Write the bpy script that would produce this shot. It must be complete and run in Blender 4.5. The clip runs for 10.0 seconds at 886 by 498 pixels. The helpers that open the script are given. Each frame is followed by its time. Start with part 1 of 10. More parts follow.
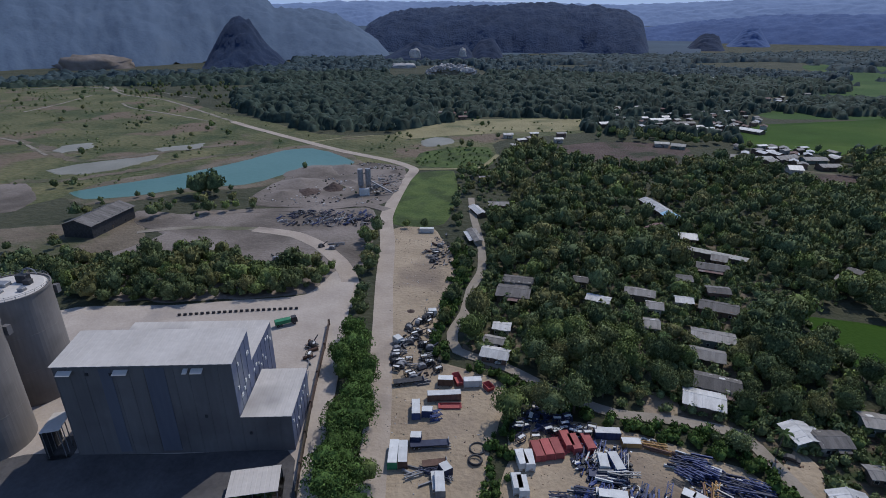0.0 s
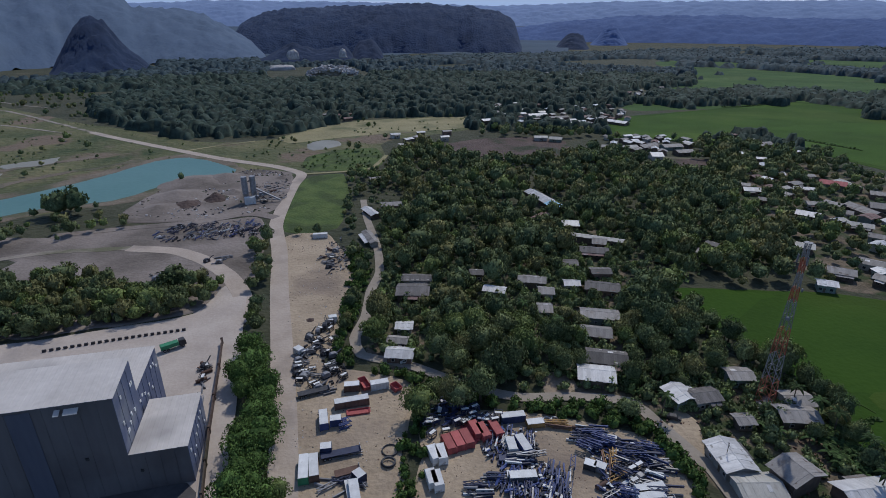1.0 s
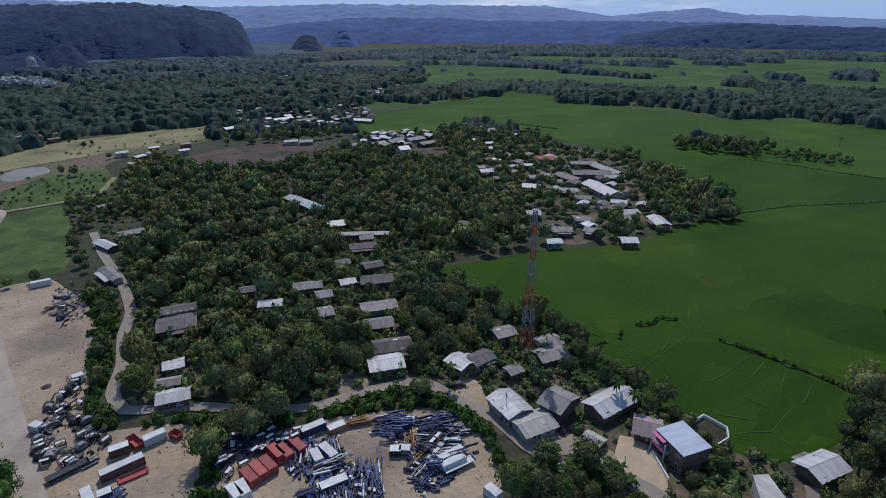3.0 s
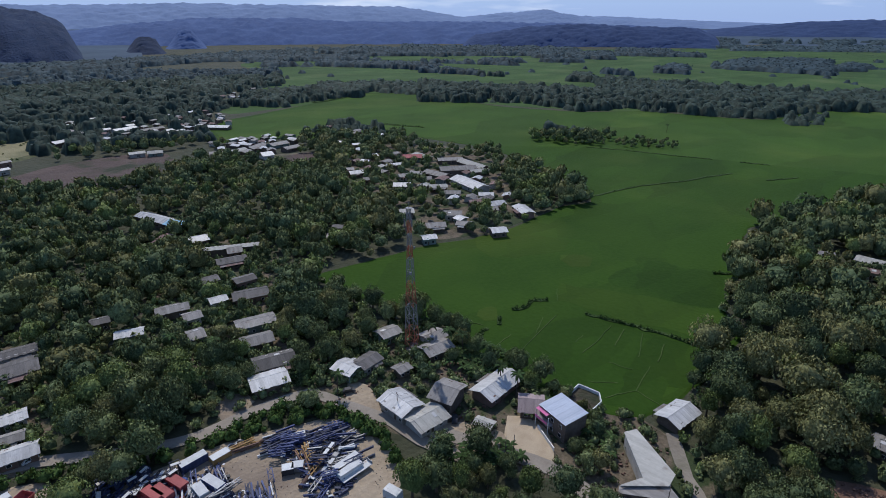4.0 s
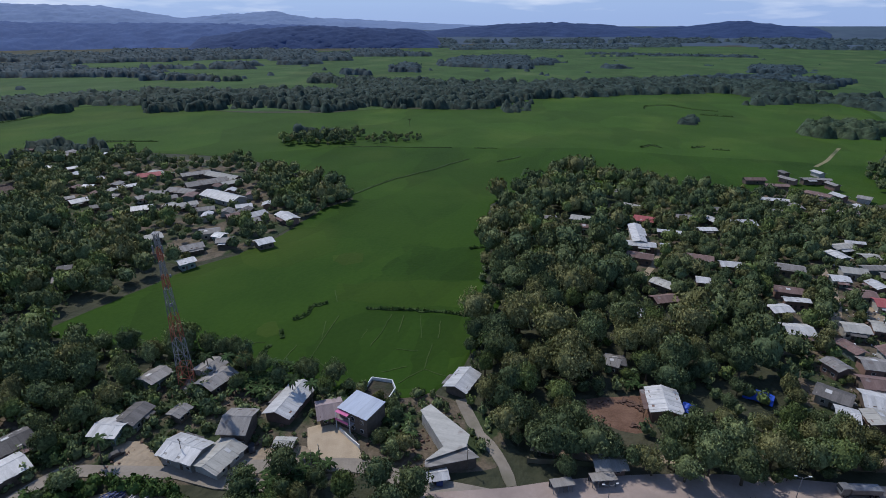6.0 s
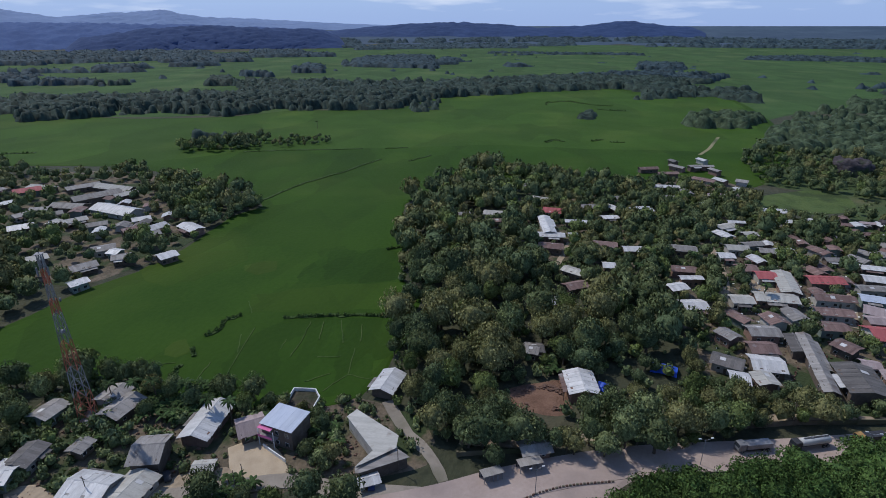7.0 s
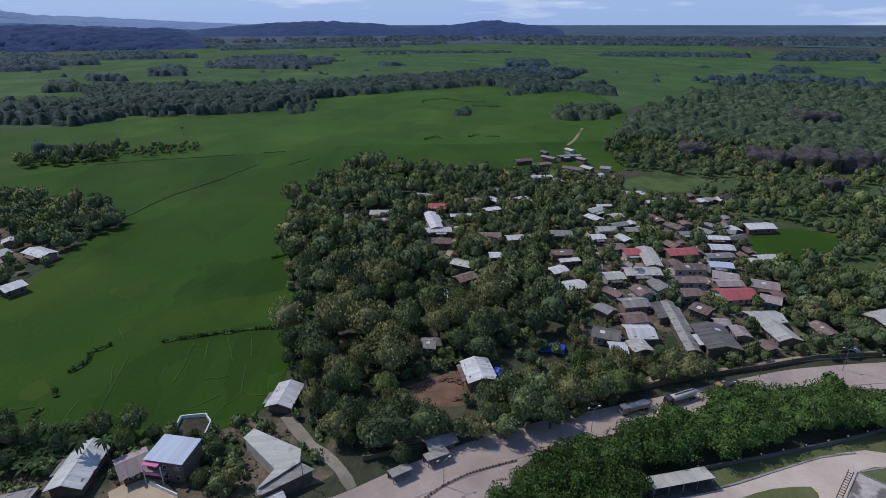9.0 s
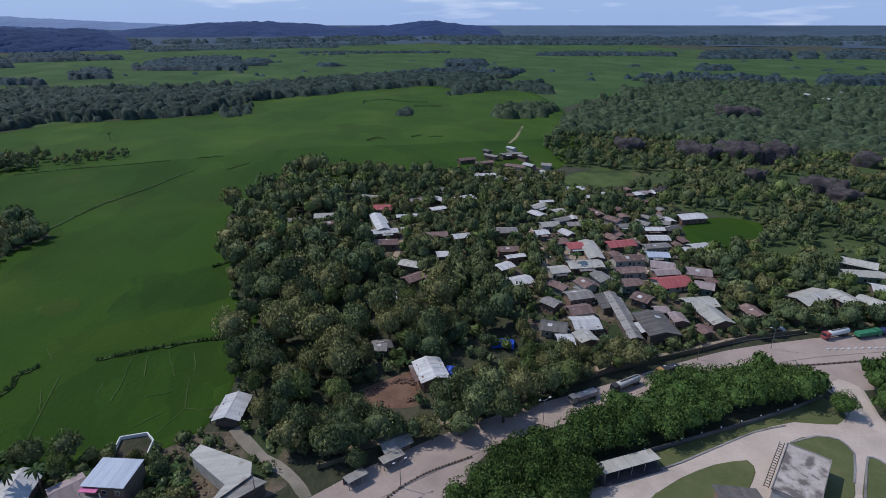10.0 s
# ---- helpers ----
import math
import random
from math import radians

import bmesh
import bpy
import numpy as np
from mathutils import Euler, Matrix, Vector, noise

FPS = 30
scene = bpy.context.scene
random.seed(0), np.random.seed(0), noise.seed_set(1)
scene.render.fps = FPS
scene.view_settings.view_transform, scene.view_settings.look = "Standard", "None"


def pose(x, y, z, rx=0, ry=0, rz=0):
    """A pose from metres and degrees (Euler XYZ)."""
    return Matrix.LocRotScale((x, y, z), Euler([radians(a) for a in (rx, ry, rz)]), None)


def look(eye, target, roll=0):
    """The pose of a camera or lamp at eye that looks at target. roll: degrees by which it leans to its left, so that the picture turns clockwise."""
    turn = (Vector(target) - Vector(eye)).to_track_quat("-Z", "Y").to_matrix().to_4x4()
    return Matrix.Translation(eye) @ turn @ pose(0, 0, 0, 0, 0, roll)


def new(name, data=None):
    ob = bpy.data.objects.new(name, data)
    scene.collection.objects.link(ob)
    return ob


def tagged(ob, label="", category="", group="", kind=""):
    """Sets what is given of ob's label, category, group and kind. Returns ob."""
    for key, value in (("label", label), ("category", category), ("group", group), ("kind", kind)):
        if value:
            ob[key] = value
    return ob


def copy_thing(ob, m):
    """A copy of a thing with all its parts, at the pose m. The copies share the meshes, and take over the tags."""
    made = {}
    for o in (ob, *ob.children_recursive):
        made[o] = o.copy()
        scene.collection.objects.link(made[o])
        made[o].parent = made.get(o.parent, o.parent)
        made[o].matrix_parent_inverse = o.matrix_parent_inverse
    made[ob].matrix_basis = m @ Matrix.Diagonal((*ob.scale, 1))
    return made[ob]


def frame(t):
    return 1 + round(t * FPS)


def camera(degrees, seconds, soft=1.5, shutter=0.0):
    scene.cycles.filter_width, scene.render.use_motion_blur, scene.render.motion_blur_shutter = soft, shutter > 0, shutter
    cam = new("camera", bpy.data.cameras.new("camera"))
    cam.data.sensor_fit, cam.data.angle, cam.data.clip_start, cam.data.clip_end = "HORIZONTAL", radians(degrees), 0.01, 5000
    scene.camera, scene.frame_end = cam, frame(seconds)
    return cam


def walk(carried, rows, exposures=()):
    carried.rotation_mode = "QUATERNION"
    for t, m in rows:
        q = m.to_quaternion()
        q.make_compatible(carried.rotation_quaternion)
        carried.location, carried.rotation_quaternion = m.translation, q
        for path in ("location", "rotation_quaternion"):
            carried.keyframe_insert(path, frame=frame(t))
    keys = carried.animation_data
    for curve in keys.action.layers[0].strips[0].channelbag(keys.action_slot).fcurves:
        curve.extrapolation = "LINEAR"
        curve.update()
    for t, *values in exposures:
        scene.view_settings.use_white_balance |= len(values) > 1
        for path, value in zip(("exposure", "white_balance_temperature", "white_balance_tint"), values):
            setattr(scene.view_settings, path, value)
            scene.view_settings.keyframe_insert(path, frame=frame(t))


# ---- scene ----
cam = camera(78.46, 10.0, soft=0.9)
walk(cam, [
    (0.0, pose(0, 0, 110, 67.22, 0.00, 2.08)),
    (0.5, pose(0, 0, 110, 67.24, 0.00, -3.60)),
    (1.0, pose(0, 0, 110, 67.26, 0.00, -9.75)),
    (1.5, pose(0, 0, 110, 67.27, 0.00, -15.44)),
    (2.0, pose(0, 0, 110, 67.34, 0.00, -22.11)),
    (2.5, pose(0, 0, 110, 67.39, 0.00, -28.93)),
    (2.7, pose(0, 0, 110, 67.41, 0.00, -31.58)),
    (3.8, pose(0, 0, 110, 67.48, 0.00, -46.74)),
    (4.0, pose(0, 0, 110, 67.48, 0.00, -49.59)),
    (4.5, pose(0, 0, 110, 67.53, 0.00, -56.15)),
    (5.0, pose(0, 0, 110, 67.61, 0.00, -62.47)),
    (5.5, pose(0, 0, 110, 67.65, 0.00, -68.48)),
    (6.0, pose(0, 0, 110, 67.64, 0.00, -75.32)),
    (6.2, pose(0, 0, 110, 67.64, 0.00, -77.66)),
    (7.3, pose(0, 0, 110, 67.62, 0.00, -86.60)),
    (7.5, pose(0, 0, 110, 67.62, 0.00, -87.67)),
    (8.0, pose(0, 0, 110, 67.59, 0.00, -90.76)),
    (8.5, pose(0, 0, 110, 67.56, 0.00, -94.02)),
    (9.0, pose(0, 0, 110, 67.54, 0.00, -97.32)),
    (9.5, pose(0, 0, 110, 67.58, 0.00, -99.96)),
    (10.0, pose(0, 0, 110, 67.56, 0.00, -103.32)),
], [(0.0, -0.16, 6300, 10), (1.0, -0.25, 6300, 10), (2.0, -0.32, 6300, 10), (2.7, -0.22, 6300, 10), (4.0, 0.02, 6300, 10), (6.0, -0.02, 6300, 10), (10.0, -0.02, 6300, 10)])

# world: clear tropical noon sky with thin cloud banks low over the horizon
SUN_AZ, SUN_EL = 32.0, 52.0          # clockwise from +y, above the horizon
world = bpy.data.worlds.new("sky")
scene.world = world
world.use_nodes = True
nt = world.node_tree
bg = nt.nodes["Background"]
sky_tex = nt.nodes.new("ShaderNodeTexSky")
sky_tex.sky_type = "NISHITA"
sky_tex.sun_disc = False
sky_tex.sun_elevation, sky_tex.sun_rotation = radians(SUN_EL), radians(SUN_AZ)
sky_tex.air_density, sky_tex.dust_density, sky_tex.ozone_density = 1.0, 0.1, 4.0
tc = nt.nodes.new("ShaderNodeTexCoord")
mp = nt.nodes.new("ShaderNodeMapping")
mp.inputs["Scale"].default_value = (3.0, 3.0, 22.0)
cl = nt.nodes.new("ShaderNodeTexNoise")
cl.inputs["Scale"].default_value, cl.inputs["Detail"].default_value = 1.6, 7.0
cr = nt.nodes.new("ShaderNodeValToRGB")
cr.color_ramp.elements[0].position, cr.color_ramp.elements[1].position = 0.55, 0.78
mx = nt.nodes.new("ShaderNodeMix")
mx.data_type = "RGBA"
mx.inputs["B"].default_value = (5.4, 5.9, 6.9, 1)
nt.links.new(tc.outputs["Generated"], mp.inputs["Vector"])
nt.links.new(mp.outputs[0], cl.inputs["Vector"])
nt.links.new(cl.outputs["Fac"], cr.inputs["Fac"])
nt.links.new(cr.outputs["Color"], mx.inputs["Factor"])
tint = nt.nodes.new("ShaderNodeMix")
tint.data_type, tint.blend_type = "RGBA", "MULTIPLY"
tint.inputs["Factor"].default_value = 1.0
tint.inputs["B"].default_value = (0.86, 0.87, 0.96, 1)
nt.links.new(sky_tex.outputs["Color"], tint.inputs["A"])
# blue haze low over the horizon
sep = nt.nodes.new("ShaderNodeSeparateXYZ")
nt.links.new(tc.outputs["Generated"], sep.inputs[0])
hr = nt.nodes.new("ShaderNodeMapRange")
hr.interpolation_type = "SMOOTHSTEP"
hr.inputs["From Min"].default_value, hr.inputs["From Max"].default_value = 0.0, 0.22
hr.inputs["To Min"].default_value, hr.inputs["To Max"].default_value = 0.92, 0.0
nt.links.new(sep.outputs["Z"], hr.inputs["Value"])
hz = nt.nodes.new("ShaderNodeMix")
hz.data_type = "RGBA"
hz.inputs["B"].default_value = (2.05, 3.0, 5.3, 1)
nt.links.new(hr.outputs[0], hz.inputs["Factor"])
nt.links.new(tint.outputs["Result"], hz.inputs["A"])
nt.links.new(hz.outputs["Result"], mx.inputs["A"])
nt.links.new(mx.outputs["Result"], bg.inputs["Color"])
bg.inputs["Strength"].default_value = 0.142
sun = new("sun", bpy.data.lights.new("sun", "SUN"))
sun.data.energy, sun.data.angle, sun.data.color = 2.7, radians(0.6), (1.0, 0.95, 0.88)
sd = Vector((math.sin(radians(SUN_AZ)) * math.cos(radians(SUN_EL)), math.cos(radians(SUN_AZ)) * math.cos(radians(SUN_EL)), math.sin(radians(SUN_EL))))
sun.matrix_world = look(sd * 900, (0, 0, 0))


# ---- materials ----
def mat(name, dark, light, scale=1.0, rough=0.85, bump=0.15, fine=9.0, metal=0.0, spread=0.0, island=0.0, spec=0.3, space="Object", patch=None, stretch=(1, 1, 1), sheet=0.0):
    """Two-scale noise between a dark and a light colour; island and spread vary pieces and copies; patch: (colour, scale, low, high) of stains."""
    m = bpy.data.materials.new(name)
    m.use_nodes = True
    t, lk = m.node_tree, m.node_tree.links
    b = t.nodes["Principled BSDF"]
    co = t.nodes.new("ShaderNodeTexCoord")
    src = co.outputs["Object"]
    if space == "World":
        src = t.nodes.new("ShaderNodeNewGeometry").outputs["Position"]
    st = t.nodes.new("ShaderNodeMapping")
    st.inputs["Scale"].default_value = stretch
    lk.new(src, st.inputs["Vector"])
    n1 = t.nodes.new("ShaderNodeTexNoise")
    n1.inputs["Scale"].default_value, n1.inputs["Detail"].default_value = scale, 5
    n2 = t.nodes.new("ShaderNodeTexNoise")
    n2.inputs["Scale"].default_value, n2.inputs["Detail"].default_value = scale * fine, 4
    for n in (n1, n2):
        lk.new(st.outputs[0], n.inputs["Vector"])
    ad = t.nodes.new("ShaderNodeMath")
    ad.operation = "MULTIPLY_ADD"
    lk.new(n2.outputs["Fac"], ad.inputs[0])
    ad.inputs[1].default_value = 0.5
    lk.new(n1.outputs["Fac"], ad.inputs[2])
    mr = t.nodes.new("ShaderNodeMapRange")
    mr.inputs["From Min"].default_value, mr.inputs["From Max"].default_value = 0.5, 1.0
    lk.new(ad.outputs[0], mr.inputs["Value"])
    mix = t.nodes.new("ShaderNodeMix")
    mix.data_type = "RGBA"
    mix.inputs["A"].default_value, mix.inputs["B"].default_value = (*dark, 1), (*light, 1)
    lk.new(mr.outputs[0], mix.inputs["Factor"])
    col = mix.outputs["Result"]
    if patch:
        pc, ps, lo, hi = patch
        n3 = t.nodes.new("ShaderNodeTexNoise")
        n3.inputs["Scale"].default_value, n3.inputs["Detail"].default_value = ps, 6
        lk.new(src, n3.inputs["Vector"])
        r3 = t.nodes.new("ShaderNodeMapRange")
        r3.inputs["From Min"].default_value, r3.inputs["From Max"].default_value = lo, hi
        lk.new(n3.outputs["Fac"], r3.inputs["Value"])
        m3 = t.nodes.new("ShaderNodeMix")
        m3.data_type = "RGBA"
        m3.inputs["B"].default_value = (*pc, 1)
        lk.new(r3.outputs[0], m3.inputs["Factor"])
        lk.new(col, m3.inputs["A"])
        col = m3.outputs["Result"]
    for amount, kind in ((spread, "o"), (island, "i")):
        if amount:
            node = t.nodes.new("ShaderNodeObjectInfo" if kind == "o" else "ShaderNodeNewGeometry")
            rnd = node.outputs["Random" if kind == "o" else "Random Per Island"]
            r = t.nodes.new("ShaderNodeMapRange")
            r.inputs["To Min"].default_value, r.inputs["To Max"].default_value = 1 - amount, 1 + amount
            lk.new(rnd, r.inputs["Value"])
            hs = t.nodes.new("ShaderNodeHueSaturation")
            lk.new(r.outputs[0], hs.inputs["Value"])
            lk.new(col, hs.inputs["Color"])
            col = hs.outputs["Color"]
    if sheet:
        # every 1.1 m sheet of a roof has weathered a little differently
        sx = t.nodes.new("ShaderNodeSeparateXYZ")
        lk.new(co.outputs["Object"], sx.inputs[0])
        fl = t.nodes.new("ShaderNodeMath")
        fl.operation = "SNAP"
        fl.inputs[1].default_value = 1.1
        lk.new(sx.outputs["X"], fl.inputs[0])
        oi = t.nodes.new("ShaderNodeObjectInfo")
        sm = t.nodes.new("ShaderNodeMath")
        sm.operation = "MULTIPLY_ADD"
        sm.inputs[1].default_value = 91.7
        lk.new(oi.outputs["Random"], sm.inputs[0])
        lk.new(fl.outputs[0], sm.inputs[2])
        wn = t.nodes.new("ShaderNodeTexWhiteNoise")
        wn.noise_dimensions = "1D"
        lk.new(sm.outputs[0], wn.inputs["W"])
        r = t.nodes.new("ShaderNodeMapRange")
        r.inputs["To Min"].default_value, r.inputs["To Max"].default_value = 1 - sheet, 1 + sheet
        lk.new(wn.outputs["Value"], r.inputs["Value"])
        hs = t.nodes.new("ShaderNodeHueSaturation")
        lk.new(r.outputs[0], hs.inputs["Value"])
        lk.new(col, hs.inputs["Color"])
        col = hs.outputs["Color"]
    lk.new(col, b.inputs["Base Color"])
    b.inputs["Roughness"].default_value, b.inputs["Metallic"].default_value = rough, metal
    b.inputs["Specular IOR Level"].default_value = spec
    if bump:
        bp = t.nodes.new("ShaderNodeBump")
        bp.inputs["Strength"].default_value = bump
        bp.inputs["Distance"].default_value = 0.3 / scale if space == "World" else 0.05
        lk.new(ad.outputs[0], bp.inputs["Height"])
        lk.new(bp.outputs[0], b.inputs["Normal"])
    return m


def paddies(name, dark, light, yellow, cell, rotation):
    """Rice in flooded plots: each plot its own green, with a fine mottled grain."""
    m = mat(name, dark, light, 0.02, 0.9, 0.1, 25.0, space="World", spec=0.1, patch=(yellow, 0.009, 0.52, 0.72))
    t, lk = m.node_tree, m.node_tree.links
    b = t.nodes["Principled BSDF"]
    col = b.inputs["Base Color"].links[0].from_socket
    geo = t.nodes.new("ShaderNodeNewGeometry")
    mp2 = t.nodes.new("ShaderNodeMapping")
    mp2.inputs["Rotation"].default_value = (0, 0, radians(rotation))
    mp2.inputs["Scale"].default_value = (1 / cell, 2.2 / cell, 0)
    lk.new(geo.outputs["Position"], mp2.inputs["Vector"])
    vo = t.nodes.new("ShaderNodeTexVoronoi")
    vo.distance = "CHEBYCHEV"
    vo.inputs["Scale"].default_value = 1.0
    lk.new(mp2.outputs[0], vo.inputs["Vector"])
    sp = t.nodes.new("ShaderNodeSeparateColor")
    lk.new(vo.outputs["Color"], sp.inputs[0])
    r = t.nodes.new("ShaderNodeMapRange")
    r.inputs["To Min"].default_value, r.inputs["To Max"].default_value = 0.88, 1.12
    lk.new(sp.outputs[0], r.inputs["Value"])
    hs = t.nodes.new("ShaderNodeHueSaturation")
    lk.new(r.outputs[0], hs.inputs["Value"])
    lk.new(col, hs.inputs["Color"])
    lk.new(hs.outputs["Color"], b.inputs["Base Color"])
    return m


def leafy(name, dark, light, spread=0.25, island=0.45, grain=1.5):
    m = mat(name, dark, light, 0.08, 0.75, 0.0, 7.0, spread=spread, island=island, spec=0.08, space="World")
    t, lk = m.node_tree, m.node_tree.links
    b = t.nodes["Principled BSDF"]
    # noise darkens and lightens the leaf colour, standing in for shaded gaps between sprays
    gn = t.nodes.new("ShaderNodeTexNoise")
    gn.inputs["Scale"].default_value, gn.inputs["Detail"].default_value = grain, 4
    lk.new(t.nodes.new("ShaderNodeNewGeometry").outputs["Position"], gn.inputs["Vector"])
    gr = t.nodes.new("ShaderNodeMapRange")
    gr.inputs["From Min"].default_value, gr.inputs["From Max"].default_value = 0.36, 0.64
    gr.inputs["To Min"].default_value, gr.inputs["To Max"].default_value = 0.62, 1.38
    lk.new(gn.outputs["Fac"], gr.inputs["Value"])
    gh = t.nodes.new("ShaderNodeHueSaturation")
    lk.new(gr.outputs[0], gh.inputs["Value"])
    lk.new(b.inputs["Base Color"].links[0].from_socket, gh.inputs["Color"])
    lk.new(gh.outputs["Color"], b.inputs["Base Color"])
    tr = t.nodes.new("ShaderNodeBsdfTranslucent")
    ms = t.nodes.new("ShaderNodeMixShader")
    ms.inputs[0].default_value = 0.10
    lk.new(b.inputs["Base Color"].links[0].from_socket, tr.inputs["Color"])
    lk.new(b.outputs[0], ms.inputs[1])
    lk.new(tr.outputs[0], ms.inputs[2])
    lk.new(ms.outputs[0], t.nodes["Material Output"].inputs["Surface"])
    return m


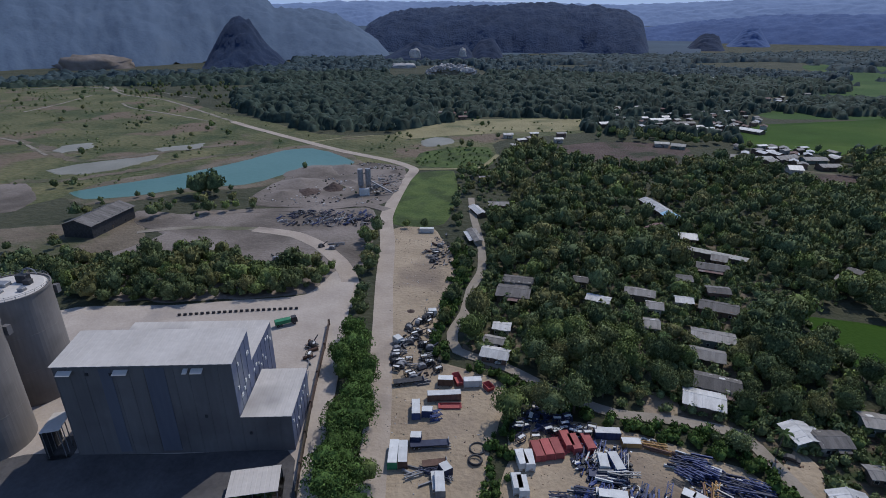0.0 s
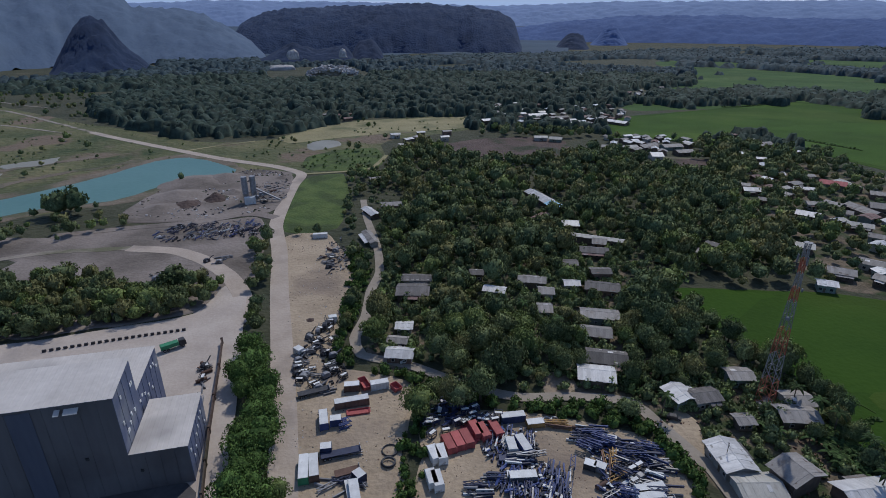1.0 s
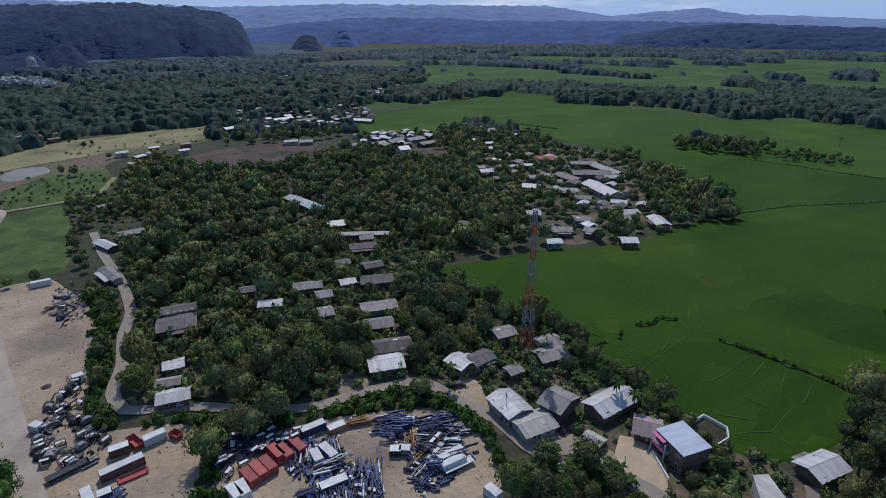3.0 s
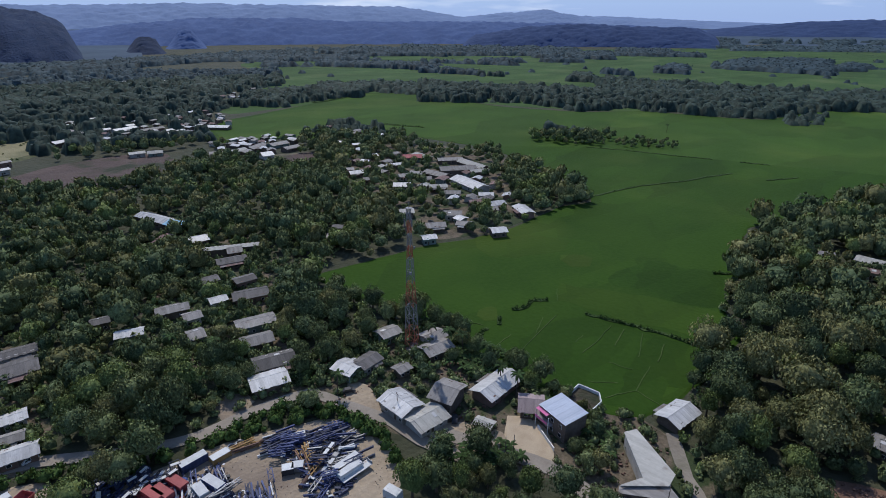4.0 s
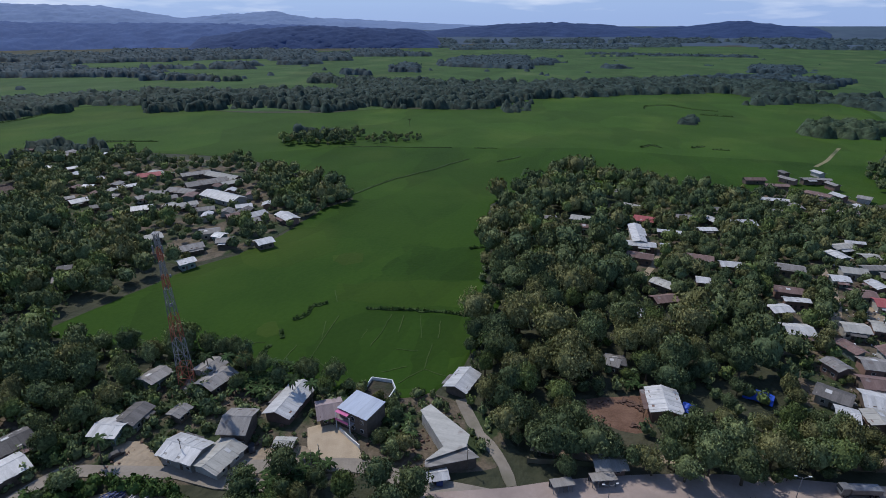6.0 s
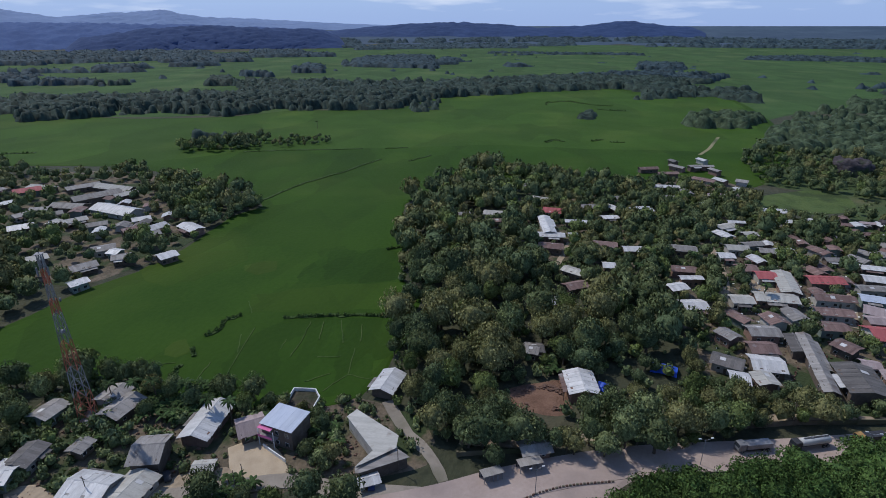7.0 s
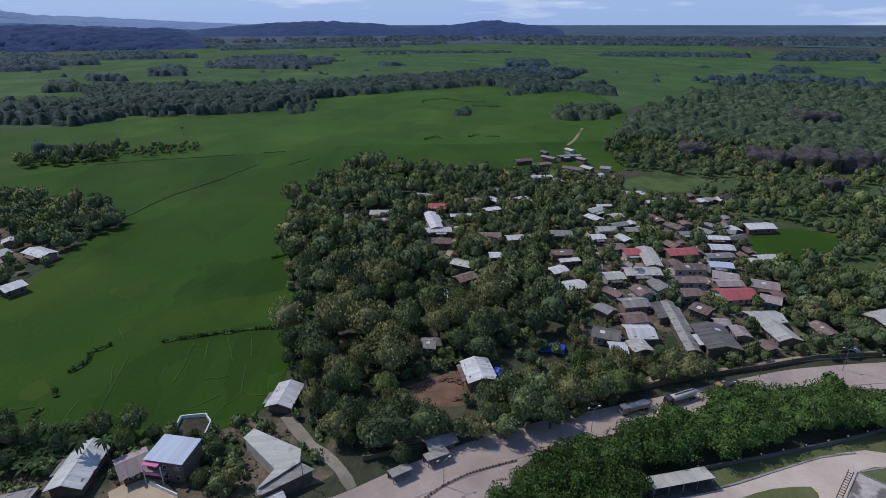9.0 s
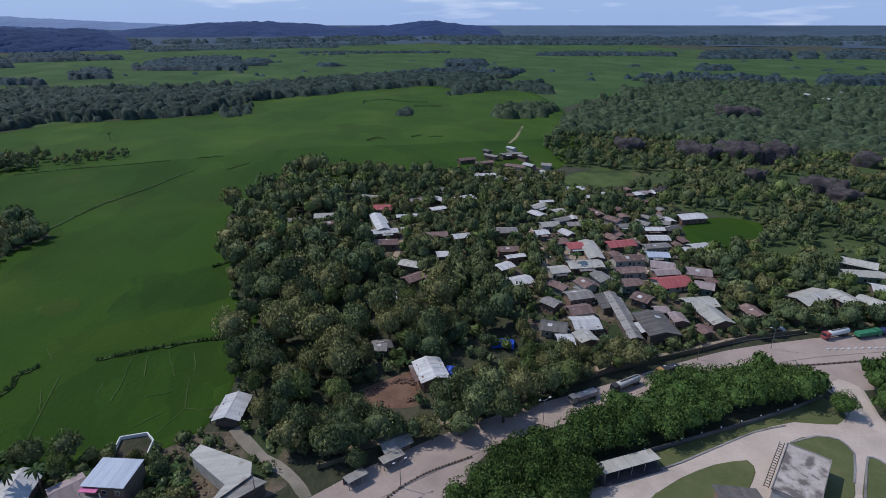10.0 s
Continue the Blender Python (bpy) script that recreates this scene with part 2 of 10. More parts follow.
M = dict(
    ground=mat("ground_scrub", (0.034, 0.040, 0.021), (0.066, 0.066, 0.038), 0.02, 0.95, 0.3, 12, space="World", patch=((0.09, 0.08, 0.05), 0.012, 0.6, 0.74)),
    rice=paddies("rice", (0.0225, 0.055, 0.0050), (0.035, 0.076, 0.0072), (0.054, 0.090, 0.012), 60, 35),
    # lighter rice colour stands in for grazing view and haze further out
    rice_far=paddies("rice_lightened", (0.032, 0.070, 0.0085), (0.047, 0.094, 0.0120), (0.066, 0.106, 0.017), 110, 35),
    rice_deep=paddies("rice_deep", (0.019, 0.048, 0.0045), (0.029, 0.066, 0.0065), (0.042, 0.076, 0.010), 24, 35),
    rice_pale=paddies("rice_pale", (0.028, 0.060, 0.0058), (0.041, 0.080, 0.0082), (0.060, 0.092, 0.013), 40, 35),
    rice_ripe=paddies("rice_ripe", (0.036, 0.066, 0.0080), (0.050, 0.084, 0.011), (0.060, 0.090, 0.014), 30, 35),
    # paler and bluer than rice, with distance haze put into the colour
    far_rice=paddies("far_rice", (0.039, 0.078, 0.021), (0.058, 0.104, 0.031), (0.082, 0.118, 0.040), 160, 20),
    meadow=mat("meadow", (0.046, 0.078, 0.017), (0.090, 0.124, 0.032), 0.08, 0.95, 0.3, 8, space="World", patch=((0.040, 0.060, 0.016), 0.045, 0.5, 0.62)),
    scrubland=mat("scrubland", (0.030, 0.052, 0.016), (0.160, 0.146, 0.070), 0.018, 0.95, 0.3, 12, space="World", patch=((0.15, 0.112, 0.078), 0.014, 0.54, 0.62)),
    tan=mat("dry_field", (0.20, 0.178, 0.092), (0.285, 0.25, 0.135), 0.03, 0.95, 0.2, 10, space="World", patch=((0.09, 0.10, 0.045), 0.02, 0.5, 0.65)),
    bank=mat("bank_earth", (0.11, 0.088, 0.062), (0.19, 0.155, 0.115), 0.05, 0.95, 0.3, 10, space="World", patch=((0.075, 0.08, 0.04), 0.03, 0.48, 0.6)),
    burnt=mat("ploughed", (0.07, 0.048, 0.042), (0.12, 0.085, 0.07), 0.06, 0.95, 0.4, 8, space="World", patch=((0.035, 0.04, 0.02), 0.03, 0.52, 0.62)),
    lot=mat("dusty_gravel", (0.272, 0.212, 0.146), (0.41, 0.325, 0.230), 0.05, 0.95, 0.25, 14, space="World", patch=((0.20, 0.155, 0.12), 0.03, 0.5, 0.7)),
    dust=mat("cement_dust", (0.155, 0.128, 0.110), (0.25, 0.212, 0.185), 0.04, 0.95, 0.2, 14, space="World", patch=((0.10, 0.083, 0.068), 0.022, 0.48, 0.64)),
    slab=mat("dusty_concrete", (0.355, 0.302, 0.258), (0.465, 0.402, 0.348), 0.08, 0.9, 0.1, 12, space="World", patch=((0.28, 0.25, 0.23), 0.05, 0.55, 0.75)),
    road=mat("dusty_road", (0.33, 0.272, 0.220), (0.43, 0.360, 0.298), 0.1, 0.92, 0.15, 10, space="World", patch=((0.24, 0.20, 0.17), 0.06, 0.55, 0.75)),
    trail=mat("worn_trail", (0.20, 0.172, 0.138), (0.30, 0.262, 0.215), 0.08, 0.95, 0.2, 10, space="World", patch=((0.12, 0.115, 0.07), 0.05, 0.5, 0.66)),
    lane=mat("lane_concrete", (0.235, 0.200, 0.160), (0.325, 0.282, 0.232), 0.15, 0.92, 0.15, 10, space="World"),
    drive=mat("drive_concrete", (0.44, 0.36, 0.305), (0.57, 0.475, 0.405), 0.1, 0.9, 0.1, 12, space="World", patch=((0.36, 0.295, 0.25), 0.06, 0.55, 0.75)),
    highway=mat("old_asphalt", (0.325, 0.252, 0.215), (0.43, 0.342, 0.296), 0.1, 0.9, 0.1, 12, space="World", patch=((0.255, 0.20, 0.175), 0.05, 0.52, 0.7)),
    # colour darkened for shade: packing house shadow and ground under canopies
    dark_yard=mat("oily_yard", (0.055, 0.052, 0.055), (0.11, 0.105, 0.105), 0.08, 0.85, 0.15, 10, space="World", patch=((0.18, 0.17, 0.165), 0.05, 0.62, 0.75)),
    earth=mat("village_earth", (0.066, 0.056, 0.036), (0.195, 0.150, 0.105), 0.10, 0.95, 0.35, 8, space="World", patch=((0.038, 0.055, 0.020), 0.07, 0.47, 0.56)),
    redsoil=mat("red_soil", (0.13, 0.072, 0.047), (0.215, 0.125, 0.085), 0.2, 0.95, 0.4, 8, space="World"),
    sand=mat("sand", (0.40, 0.31, 0.21), (0.50, 0.40, 0.28), 0.3, 0.95, 0.3, 10, space="World"),
    lawn=mat("lawn", (0.080, 0.094, 0.034), (0.125, 0.138, 0.055), 0.1, 0.95, 0.2, 10, space="World", patch=((0.15, 0.14, 0.07), 0.1, 0.58, 0.75)),
    pasture=mat("pasture", (0.036, 0.062, 0.018), (0.075, 0.105, 0.033), 0.05, 0.95, 0.3, 10, space="World", patch=((0.11, 0.11, 0.05), 0.03, 0.56, 0.72)),
    water=mat("quarry_water", (0.066, 0.150, 0.130), (0.100, 0.195, 0.170), 0.015, 0.35, 0.02, 20, space="World", spec=0.12),
    pond=mat("pond_water", (0.19, 0.18, 0.145), (0.28, 0.265, 0.215), 0.03, 0.4, 0.02, 20, space="World", spec=0.06),
    bund=mat("bund_grass", (0.028, 0.056, 0.010), (0.056, 0.088, 0.022), 0.3, 0.95, 0.3, 6, space="World"),
    path=mat("path_earth", (0.028, 0.062, 0.009), (0.082, 0.112, 0.030), 0.12, 0.95, 0.2, 6, space="World"),
    concrete=mat("grey_concrete", (0.20, 0.19, 0.185), (0.33, 0.315, 0.30), 0.25, 0.9, 0.2, 10, patch=((0.14, 0.13, 0.125), 0.12, 0.5, 0.7), stretch=(1, 1, 0.25)),
    flatroof=mat("stained_roof_slab", (0.33, 0.285, 0.255), (0.53, 0.47, 0.43), 0.25, 0.9, 0.2, 8, patch=((0.15, 0.128, 0.115), 0.3, 0.46, 0.6)),
    whiteline=mat("white_paint", (0.66, 0.66, 0.64), (0.8, 0.8, 0.78), 2.0, 0.7, 0.05),
    yellow=mat("yellow_paint", (0.45, 0.29, 0.05), (0.6, 0.4, 0.08), 2.0, 0.6, 0.05),
    clad=mat("grey_cladding", (0.110, 0.102, 0.102), (0.155, 0.146, 0.146), 0.1, 0.7, 0.1, 8, stretch=(1, 1, 0.15), patch=((0.088, 0.082, 0.083), 0.06, 0.5, 0.7)),
    cladblue=mat("blue_cladding", (0.085, 0.10, 0.165), (0.13, 0.15, 0.22), 0.15, 0.65, 0.1, 8, stretch=(1, 1, 0.2), patch=((0.19, 0.20, 0.23), 0.1, 0.52, 0.68)),
    cladstripe=mat("dark_cladding_stripe", (0.082, 0.088, 0.115), (0.12, 0.125, 0.15), 0.1, 0.7, 0.1, 8, stretch=(1, 1, 0.15)),
    dustroof=mat("cement_dusted_roof", (0.45, 0.415, 0.38), (0.58, 0.54, 0.50), 0.08, 0.92, 0.1, 10, patch=((0.30, 0.28, 0.265), 0.05, 0.52, 0.7), island=0.05),
    silo=mat("silo_concrete", (0.165, 0.148, 0.136), (0.25, 0.228, 0.212), 0.12, 0.9, 0.15, 9, stretch=(1, 1, 0.12), patch=((0.14, 0.125, 0.115), 0.07, 0.5, 0.7)),
    darkmetal=mat("dark_metal", (0.03, 0.03, 0.034), (0.07, 0.07, 0.075), 0.8, 0.6, 0.1, metal=0.3),
    steel=mat("weathered_steel", (0.16, 0.16, 0.17), (0.30, 0.30, 0.31), 0.6, 0.55, 0.1, metal=0.4, spread=0.3),
    bluesteel=mat("blue_painted_steel", (0.026, 0.040, 0.125), (0.062, 0.088, 0.21), 0.5, 0.6, 0.1, spread=0.35, island=0.15),
    darkblue=mat("dark_blue_steel", (0.022, 0.028, 0.06), (0.05, 0.06, 0.11), 0.5, 0.6, 0.1, spread=0.3, island=0.2),
    red=mat("red_painted_steel", (0.28, 0.058, 0.058), (0.40, 0.10, 0.095), 0.5, 0.65, 0.1, spread=0.25),
    rust_red=mat("faded_red_steel", (0.34, 0.095, 0.05), (0.45, 0.16, 0.10), 0.5, 0.8, 0.1, spread=0.2),
    rust=mat("rusty_steel", (0.10, 0.06, 0.046), (0.19, 0.115, 0.085), 0.6, 0.85, 0.2, spread=0.3),
    ochre=mat("ochre_steel", (0.30, 0.17, 0.06), (0.42, 0.26, 0.10), 0.6, 0.75, 0.1),
    boxwhite=mat("white_box_paint", (0.52, 0.52, 0.51), (0.68, 0.68, 0.66), 0.5, 0.65, 0.05, patch=((0.3, 0.24, 0.2), 0.6, 0.6, 0.75), spread=0.12),
    greenbox=mat("green_box_paint", (0.03, 0.16, 0.085), (0.05, 0.24, 0.12), 0.5, 0.65, 0.05),
    tyre=mat("tyre_rubber", (0.02, 0.02, 0.02), (0.04, 0.04, 0.04), 2.0, 0.9, 0.1),
    glass=mat("dark_glass", (0.02, 0.025, 0.03), (0.035, 0.04, 0.05), 1.0, 0.12, 0.0, spec=0.6),
    tarp=mat("blue_tarpaulin", (0.02, 0.07, 0.45), (0.04, 0.12, 0.62), 0.6, 0.5, 0.3),
    pink=mat("pink_paint", (0.60, 0.14, 0.30), (0.72, 0.2, 0.38), 1.0, 0.7, 0.05),
    bark=mat("bark", (0.07, 0.055, 0.04), (0.15, 0.12, 0.09), 1.5, 0.95, 0.4),
    rock=mat("karst_rock", (0.026, 0.021, 0.024), (0.100, 0.086, 0.090), 0.3, 0.95, 0.9, 6, patch=((0.035, 0.05, 0.022), 0.1, 0.52, 0.6), stretch=(1, 1, 2.5)),
    whiterock=mat("quarried_rock", (0.30, 0.29, 0.28), (0.52, 0.50, 0.49), 0.03, 0.95, 0.6, 7, space="World"),
    leaf=leafy("forest_leaf", (0.064, 0.092, 0.038), (0.196, 0.230, 0.104), 0.22, 0.30),
    leaf_deep=leafy("deep_green_leaf", (0.046, 0.072, 0.034), (0.134, 0.172, 0.082), 0.2, 0.28),
    leaf_olive=leafy("olive_leaf", (0.104, 0.114, 0.044), (0.250, 0.244, 0.108), 0.2, 0.30),
    leaf_fresh=leafy("fresh_green_leaf", (0.078, 0.112, 0.034), (0.196, 0.244, 0.086), 0.2, 0.28),
    leaf_hedge=leafy("rain_tree_leaf", (0.042, 0.080, 0.021), (0.088, 0.140, 0.040)),
    leaf_palm=leafy("palm_leaf", (0.025, 0.048, 0.015), (0.065, 0.10, 0.035)),
    # far leaf colours hold the canopy's own shade; leaf_far and leaf_haze add haze blue
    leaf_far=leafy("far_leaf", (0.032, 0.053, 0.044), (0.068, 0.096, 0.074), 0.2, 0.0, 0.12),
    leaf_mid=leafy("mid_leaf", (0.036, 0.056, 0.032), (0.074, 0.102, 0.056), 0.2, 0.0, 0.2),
    leaf_haze=leafy("hazed_leaf", (0.036, 0.060, 0.068), (0.062, 0.090, 0.098), 0.2, 0.0, 0.06),
    # blue and pale tints put the haze of each distance into the hills' colour
    hill_near=mat("hazed_karst", (0.012, 0.027, 0.064), (0.024, 0.046, 0.100), 0.012, 0.98, 0.5, 12, space="World", patch=((0.046, 0.070, 0.125), 0.004, 0.6, 0.78)),
    hill_haze=mat("pale_hazed_karst", (0.066, 0.100, 0.155), (0.094, 0.135, 0.200), 0.010, 0.98, 0.12, 12, space="World", patch=((0.105, 0.14, 0.19), 0.004, 0.56, 0.75)),
    hill_mid=mat("hazed_range", (0.045, 0.082, 0.192), (0.068, 0.115, 0.248), 0.008, 0.98, 0.12, 10, space="World"),
    hill_dark=mat("dark_hazed_karst", (0.009, 0.021, 0.050), (0.018, 0.036, 0.080), 0.015, 0.98, 0.15, 12, space="World"),
    hill_low=mat("low_hazed_range", (0.019, 0.042, 0.110), (0.031, 0.060, 0.145), 0.008, 0.98, 0.1, 10, space="World"),
    plain_far=mat("hazed_plain_woods", (0.032, 0.056, 0.090), (0.060, 0.092, 0.125), 0.004, 0.98, 0.0, 6, space="World", stretch=(1, 1, 1)),
    hill_far=mat("far_hazed_range", (0.15, 0.215, 0.35), (0.19, 0.26, 0.41), 0.004, 0.98, 0.1, 8, space="World"),
)
ROOFS = dict(
    w=("white sheet-metal", mat("white_sheet_roof", (0.41, 0.40, 0.385), (0.60, 0.585, 0.565), 0.5, 0.5, 0.1, 8, sheet=0.10, spread=0.12, stretch=(1, 0.25, 1), patch=((0.33, 0.31, 0.30), 0.25, 0.58, 0.72))),
    g=("grey weathered sheet", mat("grey_sheet_roof", (0.185, 0.170, 0.155), (0.29, 0.27, 0.25), 0.5, 0.7, 0.1, 8, sheet=0.14, spread=0.2, stretch=(1, 0.25, 1), patch=((0.15, 0.12, 0.10), 0.3, 0.55, 0.7))),
    d=("dark weathered sheet", mat("dark_sheet_roof", (0.090, 0.082, 0.076), (0.16, 0.147, 0.137), 0.5, 0.8, 0.1, 8, sheet=0.15, spread=0.2, stretch=(1, 0.25, 1), patch=((0.20, 0.19, 0.18), 0.3, 0.64, 0.74))),
    r=("faded red tiled", mat("red_roof", (0.29, 0.065, 0.07), (0.40, 0.12, 0.115), 0.5, 0.75, 0.1, 8, sheet=0.1, spread=0.15, stretch=(1, 0.25, 1))),
    s=("rusty brown sheet", mat("rusty_roof", (0.14, 0.085, 0.075), (0.22, 0.15, 0.13), 0.5, 0.85, 0.1, 8, sheet=0.16, spread=0.2, stretch=(1, 0.25, 1), patch=((0.27, 0.24, 0.23), 0.3, 0.58, 0.7))),
    p=("pinkish weathered sheet", mat("pinkish_roof", (0.26, 0.20, 0.195), (0.36, 0.29, 0.28), 0.5, 0.8, 0.1, 8, sheet=0.12, spread=0.15, stretch=(1, 0.25, 1))),
    c=("pale cream-grey sheet", mat("cream_roof", (0.33, 0.315, 0.275), (0.45, 0.43, 0.385), 0.5, 0.8, 0.1, 8, sheet=0.1, spread=0.15, stretch=(1, 0.25, 1), patch=((0.25, 0.22, 0.19), 0.25, 0.56, 0.7))),
    k=("bright cyan sheet-metal", mat("cyan_roof", (0.22, 0.42, 0.54), (0.30, 0.53, 0.66), 0.5, 0.5, 0.1, 8, sheet=0.08, stretch=(1, 0.25, 1))),
    b=("pale blue sheet-metal", mat("pale_blue_roof", (0.37, 0.41, 0.49), (0.47, 0.51, 0.585), 0.5, 0.5, 0.1, 8, sheet=0.08, stretch=(1, 0.25, 1))),
)
WALLS = [mat("whitewashed_wall", (0.31, 0.29, 0.26), (0.46, 0.44, 0.40), 0.5, 0.9, 0.1, spread=0.2), mat("timber_wall", (0.085, 0.065, 0.052), (0.16, 0.125, 0.10), 0.7, 0.9, 0.2, spread=0.2), mat("bare_brick_wall", (0.16, 0.10, 0.08), (0.24, 0.155, 0.125), 0.6, 0.9, 0.2, spread=0.15), mat("green_wash_wall", (0.13, 0.17, 0.15), (0.21, 0.25, 0.22), 0.5, 0.9, 0.1, spread=0.15)]


# ---- building helpers ----
def mesh_ob(name, bm, material, parent=None, label="", smooth=False):
    me = bpy.data.meshes.new(name)
    bm.normal_update()
    bm.to_mesh(me)
    bm.free()
    if smooth:
        me.polygons.foreach_set("use_smooth", [True] * len(me.polygons))
    me.materials.append(material)
    ob = new(name, me)
    ob.parent = parent
    if label:
        ob["label"] = label
    return ob


def part(name, bm, material, parent, label="", smooth=False):
    return mesh_ob(name, bm, material, parent, label, smooth)


def thing(name, m, label, category, group=""):
    ob = new(name)
    ob.empty_display_size = 0.5
    ob.matrix_world = m
    return tagged(ob, label, category, group)


def box(bm, x0, y0, z0, x1, y1, z1, m=None):
    vs = [bm.verts.new((x, y, z)) for z in (z0, z1) for x, y in ((x0, y0), (x1, y0), (x1, y1), (x0, y1))]
    for f in ((3, 2, 1, 0), (4, 5, 6, 7), (0, 1, 5, 4), (1, 2, 6, 5), (2, 3, 7, 6), (3, 0, 4, 7)):
        bm.faces.new([vs[i] for i in f])
    if m is not None:
        bmesh.ops.transform(bm, matrix=m, verts=vs)
    return vs


def prism(bm, outline, axis_from, axis_to, axis="x"):
    """A closed outline in the plane across the axis, drawn out along it."""
    def at(a, p):
        return (a, p[0], p[1]) if axis == "x" else ((p[0], a, p[1]) if axis == "y" else (p[0], p[1], a))
    lo = [bm.verts.new(at(axis_from, p)) for p in outline]
    hi = [bm.verts.new(at(axis_to, p)) for p in outline]
    n = len(outline)
    faces = [bm.faces.new(lo[::-1]), bm.faces.new(hi)]
    for i in range(n):
        faces.append(bm.faces.new((lo[i], lo[(i + 1) % n], hi[(i + 1) % n], hi[i])))
    bmesh.ops.recalc_face_normals(bm, faces=faces)


def beam(bm, a, b, w, h=None):
    """A square bar from a to b."""
    a, b = Vector(a), Vector(b)
    d = b - a
    m = Matrix.Translation(a) @ d.to_track_quat("X", "Z").to_matrix().to_4x4()
    h = h or w
    box(bm, 0, -w / 2, -h / 2, d.length, w / 2, h / 2, m)


def tube(bm, a, b, r0, r1, n=8, caps=True):
    a, b = Vector(a), Vector(b)
    m = (b - a).to_track_quat("Z", "Y").to_matrix()
    ring = []
    for p, r in ((a, r0), (b, r1)):
        ring.append([bm.verts.new(p + m @ Vector((r * math.cos(2 * math.pi * i / n), r * math.sin(2 * math.pi * i / n), 0))) for i in range(n)])
    for i in range(n):
        bm.faces.new((ring[0][i], ring[0][(i + 1) % n], ring[1][(i + 1) % n], ring[1][i]))
    if caps:
        bm.faces.new(ring[0][::-1])
        bm.faces.new(ring[1])


FAR_FROM, FAR_TO, FAR_RISE = 2500.0, 4800.0, 105.0


def ground_z(x, y):
    """The plain is level round the village and climbs gently towards the distant foothills."""
    r = math.hypot(x, y)
    return 0.0 if r < FAR_FROM else FAR_RISE * ((r - FAR_FROM) / (FAR_TO - FAR_FROM)) ** 2


def smooth_line(points, closed, step=6.0, wobble=0.0, seed=0):
    """Catmull-Rom through the points, with a slight natural wobble."""
    pts, out, n = [Vector(p) for p in points], [], len(points)
    rng = random.Random(seed)
    for i in range(n if closed else n - 1):
        if closed:
            p0, p1, p2, p3 = pts[i - 1], pts[i], pts[(i + 1) % n], pts[(i + 2) % n]
        else:
            p0, p1, p2, p3 = pts[max(i - 1, 0)], pts[i], pts[i + 1], pts[min(i + 2, n - 1)]
        k = max(2, min(14, int((p2 - p1).length / step)))
        # tension keeps long stretches from overshooting
        t1, t2 = (p2 - p0) * 0.32, (p3 - p1) * 0.32
        cap = (p2 - p1).length * 0.8
        t1, t2 = t1 * min(1, cap / max(t1.length, 1e-6)), t2 * min(1, cap / max(t2.length, 1e-6))
        for j in range(k):
            u = j / k
            q = p1 * (2 * u**3 - 3 * u**2 + 1) + t1 * (u**3 - 2 * u**2 + u) + p2 * (3 * u**2 - 2 * u**3) + t2 * (u**3 - u**2)
            out.append(q + Vector((rng.uniform(-1, 1), rng.uniform(-1, 1))) * wobble)
    if not closed:
        out.append(pts[-1])
    return out


LAID = []


def zone(name, points, z, material, label, category, wobble=0.6, step=6.0, thick=0.3):
    """A patch of ground with its own cover: a slab whose edge goes down into the soil."""
    line = smooth_line(points, True, step, wobble, len(points))
    LAID.append(name)
    z += 0.004 * (len(LAID) % 20)
    bm = bmesh.new()
    top = [bm.verts.new((p.x, p.y, z + ground_z(p.x, p.y))) for p in line]
    # the rim runs out flat into the ground about it
    turn_ = 1 if sum(p.x * q.y - q.x * p.y for p, q in zip(line, line[1:] + line[:1])) > 0 else -1
    low = []
    for i, p in enumerate(line):
        d = line[(i + 1) % len(line)] - line[i - 1]
        d = Vector((d.y, -d.x)) * turn_
        d = d.normalized() * (1.2 if thick < 0.5 else 0.3) if d.length > 1e-6 else d
        low.append(bm.verts.new((p.x + d.x, p.y + d.y, z - thick + ground_z(p.x, p.y))))
    f = bm.faces.new(top)
    f.normal_update()
    if f.normal.z < 0:
        f.normal_flip()
    for i in range(len(line)):
        j = (i + 1) % len(line)
        bm.faces.new((top[i], top[j], low[j], low[i]))
    bmesh.ops.triangulate(bm, faces=[f])
    return tagged(mesh_ob(name, bm, material), label, category, kind="structure")


KEEP_OFF = []      # polygons and lines on which nothing grows


def ribbon(name, points, width, z, material, label, category, off=1.5, thick=0.3, wobble=0.0):
    """A road or path: a low slab that follows a line."""
    line = smooth_line(points, False, 5.0, 0.0)
    LAID.append(name)
    z += 0.0035 * (len(LAID) % 23)
    rng = random.Random(len(points))
    bm = bmesh.new()
    rows = []
    for i, p in enumerate(line):
        d = (line[min(i + 1, len(line) - 1)] - line[max(i - 1, 0)]).normalized()
        nrm = Vector((-d.y, d.x)) * width / 2
        a, b = p + nrm * (1 + rng.uniform(-wobble, wobble)), p - nrm * (1 + rng.uniform(-wobble, wobble))
        g0 = ground_z(p.x, p.y)
        rows.append([bm.verts.new((q.x, q.y, zz + g0)) for q, zz in ((a, z - thick), (a, z), (b, z), (b, z - thick))])
    for r0, r1 in zip(rows, rows[1:]):
        for k in range(3):
            bm.faces.new((r0[k + 1], r0[k], r1[k], r1[k + 1]))
    bm.faces.new(rows[0])
    bm.faces.new(rows[-1][::-1])
    bmesh.ops.recalc_face_normals(bm, faces=bm.faces[:])
    KEEP_OFF.append(("line", np.array([(p.x, p.y) for p in line]), width / 2 + off))
    return tagged(mesh_ob(name, bm, material), label, category, kind="structure")


def keep_off(points):
    KEEP_OFF.append(("poly", np.array(points, float), 0.0))
    return points


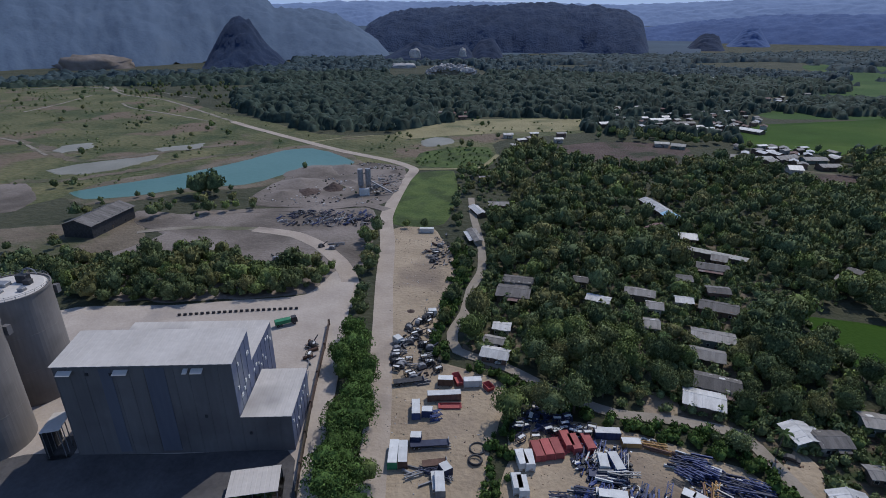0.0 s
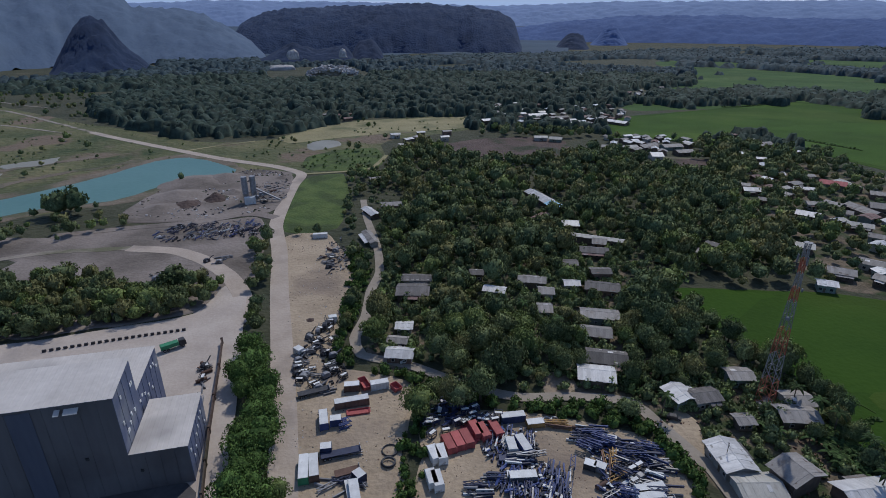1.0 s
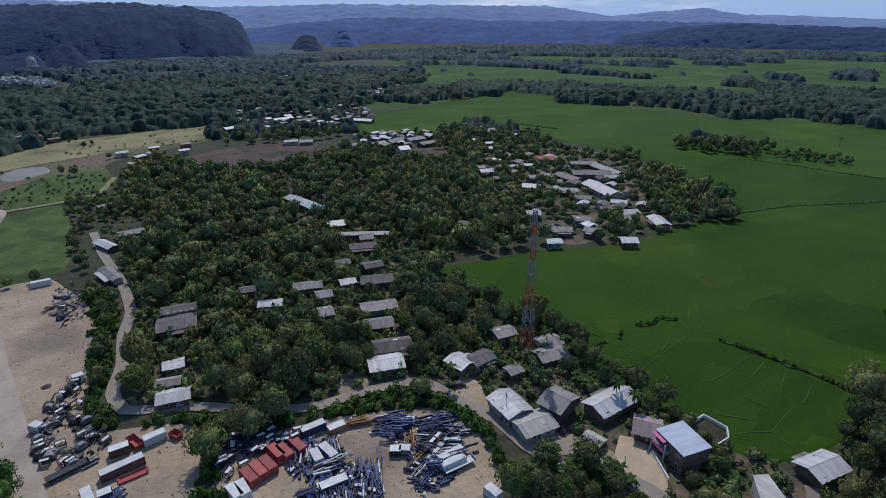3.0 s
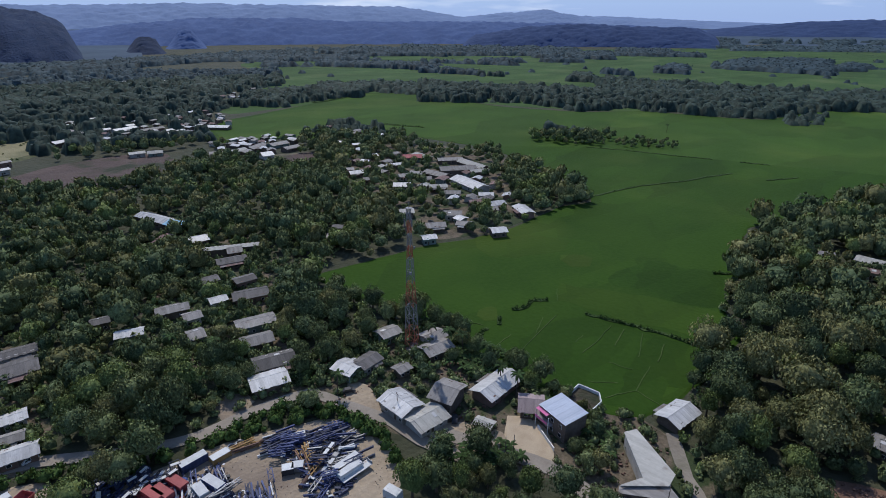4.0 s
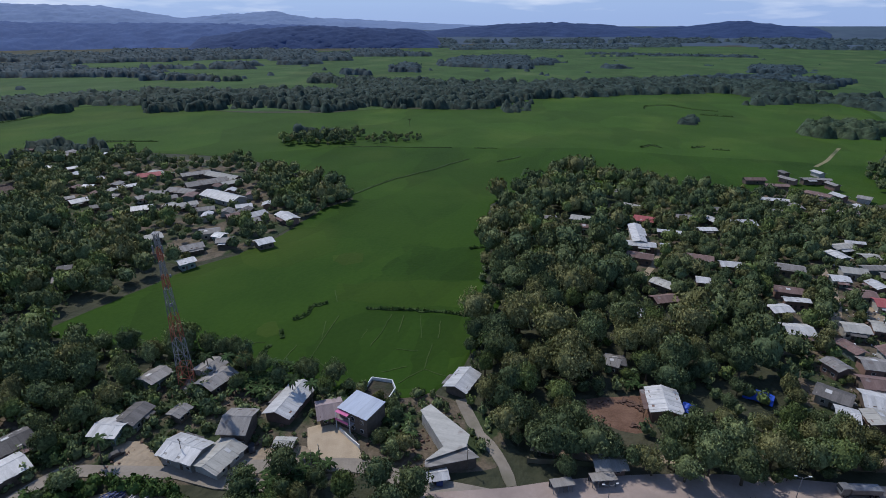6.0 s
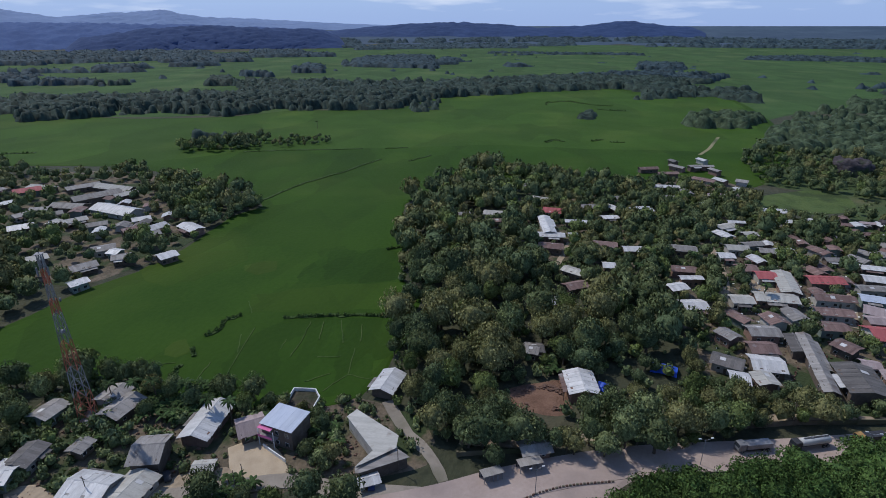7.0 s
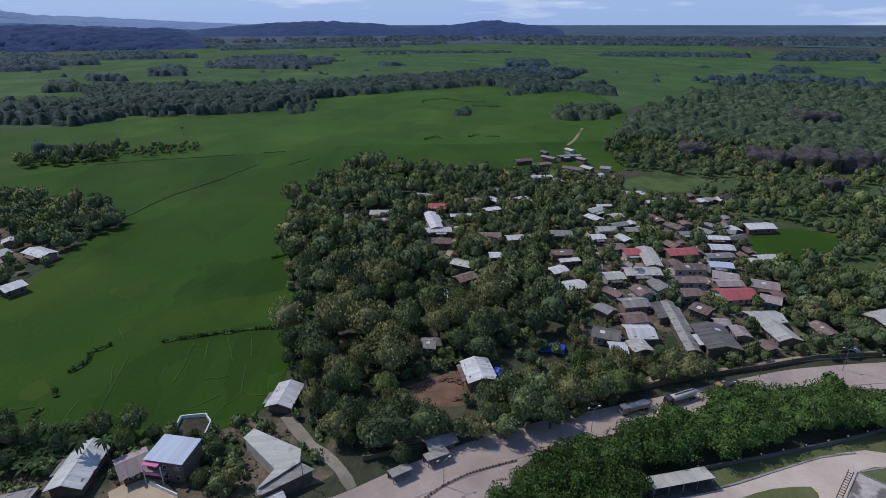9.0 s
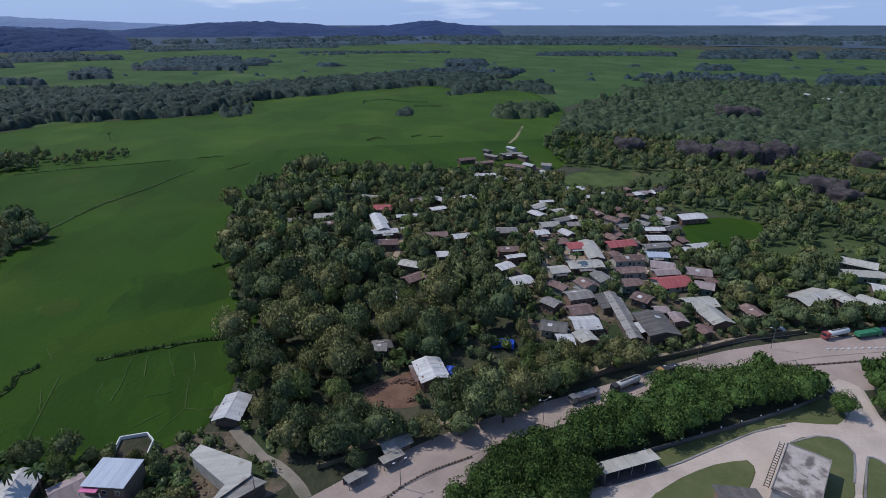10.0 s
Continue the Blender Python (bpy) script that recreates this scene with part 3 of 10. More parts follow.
def inside(px, py, poly):
    hit = np.zeros(len(px), bool)
    j = len(poly) - 1
    for i in range(len(poly)):
        (xi, yi), (xj, yj) = poly[i], poly[j]
        if yi != yj:
            hit ^= ((yi > py) != (yj > py)) & (px < (xj - xi) * (py - yi) / (yj - yi) + xi)
        j = i
    return hit


HOUSES = []        # x, y, clear radius


def clear(px, py, margin=1.0):
    ok = np.ones(len(px), bool)
    if not len(px):
        return ok
    west, east, south, north = px.min(), px.max(), py.min(), py.max()

    def apart(xa, ya, xb, yb, reach):
        """True where a box lies wholly outside the points' own box."""
        return max(xa, xb) + reach < west or min(xa, xb) - reach > east or max(ya, yb) + reach < south or min(ya, yb) - reach > north

    for kind, data, w in KEEP_OFF:
        if kind == "poly":
            ok &= ~inside(px, py, data)
        else:
            for (x0, y0), (x1, y1) in zip(data, data[1:]):
                if apart(x0, y0, x1, y1, w * margin):
                    continue
                dx, dy = x1 - x0, y1 - y0
                u = np.clip(((px - x0) * dx + (py - y0) * dy) / max(dx * dx + dy * dy, 1e-9), 0, 1)
                ok &= np.hypot(px - x0 - u * dx, py - y0 - u * dy) > w * margin
    for x, y, r in HOUSES:
        if not apart(x, y, x, y, r * margin):
            ok &= np.hypot(px - x, py - y) > r * margin
    return ok


# ---- ground: one sheet out to the foothills ----
bm = bmesh.new()
SECT = 96
radii = [0, 40, 120, 300, 700, 1300, 2000, 2500, 2700, 2900, 3200, 3500, 3800, 4100, 4400, 4600, 4800, 4930]
rings = []
for r in radii[1:]:
    rings.append([bm.verts.new((r * math.sin(2 * math.pi * i / SECT), r * math.cos(2 * math.pi * i / SECT), min(ground_z(r, 0), FAR_RISE))) for i in range(SECT)])
mid = bm.verts.new((0, 0, 0))
for i in range(SECT):
    j = (i + 1) % SECT
    bm.faces.new((mid, rings[0][j], rings[0][i]))
    for a, b in zip(rings, rings[1:]):
        bm.faces.new((a[i], a[j], b[j], b[i]))
bmesh.ops.recalc_face_normals(bm, faces=bm.faces[:])
tagged(mesh_ob("ground", bm, M["ground"]), "scrubby dark green and brown earth plain", "ground", kind="structure")


# ---- hills on the horizon ----
def rise_of(u, steep):
    return u * u * (3 - 2 * u) if steep <= 1 else 1 - (1 - u) ** steep


def ridge(name, skyline, near, depth, material, label, rough=0.06, steep=1.0, step=0.2, seed=0):
    """A range whose crest follows a skyline of (bearing, elevation angle); wooded flanks with gullies."""
    az = np.array([p[0] for p in skyline])
    el = np.array([p[1] for p in skyline])
    order = np.argsort(az)
    az, el = az[order], el[order]
    cols = np.arange(az[0], az[-1] + step / 2, step)
    rows = 34
    crest = near + depth
    verts, faces = [], []
    fine_scale = max(26.0, near / 60)
    for a in cols:
        e = np.interp(a, az, el)
        # ranges run out softly at both ends
        ends = max(0.0, min(1.0, (a - az[0]) / 1.6, (az[-1] - a) / 1.6))
        base = ground_z(crest, 0)
        top = base + (110 + crest * math.tan(radians(e)) - base) * ends * (2 - ends)
        s, c = math.sin(radians(a)), math.cos(radians(a))
        for k in range(rows + 3):
            u = min(k / rows, 1.0)
            rr = near + depth * u
            rise = rise_of(u, steep)
            q = noise.fractal((rr * s / 420 + seed, rr * c / 420, rise * 0.9 + seed * 1.7), 0.9, 2.1, 5)
            q2 = noise.fractal((rr * s / 95 + seed, rr * c / 95, rise * 2.5), 0.8, 2.2, 4)
            q3 = noise.fractal((rr * s / fine_scale, rr * c / fine_scale, rise * 9 + seed), 0.7, 2.2, 3)
            # gullies run straight down the flanks
            g1 = noise.fractal((near * s / 260 + seed, near * c / 260, u * 0.35), 0.9, 2.1, 4)
            g2 = noise.fractal((near * s / 70 + seed, near * c / 70, u * 0.6), 0.8, 2.1, 3)
            r = rr + (g1 * 0.13 + g2 * 0.018) * depth * (1 - 0.35 * u)
            g0 = ground_z(r * s, r * c)
            h = max(top - g0, 2.0)
            z = g0 - 3 + h * rise + h * rough * (q + 0.25 * q2) * (1.0 if u < 1 else 0.6) * (0.15 + u) + q3 * min(9.0, h * 0.1)
            if k > rows:
                r, z = r + depth * 0.35 * (k - rows), max(g0 - 4, z - h * 0.5 * (k - rows))
            r = min(r, 4930)
            verts.append((r * s, r * c, z))
    n = rows + 3
    for i in range(len(cols) - 1):
        for k in range(n - 1):
            faces.append((i * n + k, (i + 1) * n + k, (i + 1) * n + k + 1, i * n + k + 1))
    me = bpy.data.meshes.new(name)
    me.from_pydata(verts, [], faces)
    me.polygons.foreach_set("use_smooth", [True] * len(faces))
    me.materials.append(material)
    # normals lean upward to flatten light and shade, as haze would
    me.update()
    vn = np.array([v.normal[:] for v in me.vertices])
    vn = vn * np.sign(vn[:, 2:3] + 1e-9) * 0.6 + [0, 0, 0.4]
    me.normals_split_custom_set_from_vertices((vn / np.linalg.norm(vn, axis=1)[:, None]).tolist())
    return tagged(new(name, me), label, "hill", "hills on the horizon", "structure")


ridge("backdrop_hill", [(-52.5, 1.44), (-45.0, 1.47), (-38.4, 2.52), (-34.9, 2.04), (-30.8, 2.58), (-26.6, 2.04), (-22.0, 2.50), (-18.6, 1.72), (-18.0, 1.02), (-14.1, 0.81), (-12.1, 0.43), (-7.3, -2.19)], 1750, 500, M["hill_haze"], "forested limestone massif, colour paled for haze", 0.12, 2.2, seed=1)
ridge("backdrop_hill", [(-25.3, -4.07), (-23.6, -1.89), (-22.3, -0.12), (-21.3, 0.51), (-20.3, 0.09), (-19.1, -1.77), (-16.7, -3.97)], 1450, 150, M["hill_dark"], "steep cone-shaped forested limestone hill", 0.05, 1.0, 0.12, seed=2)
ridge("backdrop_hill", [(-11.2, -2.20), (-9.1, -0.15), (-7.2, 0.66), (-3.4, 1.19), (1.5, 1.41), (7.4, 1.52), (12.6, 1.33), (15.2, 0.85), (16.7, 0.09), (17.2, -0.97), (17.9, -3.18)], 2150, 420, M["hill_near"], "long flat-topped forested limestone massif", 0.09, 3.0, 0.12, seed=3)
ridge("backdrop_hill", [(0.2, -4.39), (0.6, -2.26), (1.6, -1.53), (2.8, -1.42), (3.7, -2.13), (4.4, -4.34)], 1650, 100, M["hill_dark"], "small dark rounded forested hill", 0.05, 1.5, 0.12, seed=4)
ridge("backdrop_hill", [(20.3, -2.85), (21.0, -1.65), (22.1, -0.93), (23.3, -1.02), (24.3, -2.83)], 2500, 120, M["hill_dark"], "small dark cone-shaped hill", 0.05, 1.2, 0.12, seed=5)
ridge("backdrop_hill", [(23.7, -2.05), (25.1, -0.59), (26.2, -0.28), (27.2, -1.50), (27.9, -2.65)], 2900, 120, M["hill_mid"], "small cone-shaped hill tinted blue for haze", 0.05, 1.2, 0.12, seed=6)
ridge("backdrop_hill", [(8.7, -0.14), (17.3, -0.46), (21.1, -0.02), (27.6, 0.55), (35.3, 0.62), (43.3, 0.29), (55.3, 0.21), (39.9, 0.26), (46.1, 0.21), (57.0, 0.10), (62.5, 0.04), (67.9, -0.16), (73.1, -0.31), (74.8, -0.93), (75.4, -1.71)], 3150, 420, M["hill_mid"], "long dark wooded range tinted blue for haze", 0.06, 2.0, seed=7)
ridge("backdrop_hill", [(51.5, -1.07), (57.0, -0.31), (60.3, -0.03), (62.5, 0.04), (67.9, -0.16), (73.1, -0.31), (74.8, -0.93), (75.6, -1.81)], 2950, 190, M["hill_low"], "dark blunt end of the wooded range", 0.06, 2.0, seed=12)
ridge("backdrop_hill", [(-26.8, 1.14), (-18.2, 1.49), (-12.0, 1.81), (4.2, 1.71), (14.6, 1.42), (24.4, 1.71), (35.2, 1.71), (45.6, 1.56), (55.2, 1.02), (59.3, 1.33), (51.5, 0.66), (58.6, 1.22), (62.5, 0.75), (67.8, 0.58), (73.0, 0.32), (80.3, 0.04)], 4450, 350, M["hill_far"], "mountains far away, tinted pale blue for haze", 0.02, 1.4, seed=8)
ridge("backdrop_hill", [(69.2, -0.88), (75.5, -0.27), (80.3, 0.15), (85.8, 0.38), (91.3, 0.10), (94.1, -0.19), (98.4, 0.08), (102.0, 0.49), (105.1, 0.10), (109.1, -0.21)], 3900, 350, M["hill_low"], "low wooded hills tinted blue for haze", 0.03, 1.6, seed=9)

# the far plain: dark woods with haze blue in their colour
def far_ring(a0, a1, r0, r1, label):
    bm = bmesh.new()
    rows = []
    for i in range(61):
        a = radians(a0 + (a1 - a0) * i / 60)
        rows.append([bm.verts.new(((r + 60 * math.sin(i * 1.3) * (k == 0)) * math.sin(a), (r + 60 * math.sin(i * 1.3) * (k == 0)) * math.cos(a), min(ground_z(r, 0), 105) + 1.5)) for k, r in enumerate((r0, 3500, 3800, 4100, 4400, 4600, 4800, r1))])
    for p, q in zip(rows, rows[1:]):
        for k in range(7):
            bm.faces.new((p[k], q[k], q[k + 1], p[k + 1]))
    bmesh.ops.recalc_face_normals(bm, faces=bm.faces[:])
    return tagged(mesh_ob("backdrop_plain", bm, M["plain_far"]), label, "plain", kind="structure")


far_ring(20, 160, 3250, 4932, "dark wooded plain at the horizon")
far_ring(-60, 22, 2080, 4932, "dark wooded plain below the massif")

# quarried cliffs at the foot of the massif
def quarry_face(x, y, w, h, label, seed, z=0.0, material="whiterock", deep=0.3):
    bm = bmesh.new()
    bmesh.ops.create_icosphere(bm, subdivisions=3, radius=1)
    for v in bm.verts:
        q = noise.fractal(v.co * 2.2 + Vector((seed, 0, 0)), 0.8, 2, 4)
        v.co = v.co / max(0.5, abs(v.co.x) ** 4 + abs(v.co.y) ** 4 + abs(v.co.z) ** 4) ** 0.25
        v.co = Vector((v.co.x * w / 2, v.co.y * w * deep, max(v.co.z, -0.1) * h)) * (1 + 0.35 * q)
    ob = mesh_ob("quarry_face", bm, M[material], smooth=True)
    ob.matrix_world = pose(x, y, z, 0, 0, -math.degrees(math.atan2(x, y)))
    return tagged(ob, label, "rock face", "quarry faces", "structure")


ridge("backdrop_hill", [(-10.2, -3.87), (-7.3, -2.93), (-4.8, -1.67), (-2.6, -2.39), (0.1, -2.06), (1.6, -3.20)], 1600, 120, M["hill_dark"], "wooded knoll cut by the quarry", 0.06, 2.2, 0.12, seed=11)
quarry_face(-126.4, 1493.4, 26, 20, "pale quarried limestone cliff", 1, 24, "whiterock", 0.2)
quarry_face(-3.5, 1506.8, 18, 16, "pale quarried limestone cliff", 2, 26, "whiterock", 0.2)
quarry_face(-28.6, 1301.8, 100, 13, "pale heap of quarried limestone blocks", 3, 0, "trail")
quarry_face(-914.7, 1389.4, 150, 30, "grey quarried limestone slope", 4, 0, "dust", 0.22)
quarry_face(-151.9, 1453.0, 60, 10, "pale heap of quarried limestone blocks", 5)


def scattered_blocks(name, places, size, material, label, category, seed, shape=(1, 1, 1), heading=None):
    """Many loose blocks of odd shapes, too many to count: one joined cover."""
    rng = np.random.default_rng(seed)
    n = len(places)
    corner = np.array([(x, y, z) for z in (-1, 1) for x, y in ((-1, -1), (1, -1), (1, 1), (-1, 1))], float)
    quads = np.array(((3, 2, 1, 0), (4, 5, 6, 7), (0, 1, 5, 4), (1, 2, 6, 5), (2, 3, 7, 6), (3, 0, 4, 7)))
    tri = np.concatenate([quads[:, [0, 1, 2]], quads[:, [0, 2, 3]]])
    v = corner[None] * rng.uniform(0.35, 1.0, (n, 1, 3)) * rng.uniform(*size, (n, 1, 1)) / 2 * np.array(shape) * rng.uniform(0.75, 1.2, (n, 8, 3))
    a = rng.uniform(0, 6.28, n) if heading is None else radians(heading) + rng.normal(0, 0.35, n)
    b = rng.uniform(-0.5, 0.5, n)
    x, z = v[..., 0] * np.cos(b)[:, None] - v[..., 2] * np.sin(b)[:, None], v[..., 0] * np.sin(b)[:, None] + v[..., 2] * np.cos(b)[:, None]
    w = np.stack([x * np.cos(a)[:, None] - v[..., 1] * np.sin(a)[:, None], x * np.sin(a)[:, None] + v[..., 1] * np.cos(a)[:, None], z], -1) + np.array(places)[:, None]
    faces = (tri[None] + np.arange(n)[:, None, None] * 8).reshape(-1, 3)
    me = bpy.data.meshes.new(name)
    me.from_pydata(w.reshape(-1, 3).tolist(), [], faces.tolist())
    me.materials.append(material)
    return tagged(new(name, me), label, category, kind="stuff")


keep_off([(-170.0, 1180.0), (40.0, 1180.0), (60.0, 1320.0), (20.0, 1530.0), (-190.0, 1520.0)])
rng_q = np.random.default_rng(3)
qx, qy = -28.6, 1301.8
spots = []
for _ in range(420):
    u, w_ = rng_q.uniform(-1, 1), rng_q.uniform(-1, 1)
    spots.append((qx + 55 * u, qy + 26 * w_ - 6, 1.0 + (15 + 9 * noise.noise((u * 3, w_ * 3, 2.0))) * max(0.0, 1 - u * u * 0.9 - w_ * w_ * 0.6) ** 0.6))
scattered_blocks("quarried_blocks", spots, (2.0, 8.0), M["whiterock"], "tumbled pale quarried limestone blocks", "rocks", 4)

# ---- fields ----
RICE = [(137.2, 194.2), (156.8, 191.6), (178.4, 186.1), (200.4, 181.0), (230.9, 164.3), (249.2, 161.3), (277.4, 160.5), (308.1, 158.5), (328.8, 149.3), (359.4, 170.0), (384.1, 222.6), (406.4, 263.7), (423.9, 305.4), (416.7, 406.4), (398.2, 447.4), (397.9, 517.0), (337.8, 466.4), (311.9, 503.7), (266.7, 525.6), (313.8, 630.8), (465.0, 674.6), (641, 729), (701, 661), (664.0, 465.2), (691.8, 342.6), (751.1, 281.1), (779.6, 139.6), (938, 96), (978, -24), (1061, -95), (1075, -250), (951, -379), (696.4, -336.6), (511.0, -271.9), (406.7, -193.5), (433.8, -161.2), (415.8, -106.5), (386.9, 24.7), (343.3, 57.2), (284.2, 47.1), (229.4, 42.1), (206.0, 29.6), (181.4, 33.5), (167.2, 33.9), (149.4, 36.0), (136.9, 42.7), (133.7, 53.8), (128.8, 69.0), (134.9, 86.6), (137.8, 102.3), (142.7, 120.5), (141.1, 135.1), (137.8, 159.9)]
zone("rice_field", RICE, 0.25, M["rice"], "bright green flooded rice plain with faint plots", "rice field")
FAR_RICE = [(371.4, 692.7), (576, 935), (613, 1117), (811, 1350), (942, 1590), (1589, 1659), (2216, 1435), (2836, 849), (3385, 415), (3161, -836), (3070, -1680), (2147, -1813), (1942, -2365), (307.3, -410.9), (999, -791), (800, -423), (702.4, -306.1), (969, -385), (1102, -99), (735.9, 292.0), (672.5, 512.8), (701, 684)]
zone("rice_field", FAR_RICE, 0.12, M["far_rice"], "distant rice plain, green paled and blued for haze", "rice field", 3.0, 40)
SCRUBLAND = [(-327.0, 262.9), (-288.8, 313.2), (-266.8, 344.4), (-217.5, 347.0), (-156.5, 371.0), (-116.2, 421.6), (-59.9, 443.6), (-44.0, 425.7), (25.5, 458.5), (35.0, 542.3), (132.0, 593.3), (145.8, 678.1), (21.6, 669.6), (-76.0, 570.4), (-154.2, 571.7), (-225.5, 640.7), (-303.6, 699.5), (-402.6, 798.4), (-639, 1008), (-837, 990), (-964, 819)]
zone("scrubland", SCRUBLAND, 0.1, M["scrubland"], "rough olive grassland with bare brown patches", "grassland", 2.0, 20)
zone("dry_field", [(-70.9, 577.0), (-37.7, 626.8), (14.7, 669.1), (83.5, 673.8), (146.4, 674.0), (127.8, 602.8), (49.4, 584.7), (-10.6, 568.5), (-56.0, 547.9)], 0.2, M["tan"], "dry tan harvested field", "field", 1.0)
zone("meadow", keep_off([(-38.9, 299.0), (-43.2, 347.4), (-39.6, 389.3), (-31.9, 415.8), (-7.5, 420.7), (-3.9, 358.5), (-7.0, 325.6), (-11.0, 300.5), (-24.5, 294.1)]), 0.2, M["meadow"], "bright green meadow fenced by trees", "meadow")
ORCHARD = [(-38.4, 482.7), (-9.4, 508.1), (23.6, 510.1), (26.6, 460.6), (15.2, 432.7), (-33.6, 439.3)]
zone("orchard_field", ORCHARD, 0.2, M["meadow"], "young orchard on bright grass", "field")
zone("ploughed_field", keep_off([(86.8, 514.0), (134.5, 537.6), (183.3, 535.2), (209.9, 511.6), (196.4, 466.4), (155.0, 444.5), (109.9, 449.5), (87.6, 456.1)]), 0.2, M["burnt"], "dark brown cleared slope", "field", 1.5)
zone("bare_field", keep_off([(250.6, 433.8), (284.4, 428.0), (302.8, 407.9), (274.2, 372.5), (245.9, 377.7), (234.9, 401.4)]), 0.2, M["bank"], "bare tan-brown field by the village", "field", 1.0)
zone("bare_field", keep_off([(234.9, 404.4), (265.8, 422.3), (303.8, 414.6), (273.0, 373.3), (245.1, 378.6)]), 0.22, M["burnt"], "bare tan-brown field by the village", "field", 1.0)
zone("meadow", keep_off([(258.7, -207.3), (269.3, -238.7), (255.1, -255.0), (228.3, -233.1), (221.0, -207.4), (230.4, -193.9)]), 0.2, M["rice"], "small green paddy among trees", "rice field")
zone("meadow", keep_off([(376.9, -180.0), (399.3, -228.0), (385.8, -246.0), (354.1, -231.9), (342.4, -193.0), (350.8, -174.9)]), 0.2, M["meadow"], "bright grass clearing at the wood's edge", "meadow")

# water
LAKE = [(-272.2, 353.4), (-258.3, 368.3), (-230.0, 393.0), (-194.7, 433.9), (-164.7, 489.0), (-144.1, 500.0), (-118.8, 482.5), (-91.6, 447.7), (-99.0, 426.2), (-127.2, 428.3), (-143.9, 394.5), (-158.7, 376.7), (-195.3, 366.0), (-221.3, 346.8), (-251.4, 338.8)]
zone("lake_bank", [(-270.7, 345.5), (-265.6, 379.9), (-237.8, 407.7), (-201.0, 449.4), (-172.9, 498.2), (-148.1, 514.9), (-113.1, 492.2), (-84.1, 446.1), (-93.8, 412.3), (-123.3, 414.1), (-136.1, 384.0), (-155.5, 368.1), (-191.4, 357.8), (-216.4, 338.2), (-248.7, 329.1)], 0.3, M["bank"], "bare earth bank round the quarry lake", "bank", 1.5)
zone("water", keep_off(LAKE), 0.36, M["water"], "turquoise quarry lake, still", "lake", 0.8)
zone("water", keep_off([(-376.8, 481.0), (-378.1, 505.9), (-364.5, 517.4), (-350.3, 497.3), (-360.3, 472.6)]), 0.36, M["pond"], "shallow milky pond in the grassland", "pond", 2.2)
zone("water", keep_off([(-330.2, 413.0), (-314.5, 434.7), (-287.7, 454.8), (-272.7, 468.7), (-266.1, 451.8), (-281.4, 412.2), (-309.7, 400.2)]), 0.36, M["pond"], "shallow milky pond in the grassland", "pond", 2.2)
zone("water", keep_off([(-287.4, 491.3), (-268.6, 507.5), (-251.9, 519.0), (-248.1, 498.6), (-272.2, 482.6)]), 0.36, M["pond"], "shallow milky pond in the grassland", "pond", 2.2)
zone("water", keep_off([(-40.3, 537.6), (-27.7, 555.4), (-13.1, 550.6), (-9.8, 528.7), (-33.6, 511.7)]), 0.36, M["pond"], "pale pond beside the orchard", "pond")
for i, line in enumerate(([(-415.2, 469.3), (-395.5, 484.7), (-320.9, 444.4), (-274.9, 477.7), (-219.2, 521.0)], [(-333.7, 379.2), (-294.5, 384.6), (-263.6, 413.2), (-235.3, 449.4), (-178.1, 497.9)], [(-471.8, 539.1), (-392.2, 494.8), (-350.3, 473.2)])):
    ribbon("bare_strip", line, 9, 0.2, M["bank"], "bare brown strip of worked earth", "bare earth", wobble=0.5)

# ---- yards ----
PLANT = [(-191.5, 166.4), (-170.3, 184.2), (-159.8, 192.6), (-121.0, 195.9), (-94.3, 201.1), (-66.9, 207.5), (-58.8, 233.5), (-49.9, 204.1), (-46.4, 181.1), (-44.5, 158.3), (-43.1, 134.2), (-41.0, 115.2), (-38.5, 93.2), (-52.2, 86.5), (-103.5, 84.4)]
zone("plant_yard", keep_off(PLANT), 0.3, M["slab"], "dusty pale concrete yard of the cement plant", "yard", 0.2)
LOT_A = [(-19.7, 93.1), (-21.2, 122.0), (-27.6, 181.6), (-38.8, 288.4), (-30.4, 294.1), (-16.3, 290.2), (-6.7, 259.6), (-3.5, 238.5), (-7.2, 205.1), (-10.1, 178.8), (-15.7, 164.9), (-6.0, 158.3), (8.9, 151.7), (15.2, 143.9), (11.5, 130.8), (7.9, 119.4), (3.9, 89.2)]
zone("gravel_lot", keep_off(LOT_A), 0.26, M["lot"], "dusty beige gravel storage lot", "yard")
LOT_B = [(10.9, 88.1), (15.7, 115.9), (15.5, 122.8), (20.5, 128.0), (29.7, 130.9), (48.0, 126.1), (64.6, 118.4), (75.5, 111.8), (80.4, 102.2), (80.7, 93.2), (73.7, 77.7)]
zone("gravel_lot", keep_off(LOT_B), 0.26, M["lot"], "dusty beige gravel scrap yard", "yard")
zone("dusty_field", keep_off([(-187.7, 237.9), (-178.3, 250.5), (-165.9, 277.9), (-190.3, 292.3), (-203.4, 315.4), (-168.8, 310.7), (-129.6, 319.2), (-90.8, 321.2), (-59.6, 327.4), (-52.5, 309.3), (-49.7, 276.7), (-47.8, 239.3), (-52.7, 235.7), (-66.9, 256.0), (-83.9, 258.9), (-102.5, 269.9), (-124.6, 263.2), (-142.6, 256.0), (-162.5, 233.8)]), 0.24, M["dust"], "grey-brown dusty bare ground with faint tracks", "bare ground")
